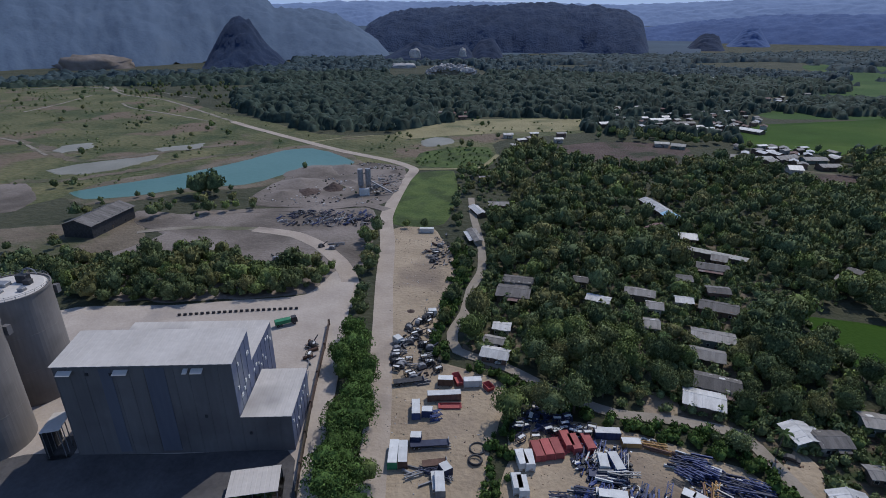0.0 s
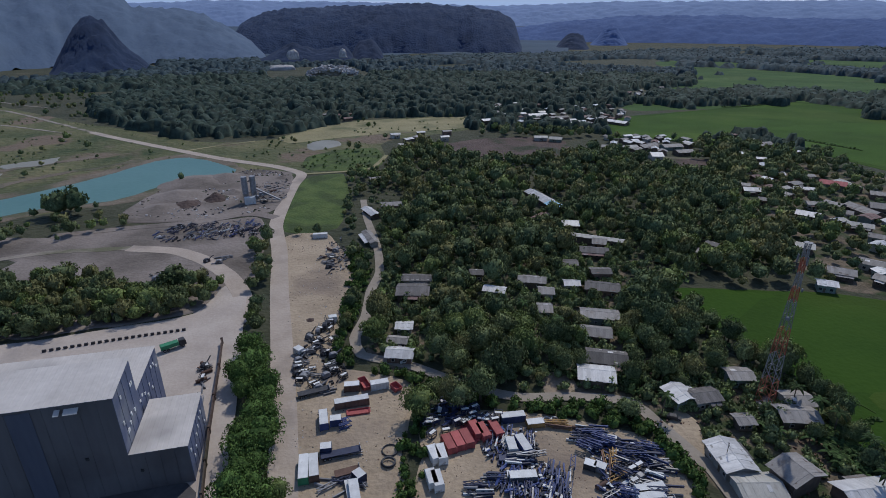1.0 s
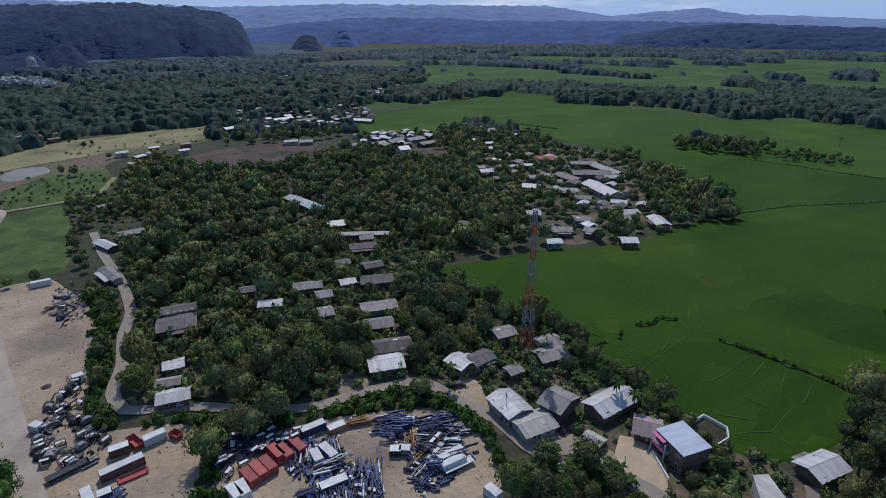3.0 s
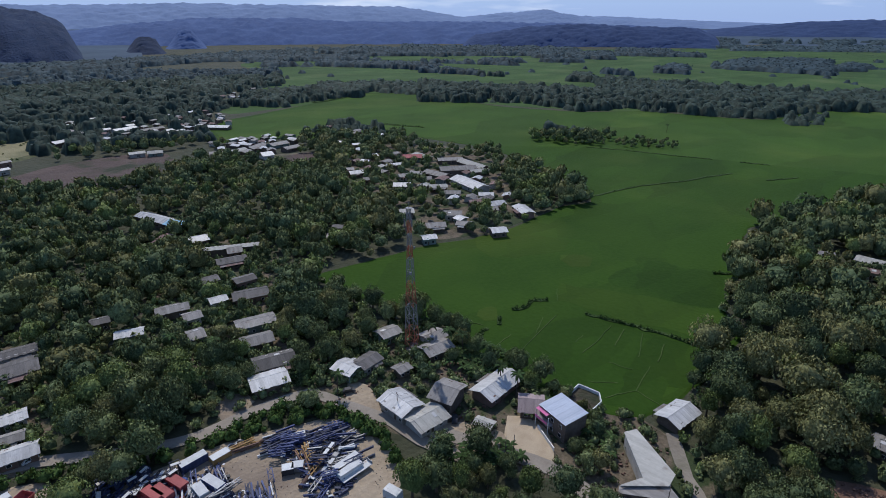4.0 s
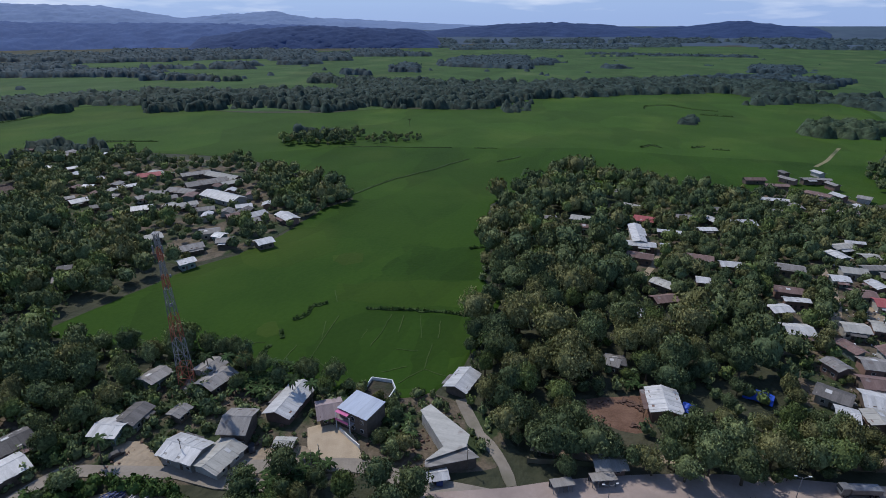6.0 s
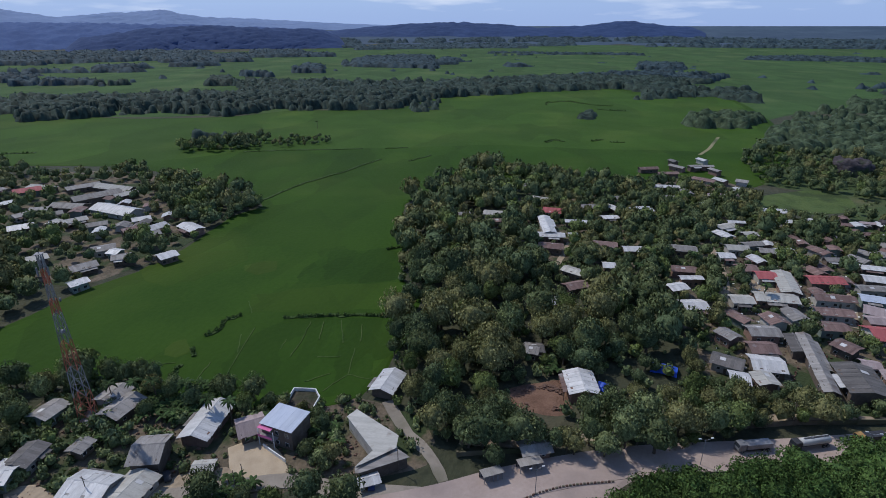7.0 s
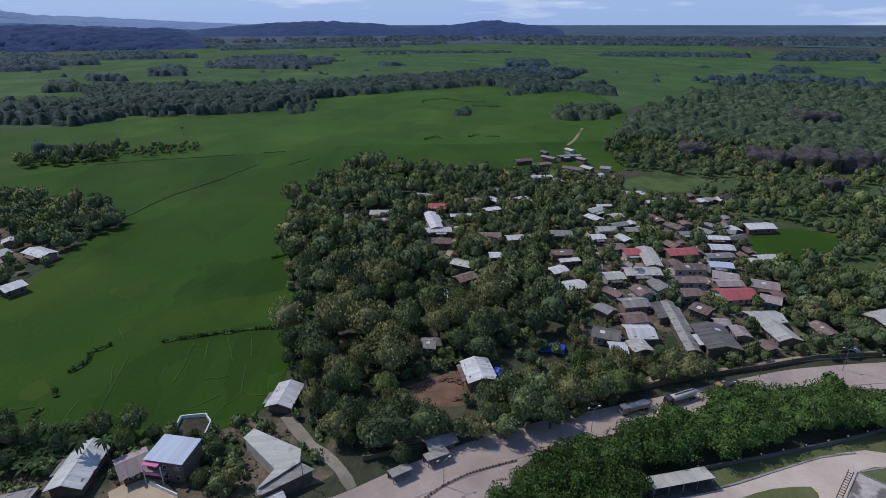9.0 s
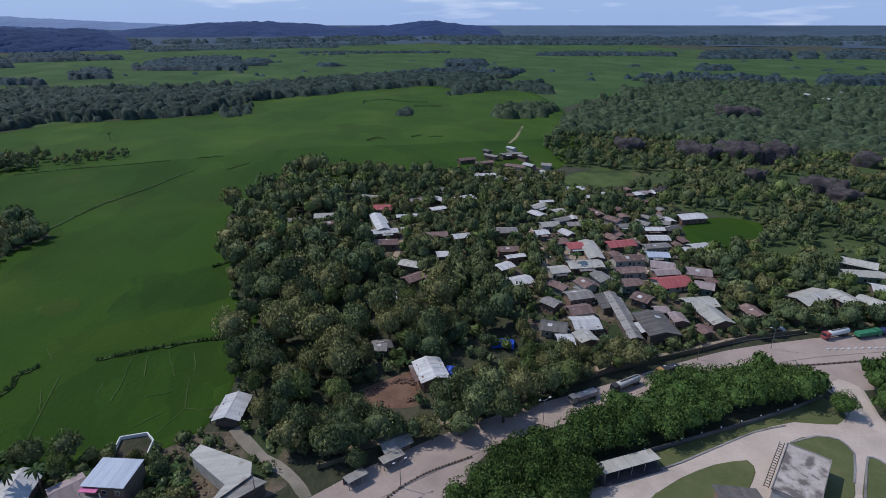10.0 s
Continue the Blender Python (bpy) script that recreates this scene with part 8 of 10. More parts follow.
stack(GREY_KIT[3:6] + GREY_KIT[:1] + CRATES[:1], [(-25.0, 166.4), (-19.1, 173.3), (-12.9, 169.8), (-7.9, 163.6), (-6.9, 153.0), (-15.0, 148.2), (-22.6, 154.5)], 34, 12, 25, 8, 1)
stack(GREY_KIT[3:6], [(-20.6, 182.5), (-12.4, 191.8), (-9.7, 182.8), (-11.5, 169.6), (-17.6, 172.4)], 14, 20, 80, 9)
stack(RUST_KIT, [(51.8, 121.7), (61.9, 118.6), (61.4, 115.8), (52.5, 118.7)], 7, -15, 10, 10)
stack(BLUE_KIT[2:4] + GREY_KIT[:2], [(-10.8, 121.1), (-1.5, 120.1), (-1.3, 116.2), (-10.4, 117.2)], 6, 5, 6, 11, 1)
stack(GREY_KIT[:3] + BLUE_KIT[4:5], [(-15.8, 114.9), (-1.7, 113.4), (2.0, 105.8), (-7.6, 103.2), (-14.6, 105.2)], 12, 0, 35, 12, 1)
stack(GREY_KIT[:2], [(-20.2, 146.1), (-9.6, 147.9), (-8.9, 146.6), (-19.7, 143.8)], 4, 15, 4, 13, 1)
stack([make_truss(M["bluesteel"], 3.0, 2.2, 1.6, "blue open steel hopper frame", "hopper_frame")], [(-7.8, 130.9), (-3.1, 131.1), (-2.9, 129.1), (-7.4, 128.9)], 3, 10, 6, 14, 1)
stack(BLUE_KIT + GREY_KIT[:2], [(-112.8, 311.4), (-89.7, 316.9), (-58.2, 318.6), (-51.2, 296.5), (-83.6, 293.0), (-108.0, 296.5)], 40, 62, 30, 15, base=0.26)
stack(GREY_KIT, [(-94.3, 245.2), (-81.9, 251.5), (-68.3, 243.7), (-69.4, 236.9), (-88.9, 237.3)], 26, 70, 40, 16, 1, base=0.26)
stack(GREY_KIT, [(-77.6, 263.1), (-65.0, 267.7), (-61.5, 258.5), (-71.1, 255.0)], 6, 5, 40, 17, 1, base=0.26)
stack(GREY_KIT, [(-70.7, 393.8), (-52.8, 404.5), (-45.7, 362.9), (-61.7, 351.5)], 16, 5, 60, 18, 1, base=0.46)
stack(GREY_KIT, [(-20.2, 258.2), (-12.0, 270.3), (-6.8, 251.6), (-13.4, 240.9)], 12, 5, 60, 19, 1)
stack(GREY_KIT, [(-55.5, 171.3), (-52.8, 167.4), (-50.3, 146.0), (-50.6, 142.1)], 14, 80, 60, 20, 1, base=0.32)
for k in BLUE_KIT + GREY_KIT + RUST_KIT + CRATES:
    # the pieces from which the others were copied lie at the yard's edge
    k.matrix_world = pose(61.8, 94.5, 0.28, 0, 0, 0)
for i, k in enumerate(BLUE_KIT + GREY_KIT + RUST_KIT + CRATES):
    k.matrix_world = pose(64.1, 95.9, 0.28, 0, 0, 20) @ pose((i % 6) * 2.6 - 6, (i // 6) * 3.2 - 4, 0)


# ---- loose clutter of the yards ----
def litter(name, points, count, size, material, label, seed, z=0.3, shape=(1, 1, 0.5), heading=None, clump=0.0):
    rng = random.Random(seed)
    pts = np.array(points, float)
    spots, tries = [], 0
    while len(spots) < count and tries < count * 30:
        tries += 1
        x, y = rng.uniform(pts[:, 0].min(), pts[:, 0].max()), rng.uniform(pts[:, 1].min(), pts[:, 1].max())
        if not inside(np.array([x]), np.array([y]), pts)[0]:
            continue
        if clump and noise.fractal((x / 14, y / 14, seed), 0.9, 2, 3) < clump - 1:
            continue
        spots.append((x, y, z + rng.random() * size[1] * 0.15))
    return scattered_blocks(name, spots, size, material, label, "debris", seed, shape, heading)


FIELD_SCRAP = [(-111.4, 309.4), (-100.8, 318.5), (-90.8, 321.2), (-62.1, 320.5), (-52.0, 310.4), (-51.6, 294.6), (-69.8, 289.9), (-88.0, 290.8), (-103.2, 292.0)]
litter("scrap_steel", FIELD_SCRAP, 110, (2.0, 5.5), M["darkblue"], "heaped dark blue steel scrap", 1, 0.6, (1, 0.14, 0.14), 62, 1.0)
litter("scrap_steel", FIELD_SCRAP, 120, (2.0, 5.0), M["steel"], "heaped grey steel scrap", 2, 0.7, (1, 0.14, 0.14), 62, 1.0)
litter("scrap_steel", FIELD_SCRAP, 80, (1.5, 4.0), M["darkmetal"], "heaped blackened steel scrap", 3, 0.6, (1, 0.3, 0.4), 60, 1.0)
for k, poly in enumerate(([(-96.8, 250.8), (-85.6, 254.3), (-69.9, 247.8), (-65.8, 235.8), (-87.7, 233.4)], [(-70.1, 403.5), (-49.2, 411.4), (-44.6, 360.3), (-63.2, 348.8)], [(-16.2, 274.2), (-7.8, 283.1), (-4.3, 241.3), (-14.5, 235.6)])):
    litter("scrap_steel", poly, 60, (1.2, 4.0), M["steel"], "heaped grey steel scrap", 10 + k, 0.5, (1, 0.2, 0.2), 60)
    litter("scrap_steel", poly, 60, (1.0, 3.0), M["darkmetal"], "heaped blackened steel scrap", 20 + k, 0.5, (1, 0.3, 0.35))
litter("rubble", [(-141.7, 342.1), (-136.1, 384.0), (-125.2, 421.1), (-99.0, 426.2), (-79.4, 446.4), (-49.3, 432.8), (-44.4, 395.3), (-48.0, 349.7), (-56.8, 332.1), (-92.5, 327.9), (-125.6, 328.5)], 260, (0.4, 2.0), M["rock"], "dark stones and rubble strewn over the quarry yard", 30, 0.5, (1, 1, 0.6), None, 1.05)
litter("rubble", [(-141.7, 342.1), (-136.1, 384.0), (-125.2, 421.1), (-99.0, 426.2), (-79.4, 446.4), (-49.3, 432.8), (-44.4, 395.3), (-48.0, 349.7), (-56.8, 332.1), (-92.5, 327.9), (-125.6, 328.5)], 260, (0.4, 1.8), M["whiterock"], "pale stones strewn over the quarry yard", 31, 0.5, (1, 1, 0.6), None, 1.05)
litter("rubble", LOT_A, 260, (0.12, 0.5), M["rust"], "small brown debris strewn over the gravel", 32, 0.3, (1, 1, 0.5), None, 1.1)
litter("rubble", LOT_A, 260, (0.12, 0.5), M["darkmetal"], "small dark debris strewn over the gravel", 33, 0.3, (1, 1, 0.5), None, 1.1)
litter("rubble", LOT_A, 300, (0.12, 0.5), M["whiterock"], "small pale stones strewn over the gravel", 34, 0.3, (1, 1, 0.5), None, 1.1)
litter("rubble", LOT_B, 200, (0.1, 0.4), M["darkmetal"], "small dark debris strewn over the gravel", 35, 0.3, (1, 1, 0.5), None, 1.0)
litter("rubble", LOT_B, 160, (0.1, 0.4), M["rust"], "small brown debris strewn over the gravel", 36, 0.3, (1, 1, 0.5), None, 1.0)
litter("scrap_steel", [(-25.0, 166.4), (-19.4, 180.3), (-8.0, 178.5), (-6.0, 152.8), (-15.0, 148.2), (-22.6, 154.5)], 90, (0.8, 2.6), M["darkmetal"], "heaped blackened machine scrap", 39, 0.5, (1, 0.3, 0.4), None, 0.95)
# heaps of scrap between the stored pieces
HEAPS = ([(58.6, 117.9), (77.7, 106.8), (75.7, 94.9), (65.6, 86.5), (57.5, 84.7), (52.8, 87.3), (59.3, 100.3), (57.9, 111.3)], [(34.2, 124.4), (47.6, 118.3), (45.3, 109.2), (39.8, 100.7), (33.4, 104.3), (30.5, 113.8)], [(30.3, 104.3), (41.1, 100.0), (44.7, 106.0), (49.4, 103.4), (48.6, 93.7), (45.5, 90.9), (28.8, 100.2)], [(23.1, 139.0), (30.1, 133.1), (39.6, 125.0), (36.6, 121.7), (27.7, 125.3), (19.5, 124.7), (15.6, 128.2)])
for k, poly in enumerate(HEAPS):
    n = (260, 130, 150, 110)[k]
    litter("scrap_steel", poly, n, (0.7, 3.2), M["darkblue"], "heaped dark blue steel scrap", 50 + k, 0.5, (1, 0.3, 0.35), (-30, 70, 60, 20)[k])
    litter("scrap_steel", poly, n // 2, (0.8, 4.5), M["bluesteel"], "heaped blue painted steel scrap", 60 + k, 0.8, (1, 0.16, 0.16), (-40, 65, 50, 10)[k])
    litter("scrap_steel", poly, n // 2, (0.5, 2.4), M["darkmetal"], "heaped blackened steel scrap", 70 + k, 0.5, (1, 0.5, 0.5))
    litter("scrap_steel", poly, n // 5, (0.6, 2.4), M["boxwhite"], "dust-whitened sheets on the scrap heap", 80 + k, 1.0, (1, 0.6, 0.15))
litter("scrap_steel", [(26.3, 126.1), (36.5, 121.3), (35.0, 114.9), (27.1, 118.1)], 70, (0.8, 2.8), M["red"], "torn red steel sheets in the scrap yard", 90, 0.6, (1, 0.7, 0.2))


def trailer(x, y, length, turn, bed, label):
    """A flat semi-trailer without its tractor."""
    t = thing("trailer", pose(x, y, 0.28, 0, 0, turn), label, "trailer", "stored trailers")
    bm = bmesh.new()
    box(bm, -length / 2, -1.2, 1.15, length / 2, 1.2, 1.35)
    part("bed", bm, bed, t)
    bm = bmesh.new()
    box(bm, length / 2 - 0.12, -1.2, 1.35, length / 2, 1.2, 2.1)
    part("headboard", bm, M["steel"], t)
    bm = bmesh.new()
    for yy in (-0.5, 0.5):
        beam(bm, (-length / 2, yy, 1.0), (length / 2, yy, 1.0), 0.16, 0.3)
    part("chassis", bm, M["darkmetal"], t)
    for xx in (-length / 2 + 1.0, -length / 2 + 2.3):
        for yy in (-1, 1):
            wheel(t, xx, yy * 1.0, 0.5, 0.4)
    return t


trailer(38.9, 108.2, 9.8, -11, M["darkblue"], "dark blue flat trailer among scrap")
trailer(38.2, 102.7, 7.2, -8, M["boxwhite"], "pale flat trailer among scrap")
trailer(38.0, 114.2, 4.8, -96, M["boxwhite"], "short pale trailer among scrap")
trailer(67.5, 92.5, 7.1, 7, M["boxwhite"], "long white-topped trailer among blue steel")
trailer(68.4, 88.3, 9.3, -4, M["boxwhite"], "long white-topped trailer among blue steel")
trailer(34.0, 125.2, 6.9, -25, M["darkblue"], "dark open trailer beside the hedge")
trailer(-16.6, 146.9, 10.0, 13, M["darkmetal"], "long dark low-loader on gravel")
trailer(-8.0, 118.4, 10.8, 7, M["darkblue"], "dark blue low-loader on gravel")
trailer(-6.3, 111.2, 6.6, 10, M["rust"], "rusty trailer frame on gravel")
trailer(-5.5, 104.8, 6.9, -82, M["boxwhite"], "pale trailer standing on gravel")

litter("yard_clutter", [(297.2, -127.1), (293.0, -171.0), (263.7, -207.1), (212.2, -173.9), (188.4, -139.7), (155.5, -97.2), (160.2, -76.6), (210.8, -92.5)], 500, (0.4, 1.6), M["boxwhite"], "pale household clutter in the village yards", 40, 0.3, (1, 0.7, 0.6), None, 1.0)
litter("yard_clutter", [(297.2, -127.1), (293.0, -171.0), (263.7, -207.1), (212.2, -173.9), (188.4, -139.7), (155.5, -97.2), (160.2, -76.6), (210.8, -92.5)], 500, (0.4, 1.8), M["rust"], "brown household clutter in the village yards", 41, 0.3, (1, 0.7, 0.6), None, 1.0)
litter("rubble", [(147.8, -9.3), (150.1, -17.9), (153.5, -25.8), (144.1, -25.4), (138.7, -25.3), (137.6, -17.9), (141.6, -10.4)], 120, (0.3, 1.6), M["rust"], "broken bricks and debris on red soil", 43, 0.3, (1, 0.8, 0.5), None, 1.0)
litter("yard_clutter", [(78.3, 134.4), (98.4, 147.0), (114.9, 139.8), (136.2, 136.3), (141.0, 114.2), (134.8, 100.2), (134.9, 82.1), (136.4, 53.6), (138.5, 40.7), (130.2, 18.8), (112.9, 15.1), (100.0, 52.2), (92.1, 71.8), (86.7, 93.5)], 500, (0.3, 1.2), M["rust"], "brown household clutter in the village yards", 42, 0.25, (1, 0.7, 0.6), None, 1.05)


# ---- quarry plant and heaps ----
def batching_plant(x, y):
    b = thing("batching_plant", pose(x, y, 0.45, 0, 0, 15), "grey concrete batching plant with two steel silos", "batching plant")
    for dx in (-2.6, 2.6):
        bm = bmesh.new()
        tube(bm, (dx, 0, 6), (dx, 0, 17), 1.9, 1.9, 20)
        tube(bm, (dx, 0, 3.6), (dx, 0, 6.0), 0.5, 1.9, 20, False)
        part("steel_silo", bm, M["steel"], b)
        for ax in (-1.6, 1.6):
            for ay in (-1.6, 1.6):
                bm = bmesh.new()
                box(bm, dx + ax * 0.85 - 0.15, ay - 0.15, 0, dx + ax * 0.85 + 0.15, ay + 0.15, 7)
                part("leg", bm, M["steel"], b)
    bm = bmesh.new()
    box(bm, -4.2, -6.5, 0, 2.5, -3, 4.5)
    part("control_cabin", bm, M["boxwhite"], b)
    bm = bmesh.new()
    beam(bm, (4, -3, 9), (18, -8, 1), 1.4, 0.8)
    part("conveyor", bm, M["steel"], b)
    return b


batching_plant(-66.9, 359.1)


def heap(x, y, r, h, material, label, seed):
    bm = bmesh.new()
    n, k = 28, 8
    rows = []
    for j in range(k + 1):
        u = j / k
        rows.append([bm.verts.new((r * u * (1 + 0.2 * noise.fractal((math.cos(6.2832 * i / n) * 1.5 + seed, math.sin(6.2832 * i / n) * 1.5, u * 2), 0.9, 2, 4)) * math.cos(6.2832 * i / n), r * u * (1 + 0.2 * noise.fractal((math.cos(6.2832 * i / n) * 1.5 + seed, math.sin(6.2832 * i / n) * 1.5, u * 2), 0.9, 2, 4)) * math.sin(6.2832 * i / n), h * (1 - u) ** 1.15 - 0.3 * u)) for i in range(n)])
    for p, q in zip(rows, rows[1:]):
        for i in range(n):
            bm.faces.new((p[i], q[i], q[(i + 1) % n], p[(i + 1) % n]))
    bmesh.ops.remove_doubles(bm, verts=bm.verts[:], dist=0.001)
    bmesh.ops.recalc_face_normals(bm, faces=bm.faces[:])
    ob = mesh_ob("gravel_mound", bm, material, smooth=True)
    ob.matrix_world = pose(x, y, 0.4)
    return tagged(ob, label, "heap", "gravel heaps")


for i, (x, y, r, h, m_) in enumerate(((-90.7, 368.8, 9, 5, "burnt"), (-114.0, 412.9, 26, 4, "dust"), (-118.3, 380.4, 20, 4, "dust"), (-122.0, 352.2, 16, 3, "dust"), (-93.7, 422.9, 18, 4, "dust"), (-81.3, 382.4, 8, 3, "dust"), (-106.5, 359.7, 10, 3, "burnt"), (-52.0, 416.4, 6, 2, "dust"), (-20.2, 194.7, 2.0, 0.8, "burnt"))):
    heap(x, y, r, h, M[m_], "dark heap of quarried gravel" if m_ == "burnt" else "pale grey heap of quarried gravel", i)


# ---- limestone outcrops ----
def outcrop(x, y, w, d, h, turn, seed):
    bm = bmesh.new()
    bmesh.ops.create_icosphere(bm, subdivisions=4, radius=1)
    for v in bm.verts:
        q = noise.fractal(Vector((v.co.x * 2.0 + seed, v.co.y * 2.0, v.co.z * 1.2)), 0.8, 2.1, 5)
        q2 = noise.fractal(Vector((v.co.x * 6 + seed, v.co.y * 6, v.co.z * 9)), 0.8, 2.1, 3)
        s = (1 + 0.3 * q + 0.09 * q2) / max(0.55, abs(v.co.x) ** 3 + abs(v.co.y) ** 3) ** 0.33
        v.co = Vector((v.co.x * w / 2 * s, v.co.y * d / 2 * s, min(max(v.co.z, -0.15) * 1.5, 0.85 + 0.15 * v.co.z) * h * (1 + 0.45 * q + 0.1 * q2)))
    ob = mesh_ob("rock_outcrop", bm, M["rock"], smooth=True)
    ob.matrix_world = pose(x, y, 0, 0, 0, turn)
    HOUSES.append((x - x / math.hypot(x, y) * d * 0.5, y - y / math.hypot(x, y) * d * 0.5, min(w, d) * 0.15))
    return tagged(ob, "dark weathered limestone outcrop among trees", "rock", "limestone outcrops")


for i, (x, y, w, d, h) in enumerate(((409.3, -326.6, 30, 16, 11), (396.3, -356.7, 34, 18, 12), (381.9, -384.4, 26, 18, 13), (448.7, -283.4, 24, 14, 10), (334.9, -320.5, 14, 9, 7), (291.1, -337.6, 24, 14, 10), (274.1, -338.2, 20, 12, 8), (588.2, -516.3, 40, 20, 12), (317.1, -231.2, 10, 7, 5), (351.3, -451.7, 26, 14, 9))):
    outcrop(x, y, w * 1.1, d * 1.1, h * 1.15, -math.degrees(math.atan2(x, y)) + (i * 37) % 30 - 15, i)


# ---- palms and bananas ----
def frond(bm, base, a, length, droop, w, lift):
    """An arched leaf: two folded rows of blades along a rib."""
    prev = None
    for i in range(7):
        u = i / 6
        r = length * u * (1 - 0.15 * u)
        z = base + lift * length * u - droop * length * u * u
        ww = w * math.sin(math.pi * min(u * 0.92 + 0.08, 1.0)) + 0.02
        c, s = math.cos(a), math.sin(a)
        row = [bm.verts.new((r * c - k * ww * s, r * s + k * ww * c, z - abs(k) * ww * 0.35)) for k in (-1, 0, 1)]
        if prev:
            for k in (0, 1):
                bm.faces.new((prev[k], prev[k + 1], row[k + 1], row[k]))
        prev = row


def palm_kit(seed, tall):
    rng = random.Random(seed)
    h = 8.5 if tall else 2.3
    bm = bmesh.new()
    tube(bm, (0, 0, -0.3), (0.3, 0.1, h * 0.5), 0.2 if tall else 0.22, 0.17, 8)
    tube(bm, (0.3, 0.1, h * 0.5), (0.4, 0.3, h), 0.17, 0.14, 8)
    tr = bpy.data.meshes.new("trunk")
    bm.to_mesh(tr)
    bm.free()
    tr.materials.append(M["bark"])
    bm = bmesh.new()
    for i in range(16 if tall else 9):
        frond(bm, 0, i * 2.4 + rng.uniform(-0.3, 0.3), rng.uniform(2.8, 3.6) if tall else rng.uniform(2.3, 3.3), rng.uniform(0.5, 1.0), 0.45 if tall else 0.46, rng.uniform(0.25, 0.9))
    cr_ = bpy.data.meshes.new("fronds")
    bm.to_mesh(cr_)
    bm.free()
    cr_.materials.append(M["leaf_palm"])
    return tr, cr_, h


PALMS = [palm_kit(s, True) for s in range(3)]
BANANAS = [palm_kit(10 + s, False) for s in range(3)]


def palm(x, y, i, tall=True):
    tr, cr_, h = (PALMS if tall else BANANAS)[i % 3]
    p = thing("palm_tree" if tall else "banana_plant", pose(x, y, 0.15, 0, 0, i * 61 % 360), "slender coconut palm with arching fronds" if tall else "banana plant with broad torn leaves", "palm" if tall else "banana plant", "palms" if tall else "banana plants")
    new("trunk", tr).parent = p
    f = new("fronds", cr_)
    f.parent, f.location = p, (0.4, 0.3, h)


for i, (x, y) in enumerate(((127.6, 114.5), (130.0, 107.5), (131.1, 102.1), (124.2, 81.2), (123.5, 74.6), (130.1, 91.7), (165.1, 26.1), (372.5, 22.3), (381.8, 1.3), (400.9, -15.6), (397.4, -32.1), (368.2, -61.3), (358.0, -75.6), (235.6, -69.6), (218.0, -117.3), (251.9, -97.7), (347.5, 467.5), (376.7, 239.6), (615.7, 201.7), (72.0, 165.6), (63.6, 179.7), (39.8, 161.4), (86.8, 118.2))):
    palm(x, y, i)
rng_ = random.Random(8)
for i, (x, y, n) in enumerate(((129.2, 95.5, 8), (135.0, 89.1, 5), (92.4, 68.5, 7), (95.8, 60.1, 7), (88.7, 131.5, 4), (85.4, 163.2, 5), (119.9, 44.3, 5), (161.4, -21.6, 5), (182.9, 5.3, 5), (56.3, 160.7, 6), (47.8, 173.9, 6), (137.2, 111.5, 5), (113.9, 109.0, 5), (122.7, 63.3, 5), (132.5, 149.8, 5), (105.3, 130.1, 5), (125.1, 93.7, 8), (127.6, 89.1, 7), (134.6, 89.5, 4), (126.6, 99.8, 6), (87.3, 74.4, 6), (89.6, 68.9, 6), (98.6, 66.0, 4))):
    for k in range(n):
        palm(x + rng_.uniform(-6, 6), y + rng_.uniform(-4, 4), i * 7 + k, False)


# ---- plants ----
def raw_mesh(name, verts, tris, material, normals=None, smooth=False):
    me = bpy.data.meshes.new(name)
    n, k = len(verts), len(tris)
    me.vertices.add(n)
    me.vertices.foreach_set("co", np.asarray(verts, np.float32).ravel())
    me.loops.add(3 * k)
    me.loops.foreach_set("vertex_index", np.asarray(tris, np.int32).ravel())
    me.polygons.add(k)
    me.polygons.foreach_set("loop_start", np.arange(0, 3 * k, 3, dtype=np.int32))
    me.materials.append(material)
    me.update(calc_edges=True)
    if smooth or normals is not None:
        me.polygons.foreach_set("use_smooth", np.ones(k, bool))
    if normals is not None:
        me.normals_split_custom_set_from_vertices(normals)
    return me


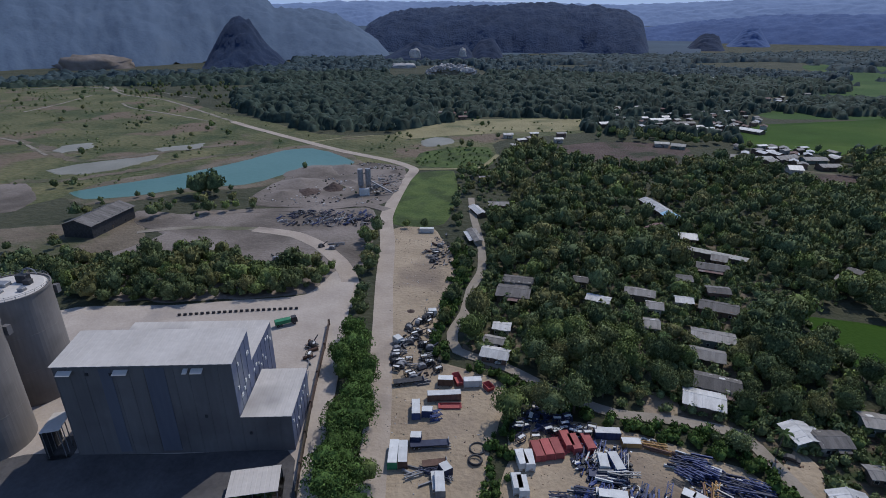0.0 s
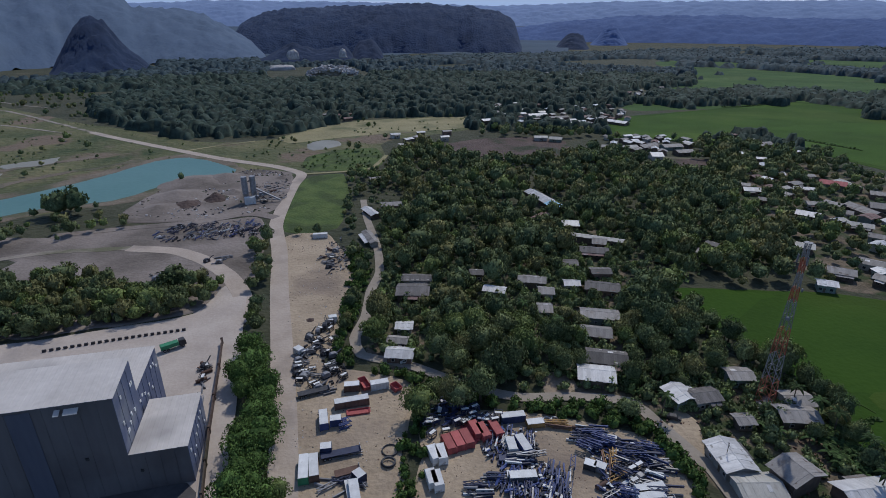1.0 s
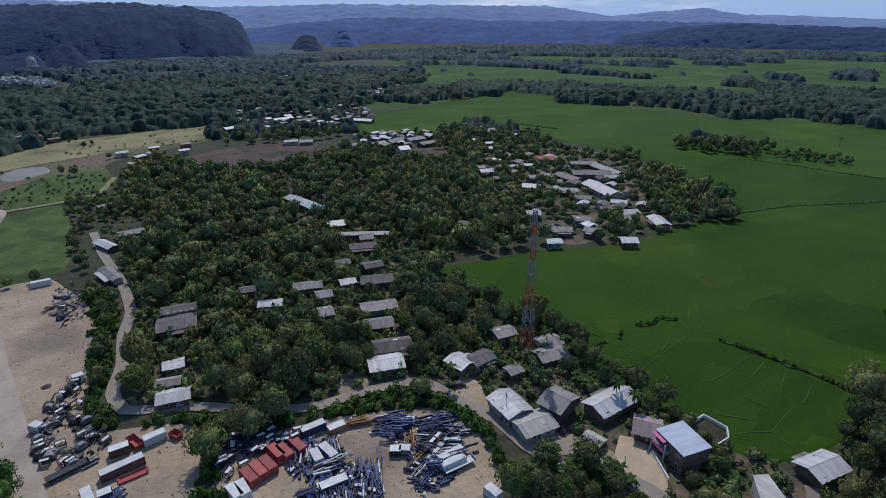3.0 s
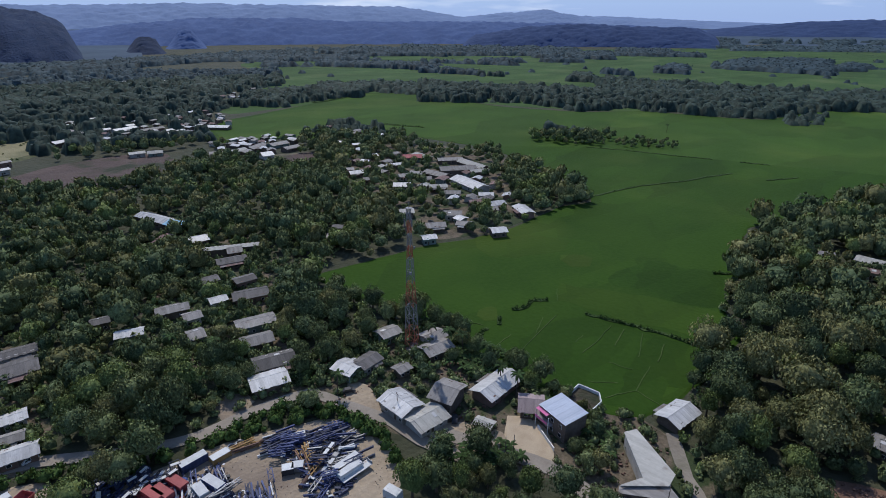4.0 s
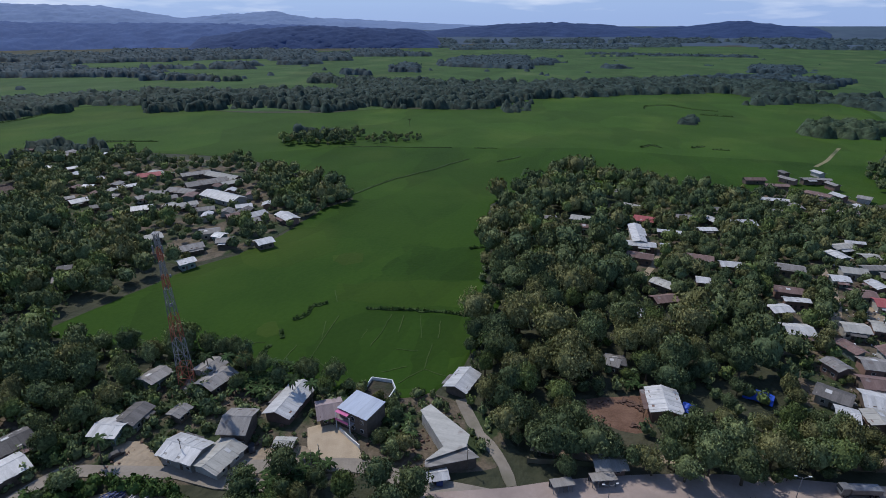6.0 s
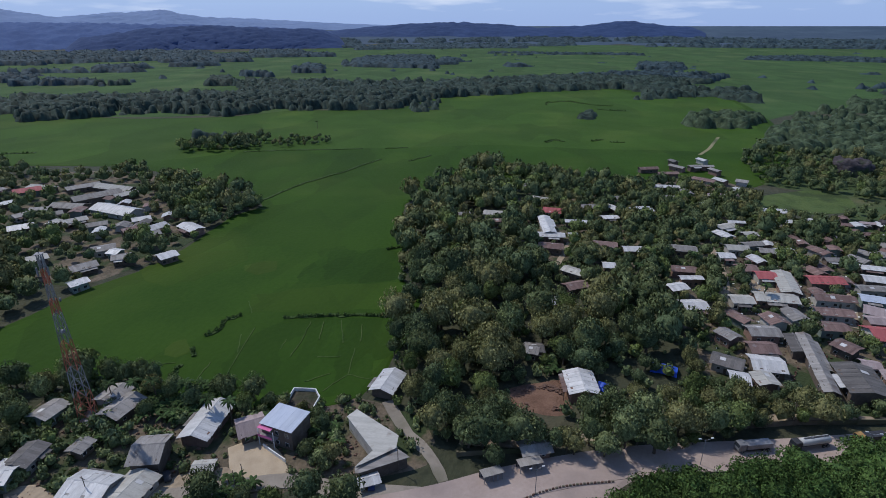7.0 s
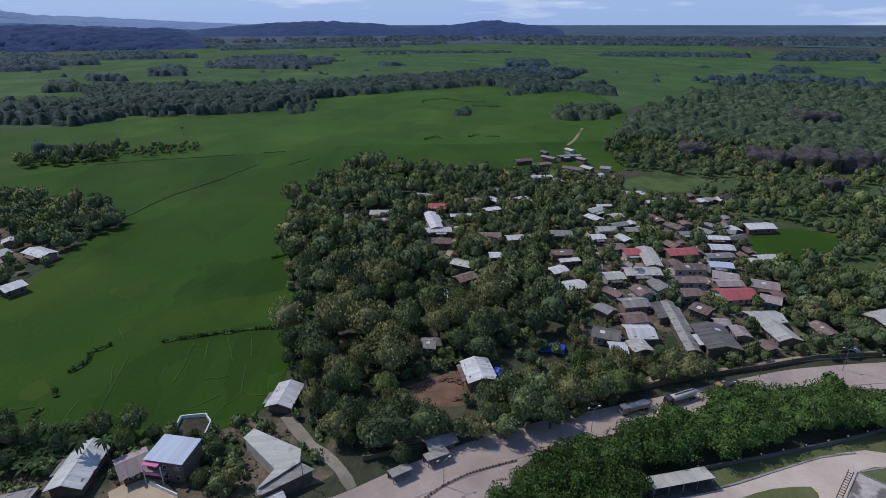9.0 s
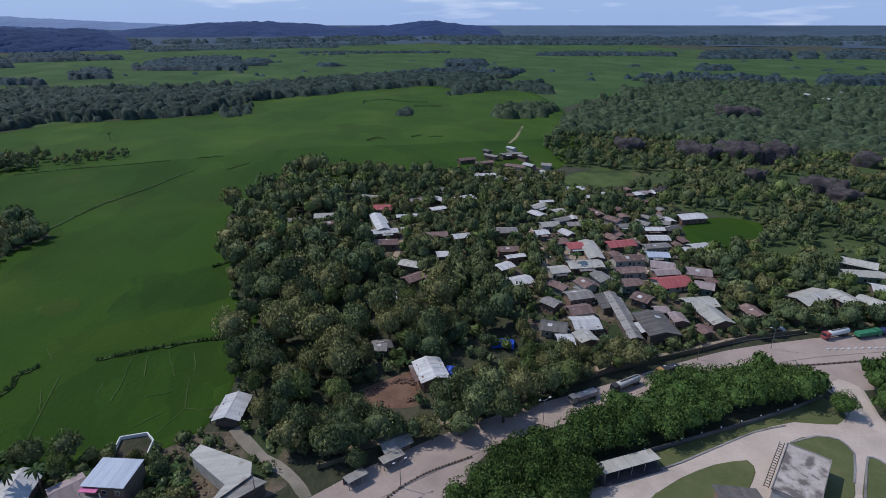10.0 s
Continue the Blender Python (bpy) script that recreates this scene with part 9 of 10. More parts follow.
def crown(cards, size, seed, lobes=7, flat=0.75, heart=0.56, soft=0.25):
    """A crown one metre in radius on the level, from z 0 up: lobes covered in folded leaf clumps round a dark lumpy heart."""
    rng = np.random.default_rng(seed)
    cen = rng.normal(0, 1, (lobes, 3))
    cen /= np.linalg.norm(cen, axis=1)[:, None]
    cen *= rng.uniform(0.3, 0.7, (lobes, 1))
    cen[:, 2] = np.abs(cen[:, 2]) * 0.9 * flat + 0.5 * flat
    rad = rng.uniform(0.26, 0.42, lobes)
    which = rng.integers(0, lobes, cards)
    nrm = rng.normal(0, 1, (cards, 3))
    nrm[:, 2] = np.abs(nrm[:, 2]) * 0.9 - 0.25
    nrm /= np.linalg.norm(nrm, axis=1)[:, None]
    pos = cen[which] + nrm * (rad[which] * rng.uniform(0.8, 1.08, cards))[:, None] * [1, 1, flat]
    face = nrm + rng.normal(0, 0.38, (cards, 3))
    face /= np.linalg.norm(face, axis=1)[:, None]
    a = np.cross(face, rng.normal(0, 1, (cards, 3)))
    a /= np.linalg.norm(a, axis=1)[:, None]
    b = np.cross(face, a)
    s = size * rng.uniform(0.6, 1.35, (cards, 1))
    bend = -nrm * s * rng.uniform(0.1, 0.5, (cards, 1))
    leaf = np.stack([pos - a * s + bend, pos + a * s + bend, pos + b * s * 1.2], 1).reshape(-1, 3)
    tris = np.arange(cards)[:, None] * 3 + [0, 1, 2]
    bm = bmesh.new()
    bmesh.ops.create_icosphere(bm, subdivisions=2 if cards > 200 else 1, radius=1)
    cv = np.array([v.co[:] for v in bm.verts])
    ct = np.array([[v.index for v in f.verts] for f in bm.faces])
    bm.free()
    lump = 1 + 0.22 * np.sin(cv[:, :1] * 5 + seed) * np.cos(cv[:, 1:2] * 4 + seed) + 0.1 * np.sin(cv[:, 2:3] * 7 + cv[:, :1] * 6 + seed * 2)
    cv = cv * lump * [heart, heart, heart * 0.75 * flat] + [0, 0, 0.6 * flat]
    # leaf clumps take the light as the lobes do, with some scatter
    out = nrm + [0, 0, soft] + rng.normal(0, 0.36, (cards, 3))
    nn = np.concatenate([np.repeat(out, 3, 0), cv - [0, 0, 0.5 * flat] + [0, 0, (soft - 0.25) * 0.5]])
    nn /= np.linalg.norm(nn, axis=1)[:, None]
    return np.concatenate([leaf, cv]), np.concatenate([tris, ct + len(leaf)]), nn


def trunk_mesh(seed):
    rng = random.Random(seed)
    bm = bmesh.new()
    tube(bm, (0, 0, -0.3), (0.03, 0.02, 1.0), 0.07, 0.045, 7)
    for i in range(4):
        a = i * 1.57 + rng.uniform(-0.5, 0.5)
        tube(bm, (0.03, 0.02, 0.75 + 0.06 * i), (0.34 * math.cos(a), 0.34 * math.sin(a), 1.25), 0.03, 0.014, 5)
    me = bpy.data.meshes.new("trunk")
    bm.to_mesh(me)
    bm.free()
    me.materials.append(M["bark"])
    return me


NEAR_CROWNS = [crown(1850, 0.049, s, 22, flat=0.82, heart=0.6, soft=0.2) for s in range(6)]
SEMI_CROWNS = [crown(520, 0.088, 10 + s, 15, flat=0.8, heart=0.64, soft=0.2) for s in range(6)]
MID_CROWNS = [crown(165, 0.118, 20 + s, 11, flat=0.8, heart=0.7, soft=0.3) for s in range(6)]
HEDGE_CROWNS = [crown(1850, 0.046, 30 + s, 28, flat=0.68, heart=0.58, soft=0.2) for s in range(6)]
SHRUBS = [crown(84, 0.15, 90 + s, 8, flat=0.8, heart=0.62, soft=0.3) for s in range(5)]
BUSHES = [crown(26, 0.24, 80 + s, 6, 0.6, soft=0.5) for s in range(5)]
TRUNKS = [trunk_mesh(s) for s in range(3)]
WOODS = {}


def plant(key, crowns, xs, ys, rad, height, lift, seed):
    """Adds crowns to one joined stand; the stand is written out at the end."""
    rng = np.random.default_rng(seed)
    for x, y, r, h, z in zip(xs, ys, rad, height, lift):
        v, t, nn = crowns[rng.integers(len(crowns))]
        a = rng.uniform(0, 6.28)
        c, s = math.cos(a), math.sin(a)
        w = np.empty_like(v)
        w[:, 0] = (v[:, 0] * c - v[:, 1] * s) * r + x
        w[:, 1] = (v[:, 0] * s + v[:, 1] * c) * r + y
        w[:, 2] = v[:, 2] * h + z + ground_z(x, y)
        m = np.empty_like(nn)
        m[:, 0], m[:, 1], m[:, 2] = nn[:, 0] * c - nn[:, 1] * s, nn[:, 0] * s + nn[:, 1] * c, nn[:, 2]
        WOODS.setdefault(key, []).append((w, t, m))


NEAR_TREES = []
FAR_TREES = []


def scatter(points, spacing, seed, thin=0.0, margin=1.0, check=True):
    rng = np.random.default_rng(seed)
    p = np.array(points, float)
    x0, y0 = p.min(0)
    x1, y1 = p.max(0)
    gx, gy = np.meshgrid(np.arange(x0, x1, spacing), np.arange(y0, y1, spacing))
    gx, gy = gx.ravel(), gy.ravel()
    gx = gx + rng.uniform(-0.5, 0.5, len(gx)) * spacing
    gy = gy + rng.uniform(-0.5, 0.5, len(gy)) * spacing
    ok = inside(gx, gy, p) & (rng.uniform(0, 1, len(gx)) >= thin)
    gx, gy = gx[ok], gy[ok]
    if check:
        ok = clear(gx, gy, margin)
        gx, gy = gx[ok], gy[ok]
    return gx, gy


def wood(points, spacing, hmin, hmax, seed, leaf="leaf", thin=0.0, margin=1.0, olive=0.15, check=True, clump=0.0, far_leaf="leaf_far"):
    """A stand of trees: single ones near the village, a joined canopy further off."""
    gx, gy = scatter(points, spacing, seed, thin, margin, check)
    if clump:
        # gaps and thickets
        keep = np.array([noise.fractal((x / 38, y / 38, seed), 0.8, 2, 3) > clump - 1 for x, y in zip(gx, gy)], bool)
        gx, gy = gx[keep], gy[keep]
    rng = np.random.default_rng(seed + 99)
    h = rng.uniform(hmin, hmax, len(gx)) * (rng.choice((0.55, 0.75, 0.95, 1.0, 1.15, 1.3), len(gx)) if leaf != "leaf_hedge" else 1.0)
    r = h * rng.uniform(0.44, 0.62, len(gx))
    if leaf == "leaf_hedge":
        r = r * 1.25
    if check and HOUSES:
        # crowns stay off the roofs
        hx = np.array(HOUSES)
        gap = np.min(np.hypot(gx[:, None] - hx[:, 0], gy[:, None] - hx[:, 1]) - hx[:, 2], axis=1) if len(gx) else np.zeros(0)
        small = gap < r * 0.75
        h, r = np.where(small, h * 0.62, h), np.where(small, r * 0.62, r)
        ok = gap > r * np.where(np.hypot(gx, gy) > 270, 0.2, 0.45)
        gx, gy, h, r = gx[ok], gy[ok], h[ok], r[ok]
    dist = np.hypot(gx, gy)
    # kinds of trees stand in groups
    kind = np.array([noise.noise((x / 26, y / 26, 3.0)) for x, y in zip(gx, gy)]) + rng.normal(0, 0.32, len(gx))
    cut = np.quantile(kind, (0.24, 0.86 - olive, 0.88)) if len(kind) else (0, 0, 0)
    for x, y, rr, hh, kd, d in zip(gx, gy, r, h, kind, dist):
        if leaf != "leaf":
            name = leaf
        else:
            name = "leaf_deep" if kd < cut[0] else ("leaf" if kd < cut[1] else ("leaf_olive" if kd < cut[2] else "leaf_fresh"))
        if d < 300:
            NEAR_TREES.append((x, y, rr, hh, name))
        elif d < 600 or clump > 1.05:
            plant(("wood", name), MID_CROWNS, [x], [y], [rr], [hh * 0.85], [hh * 0.18], int(x * 31 + y * 17) % 99991)
        else:
            # trees past 1300 m take the haze-tinted leaf colour
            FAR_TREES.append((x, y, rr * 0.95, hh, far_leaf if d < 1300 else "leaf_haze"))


def canopy_fields():
    """Woods far off: one closed leafy roof over each stand, domed tree by tree, with gaps where no tree stands."""
    rng = np.random.default_rng(12)
    far = np.array([t[:4] for t in FAR_TREES])
    leaves = np.array([t[4] for t in FAR_TREES])
    dist = np.hypot(far[:, 0], far[:, 1])
    for lo, hi, cell in ((0, 950, 3.0), (950, 1600, 4.8), (1600, 2600, 8.0), (2600, 6000, 11.0)):
        for leaf in ("leaf_far", "leaf_mid", "leaf_haze"):
            t = far[(dist >= lo) & (dist < hi) & (leaves == leaf)]
            if not len(t):
                continue
            x0, y0 = t[:, 0].min() - 40, t[:, 1].min() - 40
            nx, ny = int((t[:, 0].max() + 40 - x0) / cell), int((t[:, 1].max() + 40 - y0) / cell)
            high = np.zeros((nx, ny), np.float32)
            for x, y, r, h in t:
                r = max(r, cell * 1.3)
                i0, i1 = int((x - r - x0) / cell), int((x + r - x0) / cell) + 2
                j0, j1 = int((y - r - y0) / cell), int((y + r - y0) / cell) + 2
                u = (x0 + np.arange(i0, i1) * cell - x)[:, None] / r
                v = (y0 + np.arange(j0, j1) * cell - y)[None] / r
                d2 = u * u + v * v
                dome = np.where(d2 < 1, h * (0.66 + 0.34 * np.sqrt(np.maximum(1 - d2, 0))), 0)
                high[i0:i1, j0:j1] = np.maximum(high[i0:i1, j0:j1], dome)
            on = high > 0.5
            keep = on[:-1, :-1] | on[1:, :-1] | on[:-1, 1:] | on[1:, 1:]
            used = np.zeros_like(on)
            for a, b in ((0, 0), (1, 0), (0, 1), (1, 1)):
                used[a:nx - 1 + a, b:ny - 1 + b] |= keep
            ii, jj = np.nonzero(used)
            n = len(ii)
            index = np.full((nx, ny), -1)
            index[ii, jj] = np.arange(n)
            xs = x0 + ii * cell + rng.uniform(-0.36, 0.36, n) * cell
            ys = y0 + jj * cell + rng.uniform(-0.36, 0.36, n) * cell
            rr = np.hypot(xs, ys)
            zs = np.where(on[ii, jj], high[ii, jj] * rng.uniform(0.84, 1.1, n), -0.2)
            zs += np.where(rr > FAR_FROM, FAR_RISE * ((rr - FAR_FROM) / (FAR_TO - FAR_FROM)) ** 2, 0)
            ki, kj = np.nonzero(keep)
            a, b, c, d = index[ki, kj], index[ki + 1, kj], index[ki + 1, kj + 1], index[ki, kj + 1]
            tris = np.concatenate([np.stack([a, b, c], 1), np.stack([a, c, d], 1)])
            # sprays that stand out of the canopy and break its outline
            p = np.stack([xs, ys, zs], 1)
            top = p[on[ii, jj] & (rng.uniform(0, 1, n) < 0.5)]
            m = len(top)
            size = cell * rng.uniform(0.2, 0.42, (m, 1))
            e1 = rng.normal(0, 1, (m, 3)) * [1, 1, 0.5]
            e1 /= np.linalg.norm(e1, axis=1)[:, None]
            e2 = rng.normal(0, 1, (m, 3)) * [0.6, 0.6, 1]
            e2 /= np.linalg.norm(e2, axis=1)[:, None]
            top = top + rng.uniform(-0.5, 0.5, (m, 3)) * [cell, cell, 0.6]
            spray = np.stack([top - e1 * size, top + e1 * size, top + e2 * size + [0, 0, 0.1 * cell]], 1).reshape(-1, 3)
            tris = np.concatenate([tris, n + np.arange(m)[:, None] * 3 + [0, 1, 2]])
            tagged(new("far_wood", raw_mesh("far_wood", np.concatenate([p, spray]), tris, M[leaf], smooth=True)), LABELS["far_wood"], "woods", kind="stuff")


def shrubs(points, spacing, hmin, hmax, seed, thin=0.1, margin=0.7, check=True):
    """Thickets and young trees that close the ground between the large ones."""
    gx, gy = scatter(points, spacing, seed, thin, margin, check)
    near = np.hypot(gx, gy) < 330
    gx, gy = gx[near], gy[near]
    rng = np.random.default_rng(seed + 3)
    h = rng.uniform(hmin, hmax, len(gx))
    pick = rng.choice(("leaf", "leaf_deep", "leaf", "leaf_fresh"), len(gx))
    for name in ("leaf", "leaf_deep", "leaf_fresh"):
        k = pick == name
        plant(("bushes", name), SHRUBS, gx[k], gy[k], h[k] * rng.uniform(0.5, 0.75, k.sum()), h[k] * 0.95, [0.1] * k.sum(), seed)


def bushes(points, spacing, hmin, hmax, seed, leaf="leaf", thin=0.2, margin=0.6, check=True, clump=0.0):
    gx, gy = scatter(points, spacing, seed, thin, margin, check)
    if clump:
        keep = np.array([noise.fractal((x / 45, y / 45, seed), 0.9, 2, 3) > clump - 1 for x, y in zip(gx, gy)], bool)
        gx, gy = gx[keep], gy[keep]
    rng = np.random.default_rng(seed + 5)
    h = rng.uniform(hmin, hmax, len(gx))
    r = h * rng.uniform(0.7, 1.1, len(gx))
    near = np.hypot(gx, gy) < 210
    for k, kit in ((near, SHRUBS), (~near, BUSHES)):
        plant(("bushes", leaf), kit, gx[k], gy[k], r[k], h[k] * 1.3, -0.1 * h[k], seed)


# weeds and shrubs about the houses
for k, poly in enumerate(([(78.3, 134.4), (98.4, 147.0), (114.9, 139.8), (136.2, 136.3), (141.0, 114.2), (134.8, 100.2), (134.9, 82.1), (136.4, 53.6), (138.5, 40.7), (130.2, 18.8), (112.9, 15.1), (100.0, 52.2), (92.1, 71.8), (86.7, 93.5)], [(71.4, 229.7), (104.3, 244.3), (118.2, 276.0), (150.6, 259.2), (119.3, 204.5), (101.7, 164.6), (83.5, 130.5), (65.4, 133.1), (65.2, 183.9)], [(11.9, 247.2), (35.6, 234.7), (33.1, 201.0), (17.4, 155.4), (1.6, 165.5), (5.4, 196.4)])):
    bushes(poly, 3.0, 0.7, 2.1, 70 + k, "leaf", 0.3, 0.6)
    bushes(poly, 5.6, 2.0, 3.8, 75 + k, "leaf", 0.25, 0.72)
# the central wood, between the lane, the fields and the hamlets
CENTRAL = [(12.6, 440.2), (33.0, 467.7), (64.0, 515.9), (93.5, 469.8), (141.5, 434.4), (201.7, 452.7), (226.6, 391.8), (295.2, 406.3), (369.6, 479.3), (373.6, 410.3), (361.7, 373.3), (302.3, 365.4), (251.5, 301.7), (261.7, 265.2), (206.2, 209.7), (153.4, 205.9), (139.8, 201.2), (136.2, 181.7), (134.7, 155.1), (134.4, 137.1), (145.8, 133.5), (145.9, 121.6), (140.0, 107.9), (116.1, 102.5), (106.3, 107.8), (94.9, 113.9), (89.9, 122.8), (82.2, 128.3), (65.7, 133.6), (48.7, 136.0), (34.4, 143.7), (22.2, 152.8), (16.4, 159.3), (3.4, 166.3), (5.1, 196.6), (10.7, 247.8), (13.8, 330.1)]
wood(CENTRAL, 7.6, 7.0, 11.5, 1, margin=0.8, clump=0.66)
bushes(CENTRAL, 6.5, 1.2, 3.0, 2, thin=0.3)
shrubs(CENTRAL, 4.9, 2.4, 5.6, 201)
wood([(145.9, 121.6), (140.9, 103.6), (139.0, 90.2), (138.2, 81.0), (133.8, 66.4), (128.3, 64.4), (124.4, 82.4), (121.6, 103.0)], 6.5, 5, 8, 3)
# trees round the houses at the lane's end and the eastern village
wood([(114.6, 70.7), (105.7, 54.9), (104.6, 40.9), (103.7, 32.6), (114.5, 33.0), (131.8, 42.3), (123.7, 44.9), (133.7, 52.5)], 6.0, 5, 8, 4)
EAST_WOOD = [(353.1, 60.1), (371.0, 46.2), (394.7, 26.9), (452.0, 18.0), (456.0, -0.2), (389.6, -31.3), (277.3, -20.7), (213.3, -29.5), (206.7, -58.8), (202.3, -78.3), (180.5, -82.8), (134.8, -65.9), (131.3, -49.2), (123.5, -25.8), (120.0, -5.7), (121.3, 9.6), (126.0, 20.3), (142.9, 31.1), (157.8, 34.5), (189.9, 36.4), (206.3, 30.7), (229.4, 42.1), (284.5, 48.6)]
wood(EAST_WOOD, 8.2, 9.0, 13.0, 5, margin=0.92, olive=0.3)
bushes(EAST_WOOD, 7.5, 1.0, 2.4, 6, thin=0.4)
shrubs(EAST_WOOD, 6.6, 2.4, 5.2, 202)
EAST = [(456.0, -0.2), (444.3, -18.1), (420.1, -61.1), (403.8, -103.5), (415.0, -154.5), (357.8, -178.2), (332.5, -192.2), (288.0, -220.0), (264.5, -203.8), (224.9, -183.1), (219.7, -206.3), (225.5, -230.6), (204.7, -207.1), (172.8, -208.9), (148.6, -223.4), (137.9, -210.5), (144.5, -177.8), (146.8, -144.1), (141.3, -109.5), (139.6, -86.6), (134.8, -65.9), (180.5, -82.8), (202.3, -78.3), (206.7, -58.8), (213.3, -29.5), (277.3, -20.7), (389.6, -31.3)]
wood(EAST, 6.0, 5.5, 10.0, 55, margin=0.9, olive=0.2, thin=0.1)
bushes(EAST, 4.6, 1.0, 3.0, 56, thin=0.3, margin=0.8)
wood(EAST, 7.2, 4.0, 7.0, 57, margin=0.8, olive=0.1)
wood([(116.1, 9.6), (116.8, -5.4), (120.6, -25.1), (127.1, -51.5), (134.9, -84.2), (138.4, -109.8), (141.2, -116.2), (144.5, -111.5), (143.5, -84.4), (136.7, -51.0), (125.7, -16.1), (121.7, 6.5)], 5.4, 7.0, 10.5, 7, olive=0.35, check=False)
wood([(149.6, -119.5), (151.8, -153.3), (153.2, -186.5), (150.8, -235.5), (140.5, -222.5), (145.2, -178.5), (145.5, -148.0), (141.9, -116.6)], 6.0, 6, 10, 58, thin=0.1)
bushes([(149.6, -119.5), (151.8, -153.3), (153.2, -186.5), (150.8, -235.5), (140.5, -222.5), (145.2, -178.5), (145.5, -148.0), (141.9, -116.6)], 4.0, 1, 2.5, 59)
wood([(140.0, -115.4), (143.5, -146.3), (143.5, -176.8), (143.1, -216.7), (148.6, -223.4), (149.8, -177.6), (150.3, -146.9), (146.4, -119.7)], 6.5, 5, 8, 8)
wood([(111.5, 2.4), (116.8, -5.4), (121.6, -28.7), (127.1, -51.5), (132.6, -72.9), (128.9, -73.1), (122.7, -49.9), (117.3, -29.3), (113.2, -11.1), (108.5, -0.3)], 5.6, 6, 9, 60, check=False)
wood([(130.2, 18.8), (134.6, 4.7), (132.4, -11.1), (124.9, -19.8), (116.3, -15.7), (116.4, -4.8), (113.7, 7.8), (122.6, 13.2)], 5.8, 7, 10, 61, margin=0.4)
wood([(134.9, 82.1), (135.8, 69.7), (133.7, 52.5), (124.8, 45.3), (115.5, 48.8), (123.4, 55.9), (124.1, 76.1)], 5.5, 4, 7, 62, margin=0.85)
bushes([(-60.0, 100.4), (-48.3, 101.9), (-44.7, 95.3), (-57.0, 94.8)], 2.6, 1.6, 3.2, 63, check=False)
# rocky wood beyond the eastern village
ROCKY = [(488.7, -215.7), (671.7, -333.1), (731.6, -442.5), (772, -565), (673, -683), (500.3, -648.4), (335.1, -527.4), (141.8, -253.7), (148.6, -223.4), (170.5, -206.6), (206.6, -198.8), (229.7, -234.4), (257.7, -257.3), (272.0, -240.9), (293.1, -223.6), (328.2, -211.8), (361.4, -236.3), (399.3, -228.0), (415.2, -199.9)]
wood(ROCKY, 6.9, 5, 9.5, 9, olive=0.12, thin=0.05, clump=0.72, far_leaf="leaf_mid")
bushes(ROCKY, 8.0, 0.8, 2.4, 10, thin=0.2, clump=0.8)
# middle village and its hedges
MIDDLE = [(146.2, 289.4), (158.8, 259.2), (162.9, 215.4), (166.3, 191.4), (201.0, 185.1), (234.5, 166.7), (252.4, 163.3), (277.7, 162.6), (328.8, 149.3), (358.6, 172.0), (384.1, 222.6), (406.4, 263.7), (419.8, 302.5), (391.9, 319.3), (410.4, 400.5), (434.7, 460.8), (398.6, 519.1), (349.9, 492.5), (281.1, 509.5)]
wood(MIDDLE, 8.8, 6, 9.5, 11, thin=0.12)
wood([(368.5, 258.7), (402.8, 255.7), (375.9, 218.0), (352.4, 166.7), (326.4, 148.2), (304.9, 156.8), (278.3, 161.0), (308.2, 197.6)], 7.5, 7, 11, 12)
wood([(480.8, 296.9), (529.6, 304.6), (554.3, 275.1), (544.7, 229.6), (507.1, 223.1), (481.8, 252.1)], 7.5, 6, 10, 13)
wood([(517.9, 227.9), (560.9, 209.5), (564.0, 170.3), (532.8, 164.9), (506.9, 195.3)], 8.0, 4, 6, 14)
wood([(777.1, 119.5), (845.6, 106.0), (855.3, 85.0), (773.9, 77.2), (750.8, 103.9)], 9, 5, 8, 15)
wood([(712.7, -104.8), (762.4, -123.9), (753.3, -132.3), (710.2, -124.9)], 7, 5, 7, 16)
for k, (line, hh) in enumerate([(b, 1.15) for b in NEAR_BUNDS] + [(b, 1.0) for b in LONG_BUNDS] + [(b, 1.8) for b in FAR_BUNDS]):
    pts_ = along(line, 1.5 if k < 5 else 3.4)
    rr = np.random.default_rng(k)
    sz = rr.uniform(0.5, 1.2, len(pts_)) * hh
    plant(("bushes", "leaf_hedge"), SHRUBS if k < 5 else BUSHES, [p[0] for p in pts_], [p[1] for p in pts_], sz, sz * 1.2, [0.3] * len(pts_), k)
# dense rain trees on the island beside the main road
ISLAND = [(84.4, -20.1), (98.7, -28.5), (106.7, -42.6), (109.7, -55.3), (114.6, -75.3), (121.8, -103.0), (124.4, -121.8), (124.7, -137.4), (118.0, -147.0), (111.3, -150.2), (108.9, -138.1), (107.9, -116.7), (103.9, -87.2), (102.2, -68.7), (96.5, -62.4), (90.1, -57.6), (79.2, -42.4)]
wood(ISLAND, 4.7, 7.8, 9.6, 17, "leaf_hedge", margin=0.5, olive=0.03, check=False)
wood([(117.7, -170.8), (118.7, -185.3), (112.6, -197.3), (91.6, -169.6), (92.0, -157.4), (103.6, -163.8)], 5.6, 6, 8, 18, "leaf_hedge", margin=0.5, check=False)
wood([(105.2, -147.1), (105.6, -152.3), (100.3, -148.7), (99.7, -143.4)], 6, 6, 7, 19, "leaf_hedge", check=False)
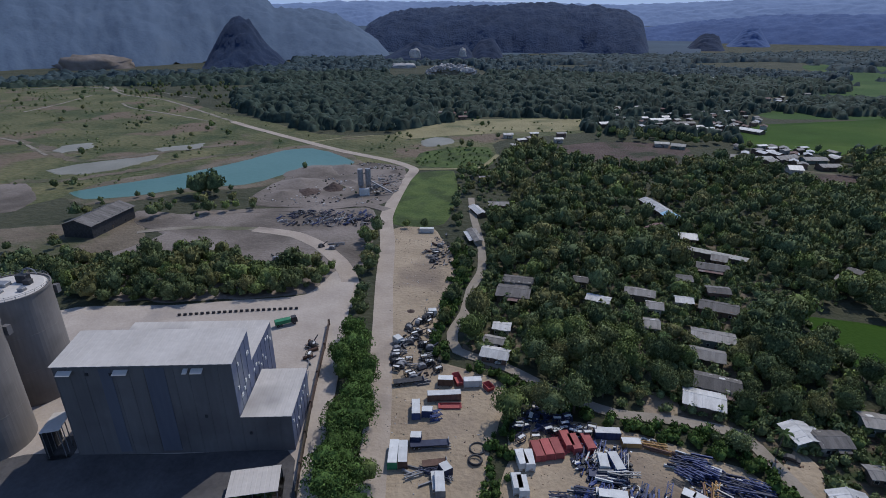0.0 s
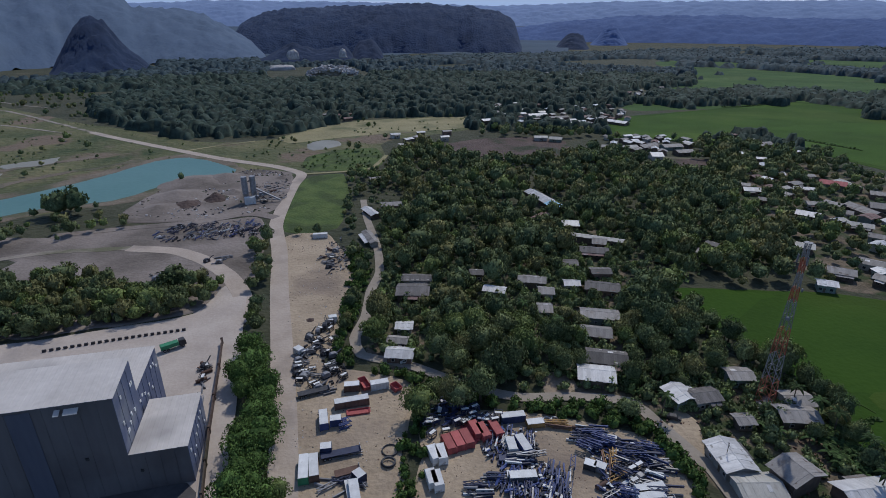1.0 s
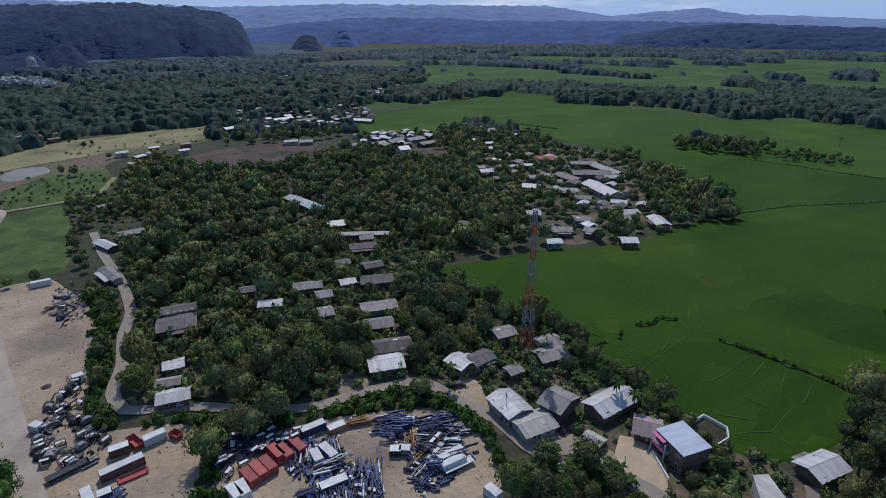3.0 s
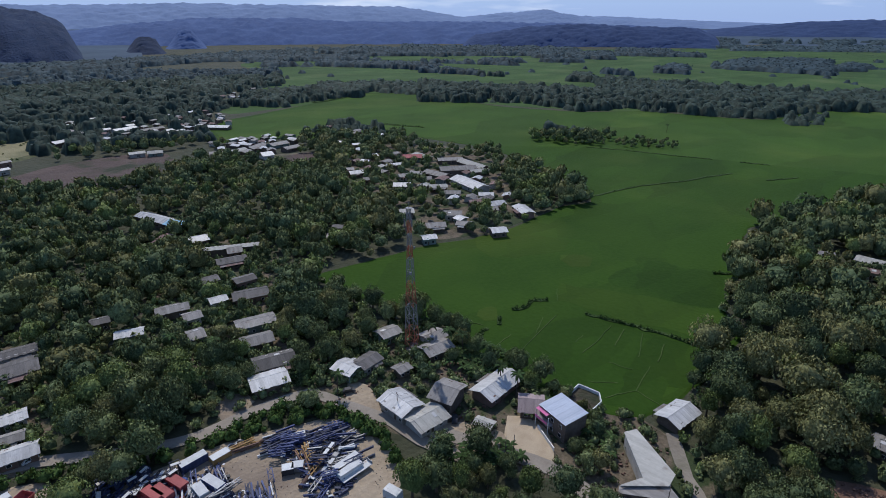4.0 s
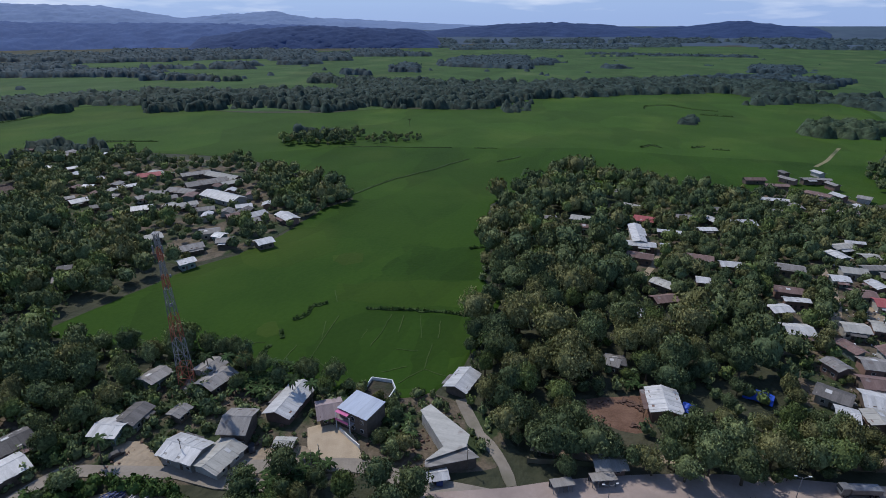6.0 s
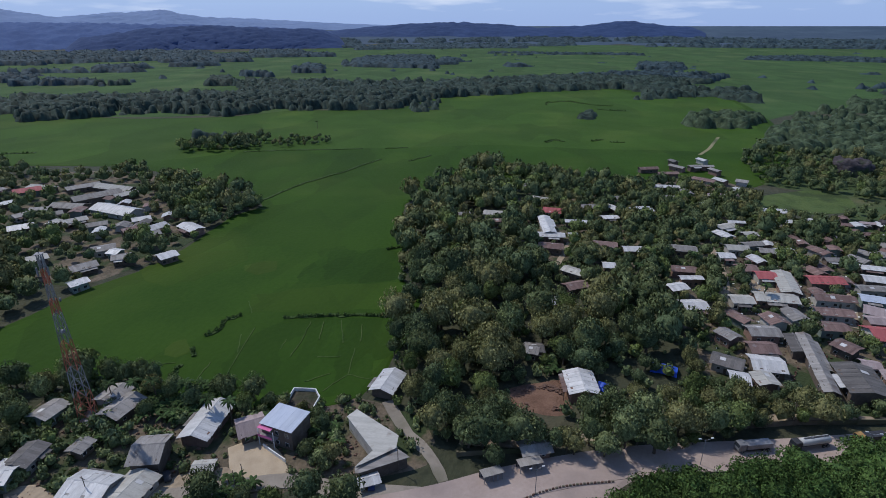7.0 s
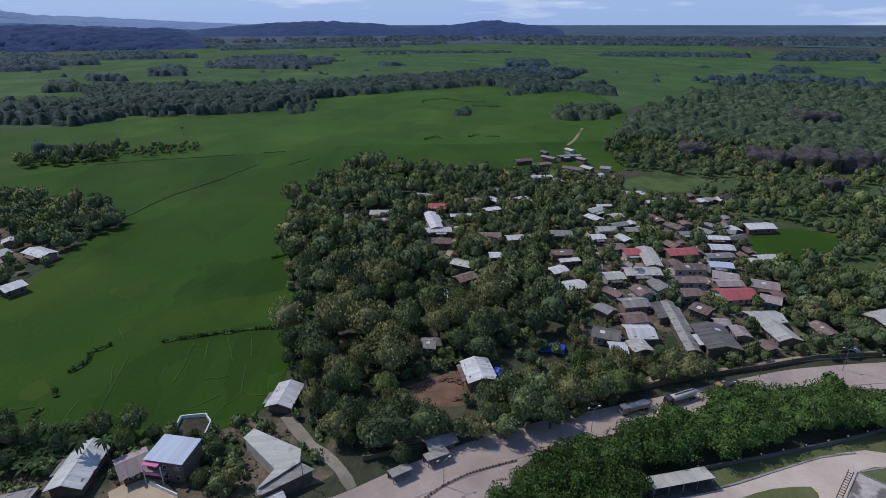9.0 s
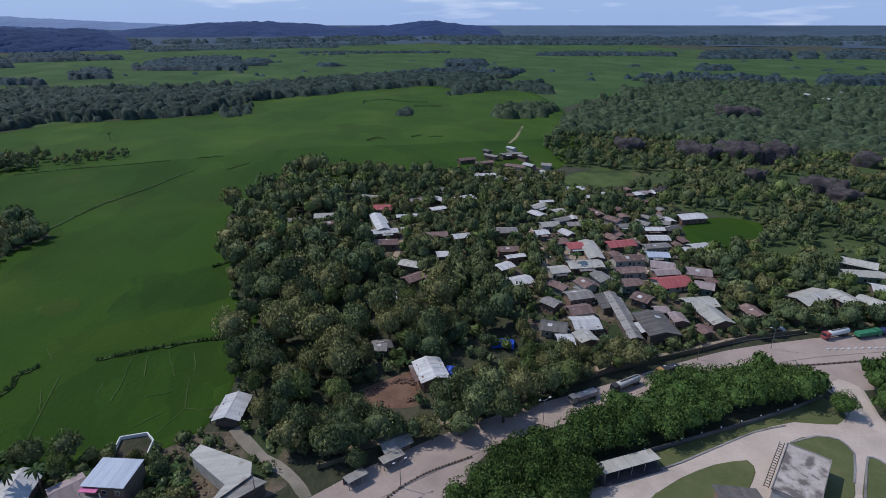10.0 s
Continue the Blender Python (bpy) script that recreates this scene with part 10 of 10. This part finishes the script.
# tree row between the plant road and the haul road
ROW = [(-33.1, 87.3), (-35.5, 115.4), (-39.4, 139.9), (-44.2, 170.7), (-38.2, 174.9), (-33.3, 171.2), (-28.7, 140.3), (-26.5, 115.8), (-24.8, 87.6)]
wood(ROW, 5.4, 7.5, 9.5, 20, "leaf_hedge", margin=0.3, olive=0.05, check=False)
wood([(-46.0, 192.1), (-42.6, 209.7), (-35.0, 204.8), (-33.5, 190.4), (-40.5, 184.7)], 5.5, 6, 8, 21, check=False)
wood([(-46.6, 220.7), (-52.8, 276.6), (-48.3, 294.7), (-39.0, 239.7), (-39.0, 218.2)], 6.5, 5, 8, 22, check=False)
wood([(-22.8, 101.1), (-17.8, 101.1), (-17.8, 111.1), (-22.8, 111.1)], 5.0, 5, 7, 29, check=False)
# plant green belt
wood([(-207.7, 213.1), (-182.4, 214.3), (-162.4, 196.4), (-122.2, 198.3), (-95.1, 203.1), (-67.2, 208.6), (-58.7, 220.1), (-57.4, 232.3), (-69.8, 238.2), (-89.6, 230.8), (-102.6, 236.6), (-118.5, 248.3), (-137.4, 245.2), (-158.1, 240.7), (-173.4, 233.2), (-198.9, 245.8), (-205.9, 231.7), (-222.1, 230.9)], 5.6, 6.5, 10, 23)
shrubs([(-200.0, 214.0), (-162.4, 198.0), (-122.2, 200.0), (-95.1, 205.0), (-68.0, 211.0), (-60.0, 230.0), (-89.6, 229.0), (-118.5, 246.0), (-158.1, 238.0), (-198.9, 242.0)], 4.6, 2.5, 5.5, 203, check=False)
wood([(-238.7, 251.3), (-226.9, 259.7), (-217.8, 264.2), (-198.9, 245.8), (-203.6, 228.5), (-217.1, 224.7)], 9, 4, 7, 24, thin=0.3)
wood([(-201.6, 312.2), (-178.9, 316.7), (-126.4, 330.8), (-118.0, 316.5), (-160.6, 300.7), (-192.4, 302.2)], 9, 5, 8, 25, thin=0.35, check=False)
wood([(-245.7, 284.7), (-240.2, 339.4), (-191.4, 357.8), (-151.5, 368.4), (-130.5, 342.7), (-157.6, 325.7), (-206.1, 326.6), (-229.4, 300.3)], 13, 4, 8, 26, thin=0.35)
wood([(-186.3, 355.4), (-171.6, 363.0), (-164.9, 349.9), (-176.5, 342.8)], 7, 12, 14, 27, check=False)
bushes(SCRUBLAND, 9.5, 0.7, 2.4, 90, "leaf", 0.2, 0.8, clump=1.16)
wood([(-592, 884), (-590, 1118), (-424, 1046), (-292.9, 719.4), (-338.6, 746.7), (-439, 820)], 11, 4, 8, 92, clump=1.12)
wood(SCRUBLAND, 16, 3.5, 7, 91, thin=0.3, clump=1.3)
wood([(51.8, 113.2), (55.0, 112.6), (53.4, 108.5), (50.3, 109.0)], 9, 5, 6, 64, check=False)
# hedges about the lots
bushes([(3.9, 89.2), (7.7, 117.3), (12.0, 130.7), (17.0, 133.8), (17.9, 122.4), (15.7, 115.9), (10.9, 88.1)], 3.2, 1.6, 3.0, 28, "leaf_hedge", 0.1, check=False)
bushes([(-6.7, 259.6), (3.3, 265.7), (6.3, 236.9), (1.2, 203.8), (-5.9, 178.2), (-0.2, 159.0), (14.8, 153.3), (33.7, 140.9), (56.3, 134.4), (76.5, 128.3), (83.4, 116.6), (86.3, 98.1), (76.9, 77.1), (73.7, 77.7), (80.7, 93.2), (80.4, 102.2), (75.9, 112.5), (64.9, 119.1), (48.2, 126.9), (29.9, 131.7), (15.6, 143.8), (-7.9, 161.9), (-13.0, 171.6), (-8.1, 205.2), (-3.5, 238.5)], 2.9, 1.8, 3.4, 29, "leaf_hedge", 0.05, 0.7)
wood([(-2.4, 274.5), (6.5, 273.1), (6.6, 243.5), (1.2, 203.8), (-4.9, 178.0), (-11.8, 164.3), (-8.1, 195.6), (-4.3, 238.6)], 7, 4, 6, 30)
wood([(11.5, 130.8), (17.4, 143.6), (25.1, 145.3), (34.6, 140.8), (35.6, 133.5), (26.0, 129.7), (15.5, 122.8)], 6.0, 7, 10, 31, check=False)
wood([(70.1, 122.6), (78.1, 123.9), (82.4, 118.0), (76.6, 110.5), (69.6, 114.0)], 6, 4, 6, 32, check=False)
wood([(79.3, 78.3), (88.2, 81.6), (93.8, 72.9), (99.6, 58.8), (101.4, 46.1), (100.3, 36.1), (96.2, 27.1), (87.7, 23.0), (68.8, 69.9)], 6.2, 6, 9, 33, check=False)
wood([(-7.7, 427.8), (19.6, 429.3), (11.5, 297.8), (8.6, 242.0), (5.8, 235.3), (-4.9, 296.9), (-8.3, 300.6), (-3.9, 358.5)], 7.0, 4.5, 7, 34, thin=0.15)
wood([(-38.2, 299.1), (-24.5, 294.1), (-8.3, 298.7), (-9.6, 289.3), (-36.9, 287.9)], 7.0, 4, 6, 35, thin=0.3, check=False)
gx, gy = scatter(ORCHARD, 9.0, 36, check=False)
plant(("bushes", "leaf_hedge"), BUSHES, gx, gy, [1.6] * len(gx), [2.2] * len(gx), [0.2] * len(gx), 36)
# woods on the plain
wood([(-363, 867), (-364, 942), (-314, 1036), (-129, 1072), (86, 1071), (313, 1016), (412, 860), (421.2, 750.9), (339.0, 699.8), (159.7, 679.1), (22.0, 686.5), (-77.6, 583.0), (-155.8, 577.9), (-226.8, 644.6), (-275.0, 701.5), (-316.2, 759.1)], 8, 6, 12, 40, "leaf_far", clump=0.74)
wood([(150.2, 666.2), (349.3, 722.5), (324.7, 639.9), (259.9, 524.5), (216.3, 521.8), (137.0, 548.6), (131.0, 603.0)], 10, 7, 11, 41, thin=0.15)
wood([(202.0, 458.7), (281.7, 525.8), (250.0, 442.5), (315.5, 446.2), (322.6, 412.4), (237.8, 291.0), (205.8, 327.9), (199.3, 390.4)], 8.5, 6, 10, 42)
wood([(-951, 894), (-851, 1249), (-616, 1244), (-438, 1460), (-30, 1504), (249, 1408), (503, 1562), (641, 1368), (826, 1249), (633, 946), (417, 874), (318, 1034), (87, 1091), (-131, 1093), (-320, 1055), (-508, 1019), (-739, 999)], 10.5, 7, 12, 43, thin=0.05, clump=0.82)
wood([(-438, 1460), (-30, 1504), (516, 1604), (977, 1745), (1263, 1687), (1606, 2158), (612, 1913), (-36, 1777), (-514, 1719)], 15, 9, 14, 44, thin=0.05)
wood([(416.2, 730.1), (472.3, 712.3), (593, 705), (674, 737), (681, 640), (625.5, 579.0), (719.1, 450.0), (691.8, 342.6), (777.9, 309.4), (751.1, 281.1), (785.1, 140.6), (930, 95), (971, -23), (1089, -115), (1080, -240), (960, -279), (1044, -321), (1492, -446), (1186, -25), (1020, 165), (912, 451), (855, 653), (767, 834), (488, 847)], 9, 7, 12, 45, check=False, clump=0.62)
wood([(762.0, 363.4), (773.1, 244.2), (769.8, 157.4), (899, 92), (994, -11), (1023, -92), (1096, -255), (1189, -431), (1360, -538), (1396, -325), (1197, -15), (1129, 222), (1138, 528)], 10, 7, 12, 46, check=False, clump=0.7)
wood([(693.7, -222.8), (763.6, -279.2), (754.1, -327.9), (708.4, -329.5), (657.1, -286.9), (660.0, -227.1)], 9, 7, 11, 47, far_leaf="leaf_mid")
wood([(912, -222), (975, -355), (879, -401), (1059, -457), (1088, -300)], 12, 7, 11, 48, check=False)
wood([(696.4, -336.6), (936, -562), (989, -849), (805, -1017), (587, -885), (335.1, -527.4), (500.3, -648.4), (683, -692), (772, -565), (731.6, -442.5)], 13, 6, 10, 49, thin=0.1, clump=0.95, far_leaf="leaf_mid")
wood([(1145, -684), (1177, -927), (1065, -986), (963, -991), (941, -809), (1000, -662)], 18, 7, 11, 50, thin=0.3, check=False)


def shelter_belts(rows, seed):
    """Belts of trees across the plain: bearings of both ends, distances of both ends, depth."""
    rng = np.random.default_rng(seed)
    for a0, a1, r0, r1, deep in rows:
        rm = (r0 + r1) / 2
        ln = rm * radians(a1 - a0)
        gap = max(7.5, rm * 0.0062)
        n = int(min(1400, 1.15 * ln * max(deep, gap) / gap ** 2)) + 3
        u, v = rng.uniform(0, 1, n), rng.uniform(0, 1, n)
        # ragged ends, bays and gaps
        edge = np.array([noise.fractal((x * ln / 140, seed, a0), 0.8, 2, 3) for x in u])
        ok = (v < 0.75 + 0.6 * edge) & (np.minimum(u, 1 - u) * ln > rng.uniform(0, 22, n) * v) & (edge > -0.42)
        u, v = u[ok], v[ok]
        ang, rad = np.radians(a0 + (a1 - a0) * u), r0 + (r1 - r0) * u + v * deep
        hh = rng.uniform(6, 12, len(u)) * (1 + rm / 7000)
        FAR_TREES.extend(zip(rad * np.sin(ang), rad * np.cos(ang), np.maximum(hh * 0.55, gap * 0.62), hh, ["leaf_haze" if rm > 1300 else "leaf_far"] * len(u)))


PLAIN_BELTS = [(37.3, 49.1, 1646, 1446, 179), (47.3, 53.3, 1392, 1324, 53), (53.3, 55.8, 1310, 1289, 14), (62.1, 68.2, 1197, 1174, 145), (70.0, 72.8, 1467, 1462, 141), (37.6, 49.8, 2382, 2088, 579), (45.5, 62.9, 2536, 2253, 539), (58.6, 66.1, 2032, 1972, 489), (47.4, 57.0, 1763, 1642, 14), (66.2, 74.0, 2228, 2201, 224), (75.1, 83.0, 1670, 1685, 429), (84.1, 86.0, 1714, 1724, 257), (76.2, 92.5, 2734, 2833, 233), (92.5, 96.5, 3025, 3070, 127), (86.2, 102.2, 2122, 2337, 14), (90.7, 91.8, 1478, 1486, 112)]
EAST_BELTS = [(71.0, 72.9, 1477, 1448, 369), (76.3, 84.0, 1651, 1558, 575), (84.6, 86.6, 1829, 1808, 172), (65.2, 68.1, 1417, 1364, 68), (66.4, 71.3, 2456, 2314, 366), (89.3, 104.2, 2332, 2263, 83), (94.2, 97.5, 3182, 3169, 348), (82.7, 93.1, 2898, 2793, 426), (69.5, 82.7, 3082, 2850, 290), (112.6, 127.5, 2130, 2304, 253), (127.5, 141.0, 2152, 2480, 694), (104.2, 140.7, 3061, 3438, 271), (103.7, 107.6, 1591, 1595, 242), (127.2, 130.0, 1608, 1645, 81), (137.0, 141.5, 1327, 1404, 200), (90.8, 93.0, 1629, 1617, 48)]
NORTH_BELTS = [(26.0, 42.0, 1952, 1832, 278), (32.1, 36.4, 1655, 1628, 103), (37.3, 41.3, 925, 917, 193), (29.6, 33.9, 845, 828, 84), (42.0, 58.7, 2128, 2168, 249), (53.3, 64.1, 1756, 1828, 74), (25.6, 28.7, 1084, 1063, 265), (103.1, 141.8, 3455, 3762, 232), (37.9, 76.2, 3420, 3038, 320), (70.6, 112.7, 3291, 3613, 376)]
shelter_belts(PLAIN_BELTS, 5)
shelter_belts(EAST_BELTS, 6)
shelter_belts(NORTH_BELTS, 7)
# single hedgerow trees and small clumps out on the plain
for k in range(130):
    a_, r_ = random.Random(k).uniform(26, 142), 1250 * (2.3 ** random.Random(k + 900).random())
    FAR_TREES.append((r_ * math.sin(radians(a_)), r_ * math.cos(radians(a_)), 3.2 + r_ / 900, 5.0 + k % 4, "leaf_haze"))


# ---- write the stands out ----
LABELS = {"wood": "mixed dark green tropical trees, dense canopy", "far_wood": "distant dark green woods and shelter belts", "bushes": "low dense green bushes and scrub"}


def write_woods():
    for (kind, leaf), chunks in WOODS.items():
        off, vs, ts, ns = 0, [], [], []
        for v, t, m in chunks:
            vs.append(v)
            ns.append(m)
            ts.append(t + off)
            off += len(v)
        tagged(new(kind, raw_mesh(kind, np.concatenate(vs), np.concatenate(ts), M[leaf], np.concatenate(ns))), LABELS[kind], "woods" if kind != "bushes" else "bushes", kind="stuff")


# single trees: the three hundred about the lane, the rest of the near ones joined
NEAR_TREES.sort(key=lambda q: math.hypot(q[0] - 110, q[1] - 45))
crown_meshes = {}
for i, (x, y, r, h, leaf) in enumerate(NEAR_TREES[:300]):
    k = (i % 6, leaf)
    if k not in crown_meshes:
        kit = (HEDGE_CROWNS if leaf == "leaf_hedge" else NEAR_CROWNS)[i % 6]
        crown_meshes[k] = raw_mesh("crown", kit[0], kit[1], M[leaf], kit[2])
    words = {"leaf": "broad dark green tropical tree", "leaf_olive": "olive-green tree with a dense rounded crown", "leaf_deep": "deep green tree with a dense dark crown", "leaf_fresh": "fresh green tree with a lumpy leafy crown", "leaf_hedge": "rain tree with bright green spreading crown"}[leaf]
    tree = thing("tree", pose(x, y, 0.1, 0, 0, (i * 77) % 360), words + (", tall" if h > 9.5 else ""), "tree", "trees about the village")
    tk = new("trunk", TRUNKS[i % 3])
    tk.parent, tk.scale = tree, (h * 0.6, h * 0.6, h * 0.45)
    cn = new("crown", crown_meshes[k])
    cn.parent, cn.location, cn.scale = tree, (0, 0, h * 0.2), (r, r, h * 0.85)
for leaf in ("leaf", "leaf_deep", "leaf_olive", "leaf_fresh", "leaf_hedge"):
    for lo, hi, crowns in ((0, 185, NEAR_CROWNS), (185, 999, SEMI_CROWNS)):
        q = [t for t in NEAR_TREES[300:] if t[4] == leaf and lo <= math.hypot(t[0], t[1]) < hi]
        if q:
            a = np.array([t[:4] for t in q])
            plant(("wood", leaf), crowns, a[:, 0], a[:, 1], a[:, 2], a[:, 3] * 0.85, a[:, 3] * 0.2, 7)
write_woods()
canopy_fields()
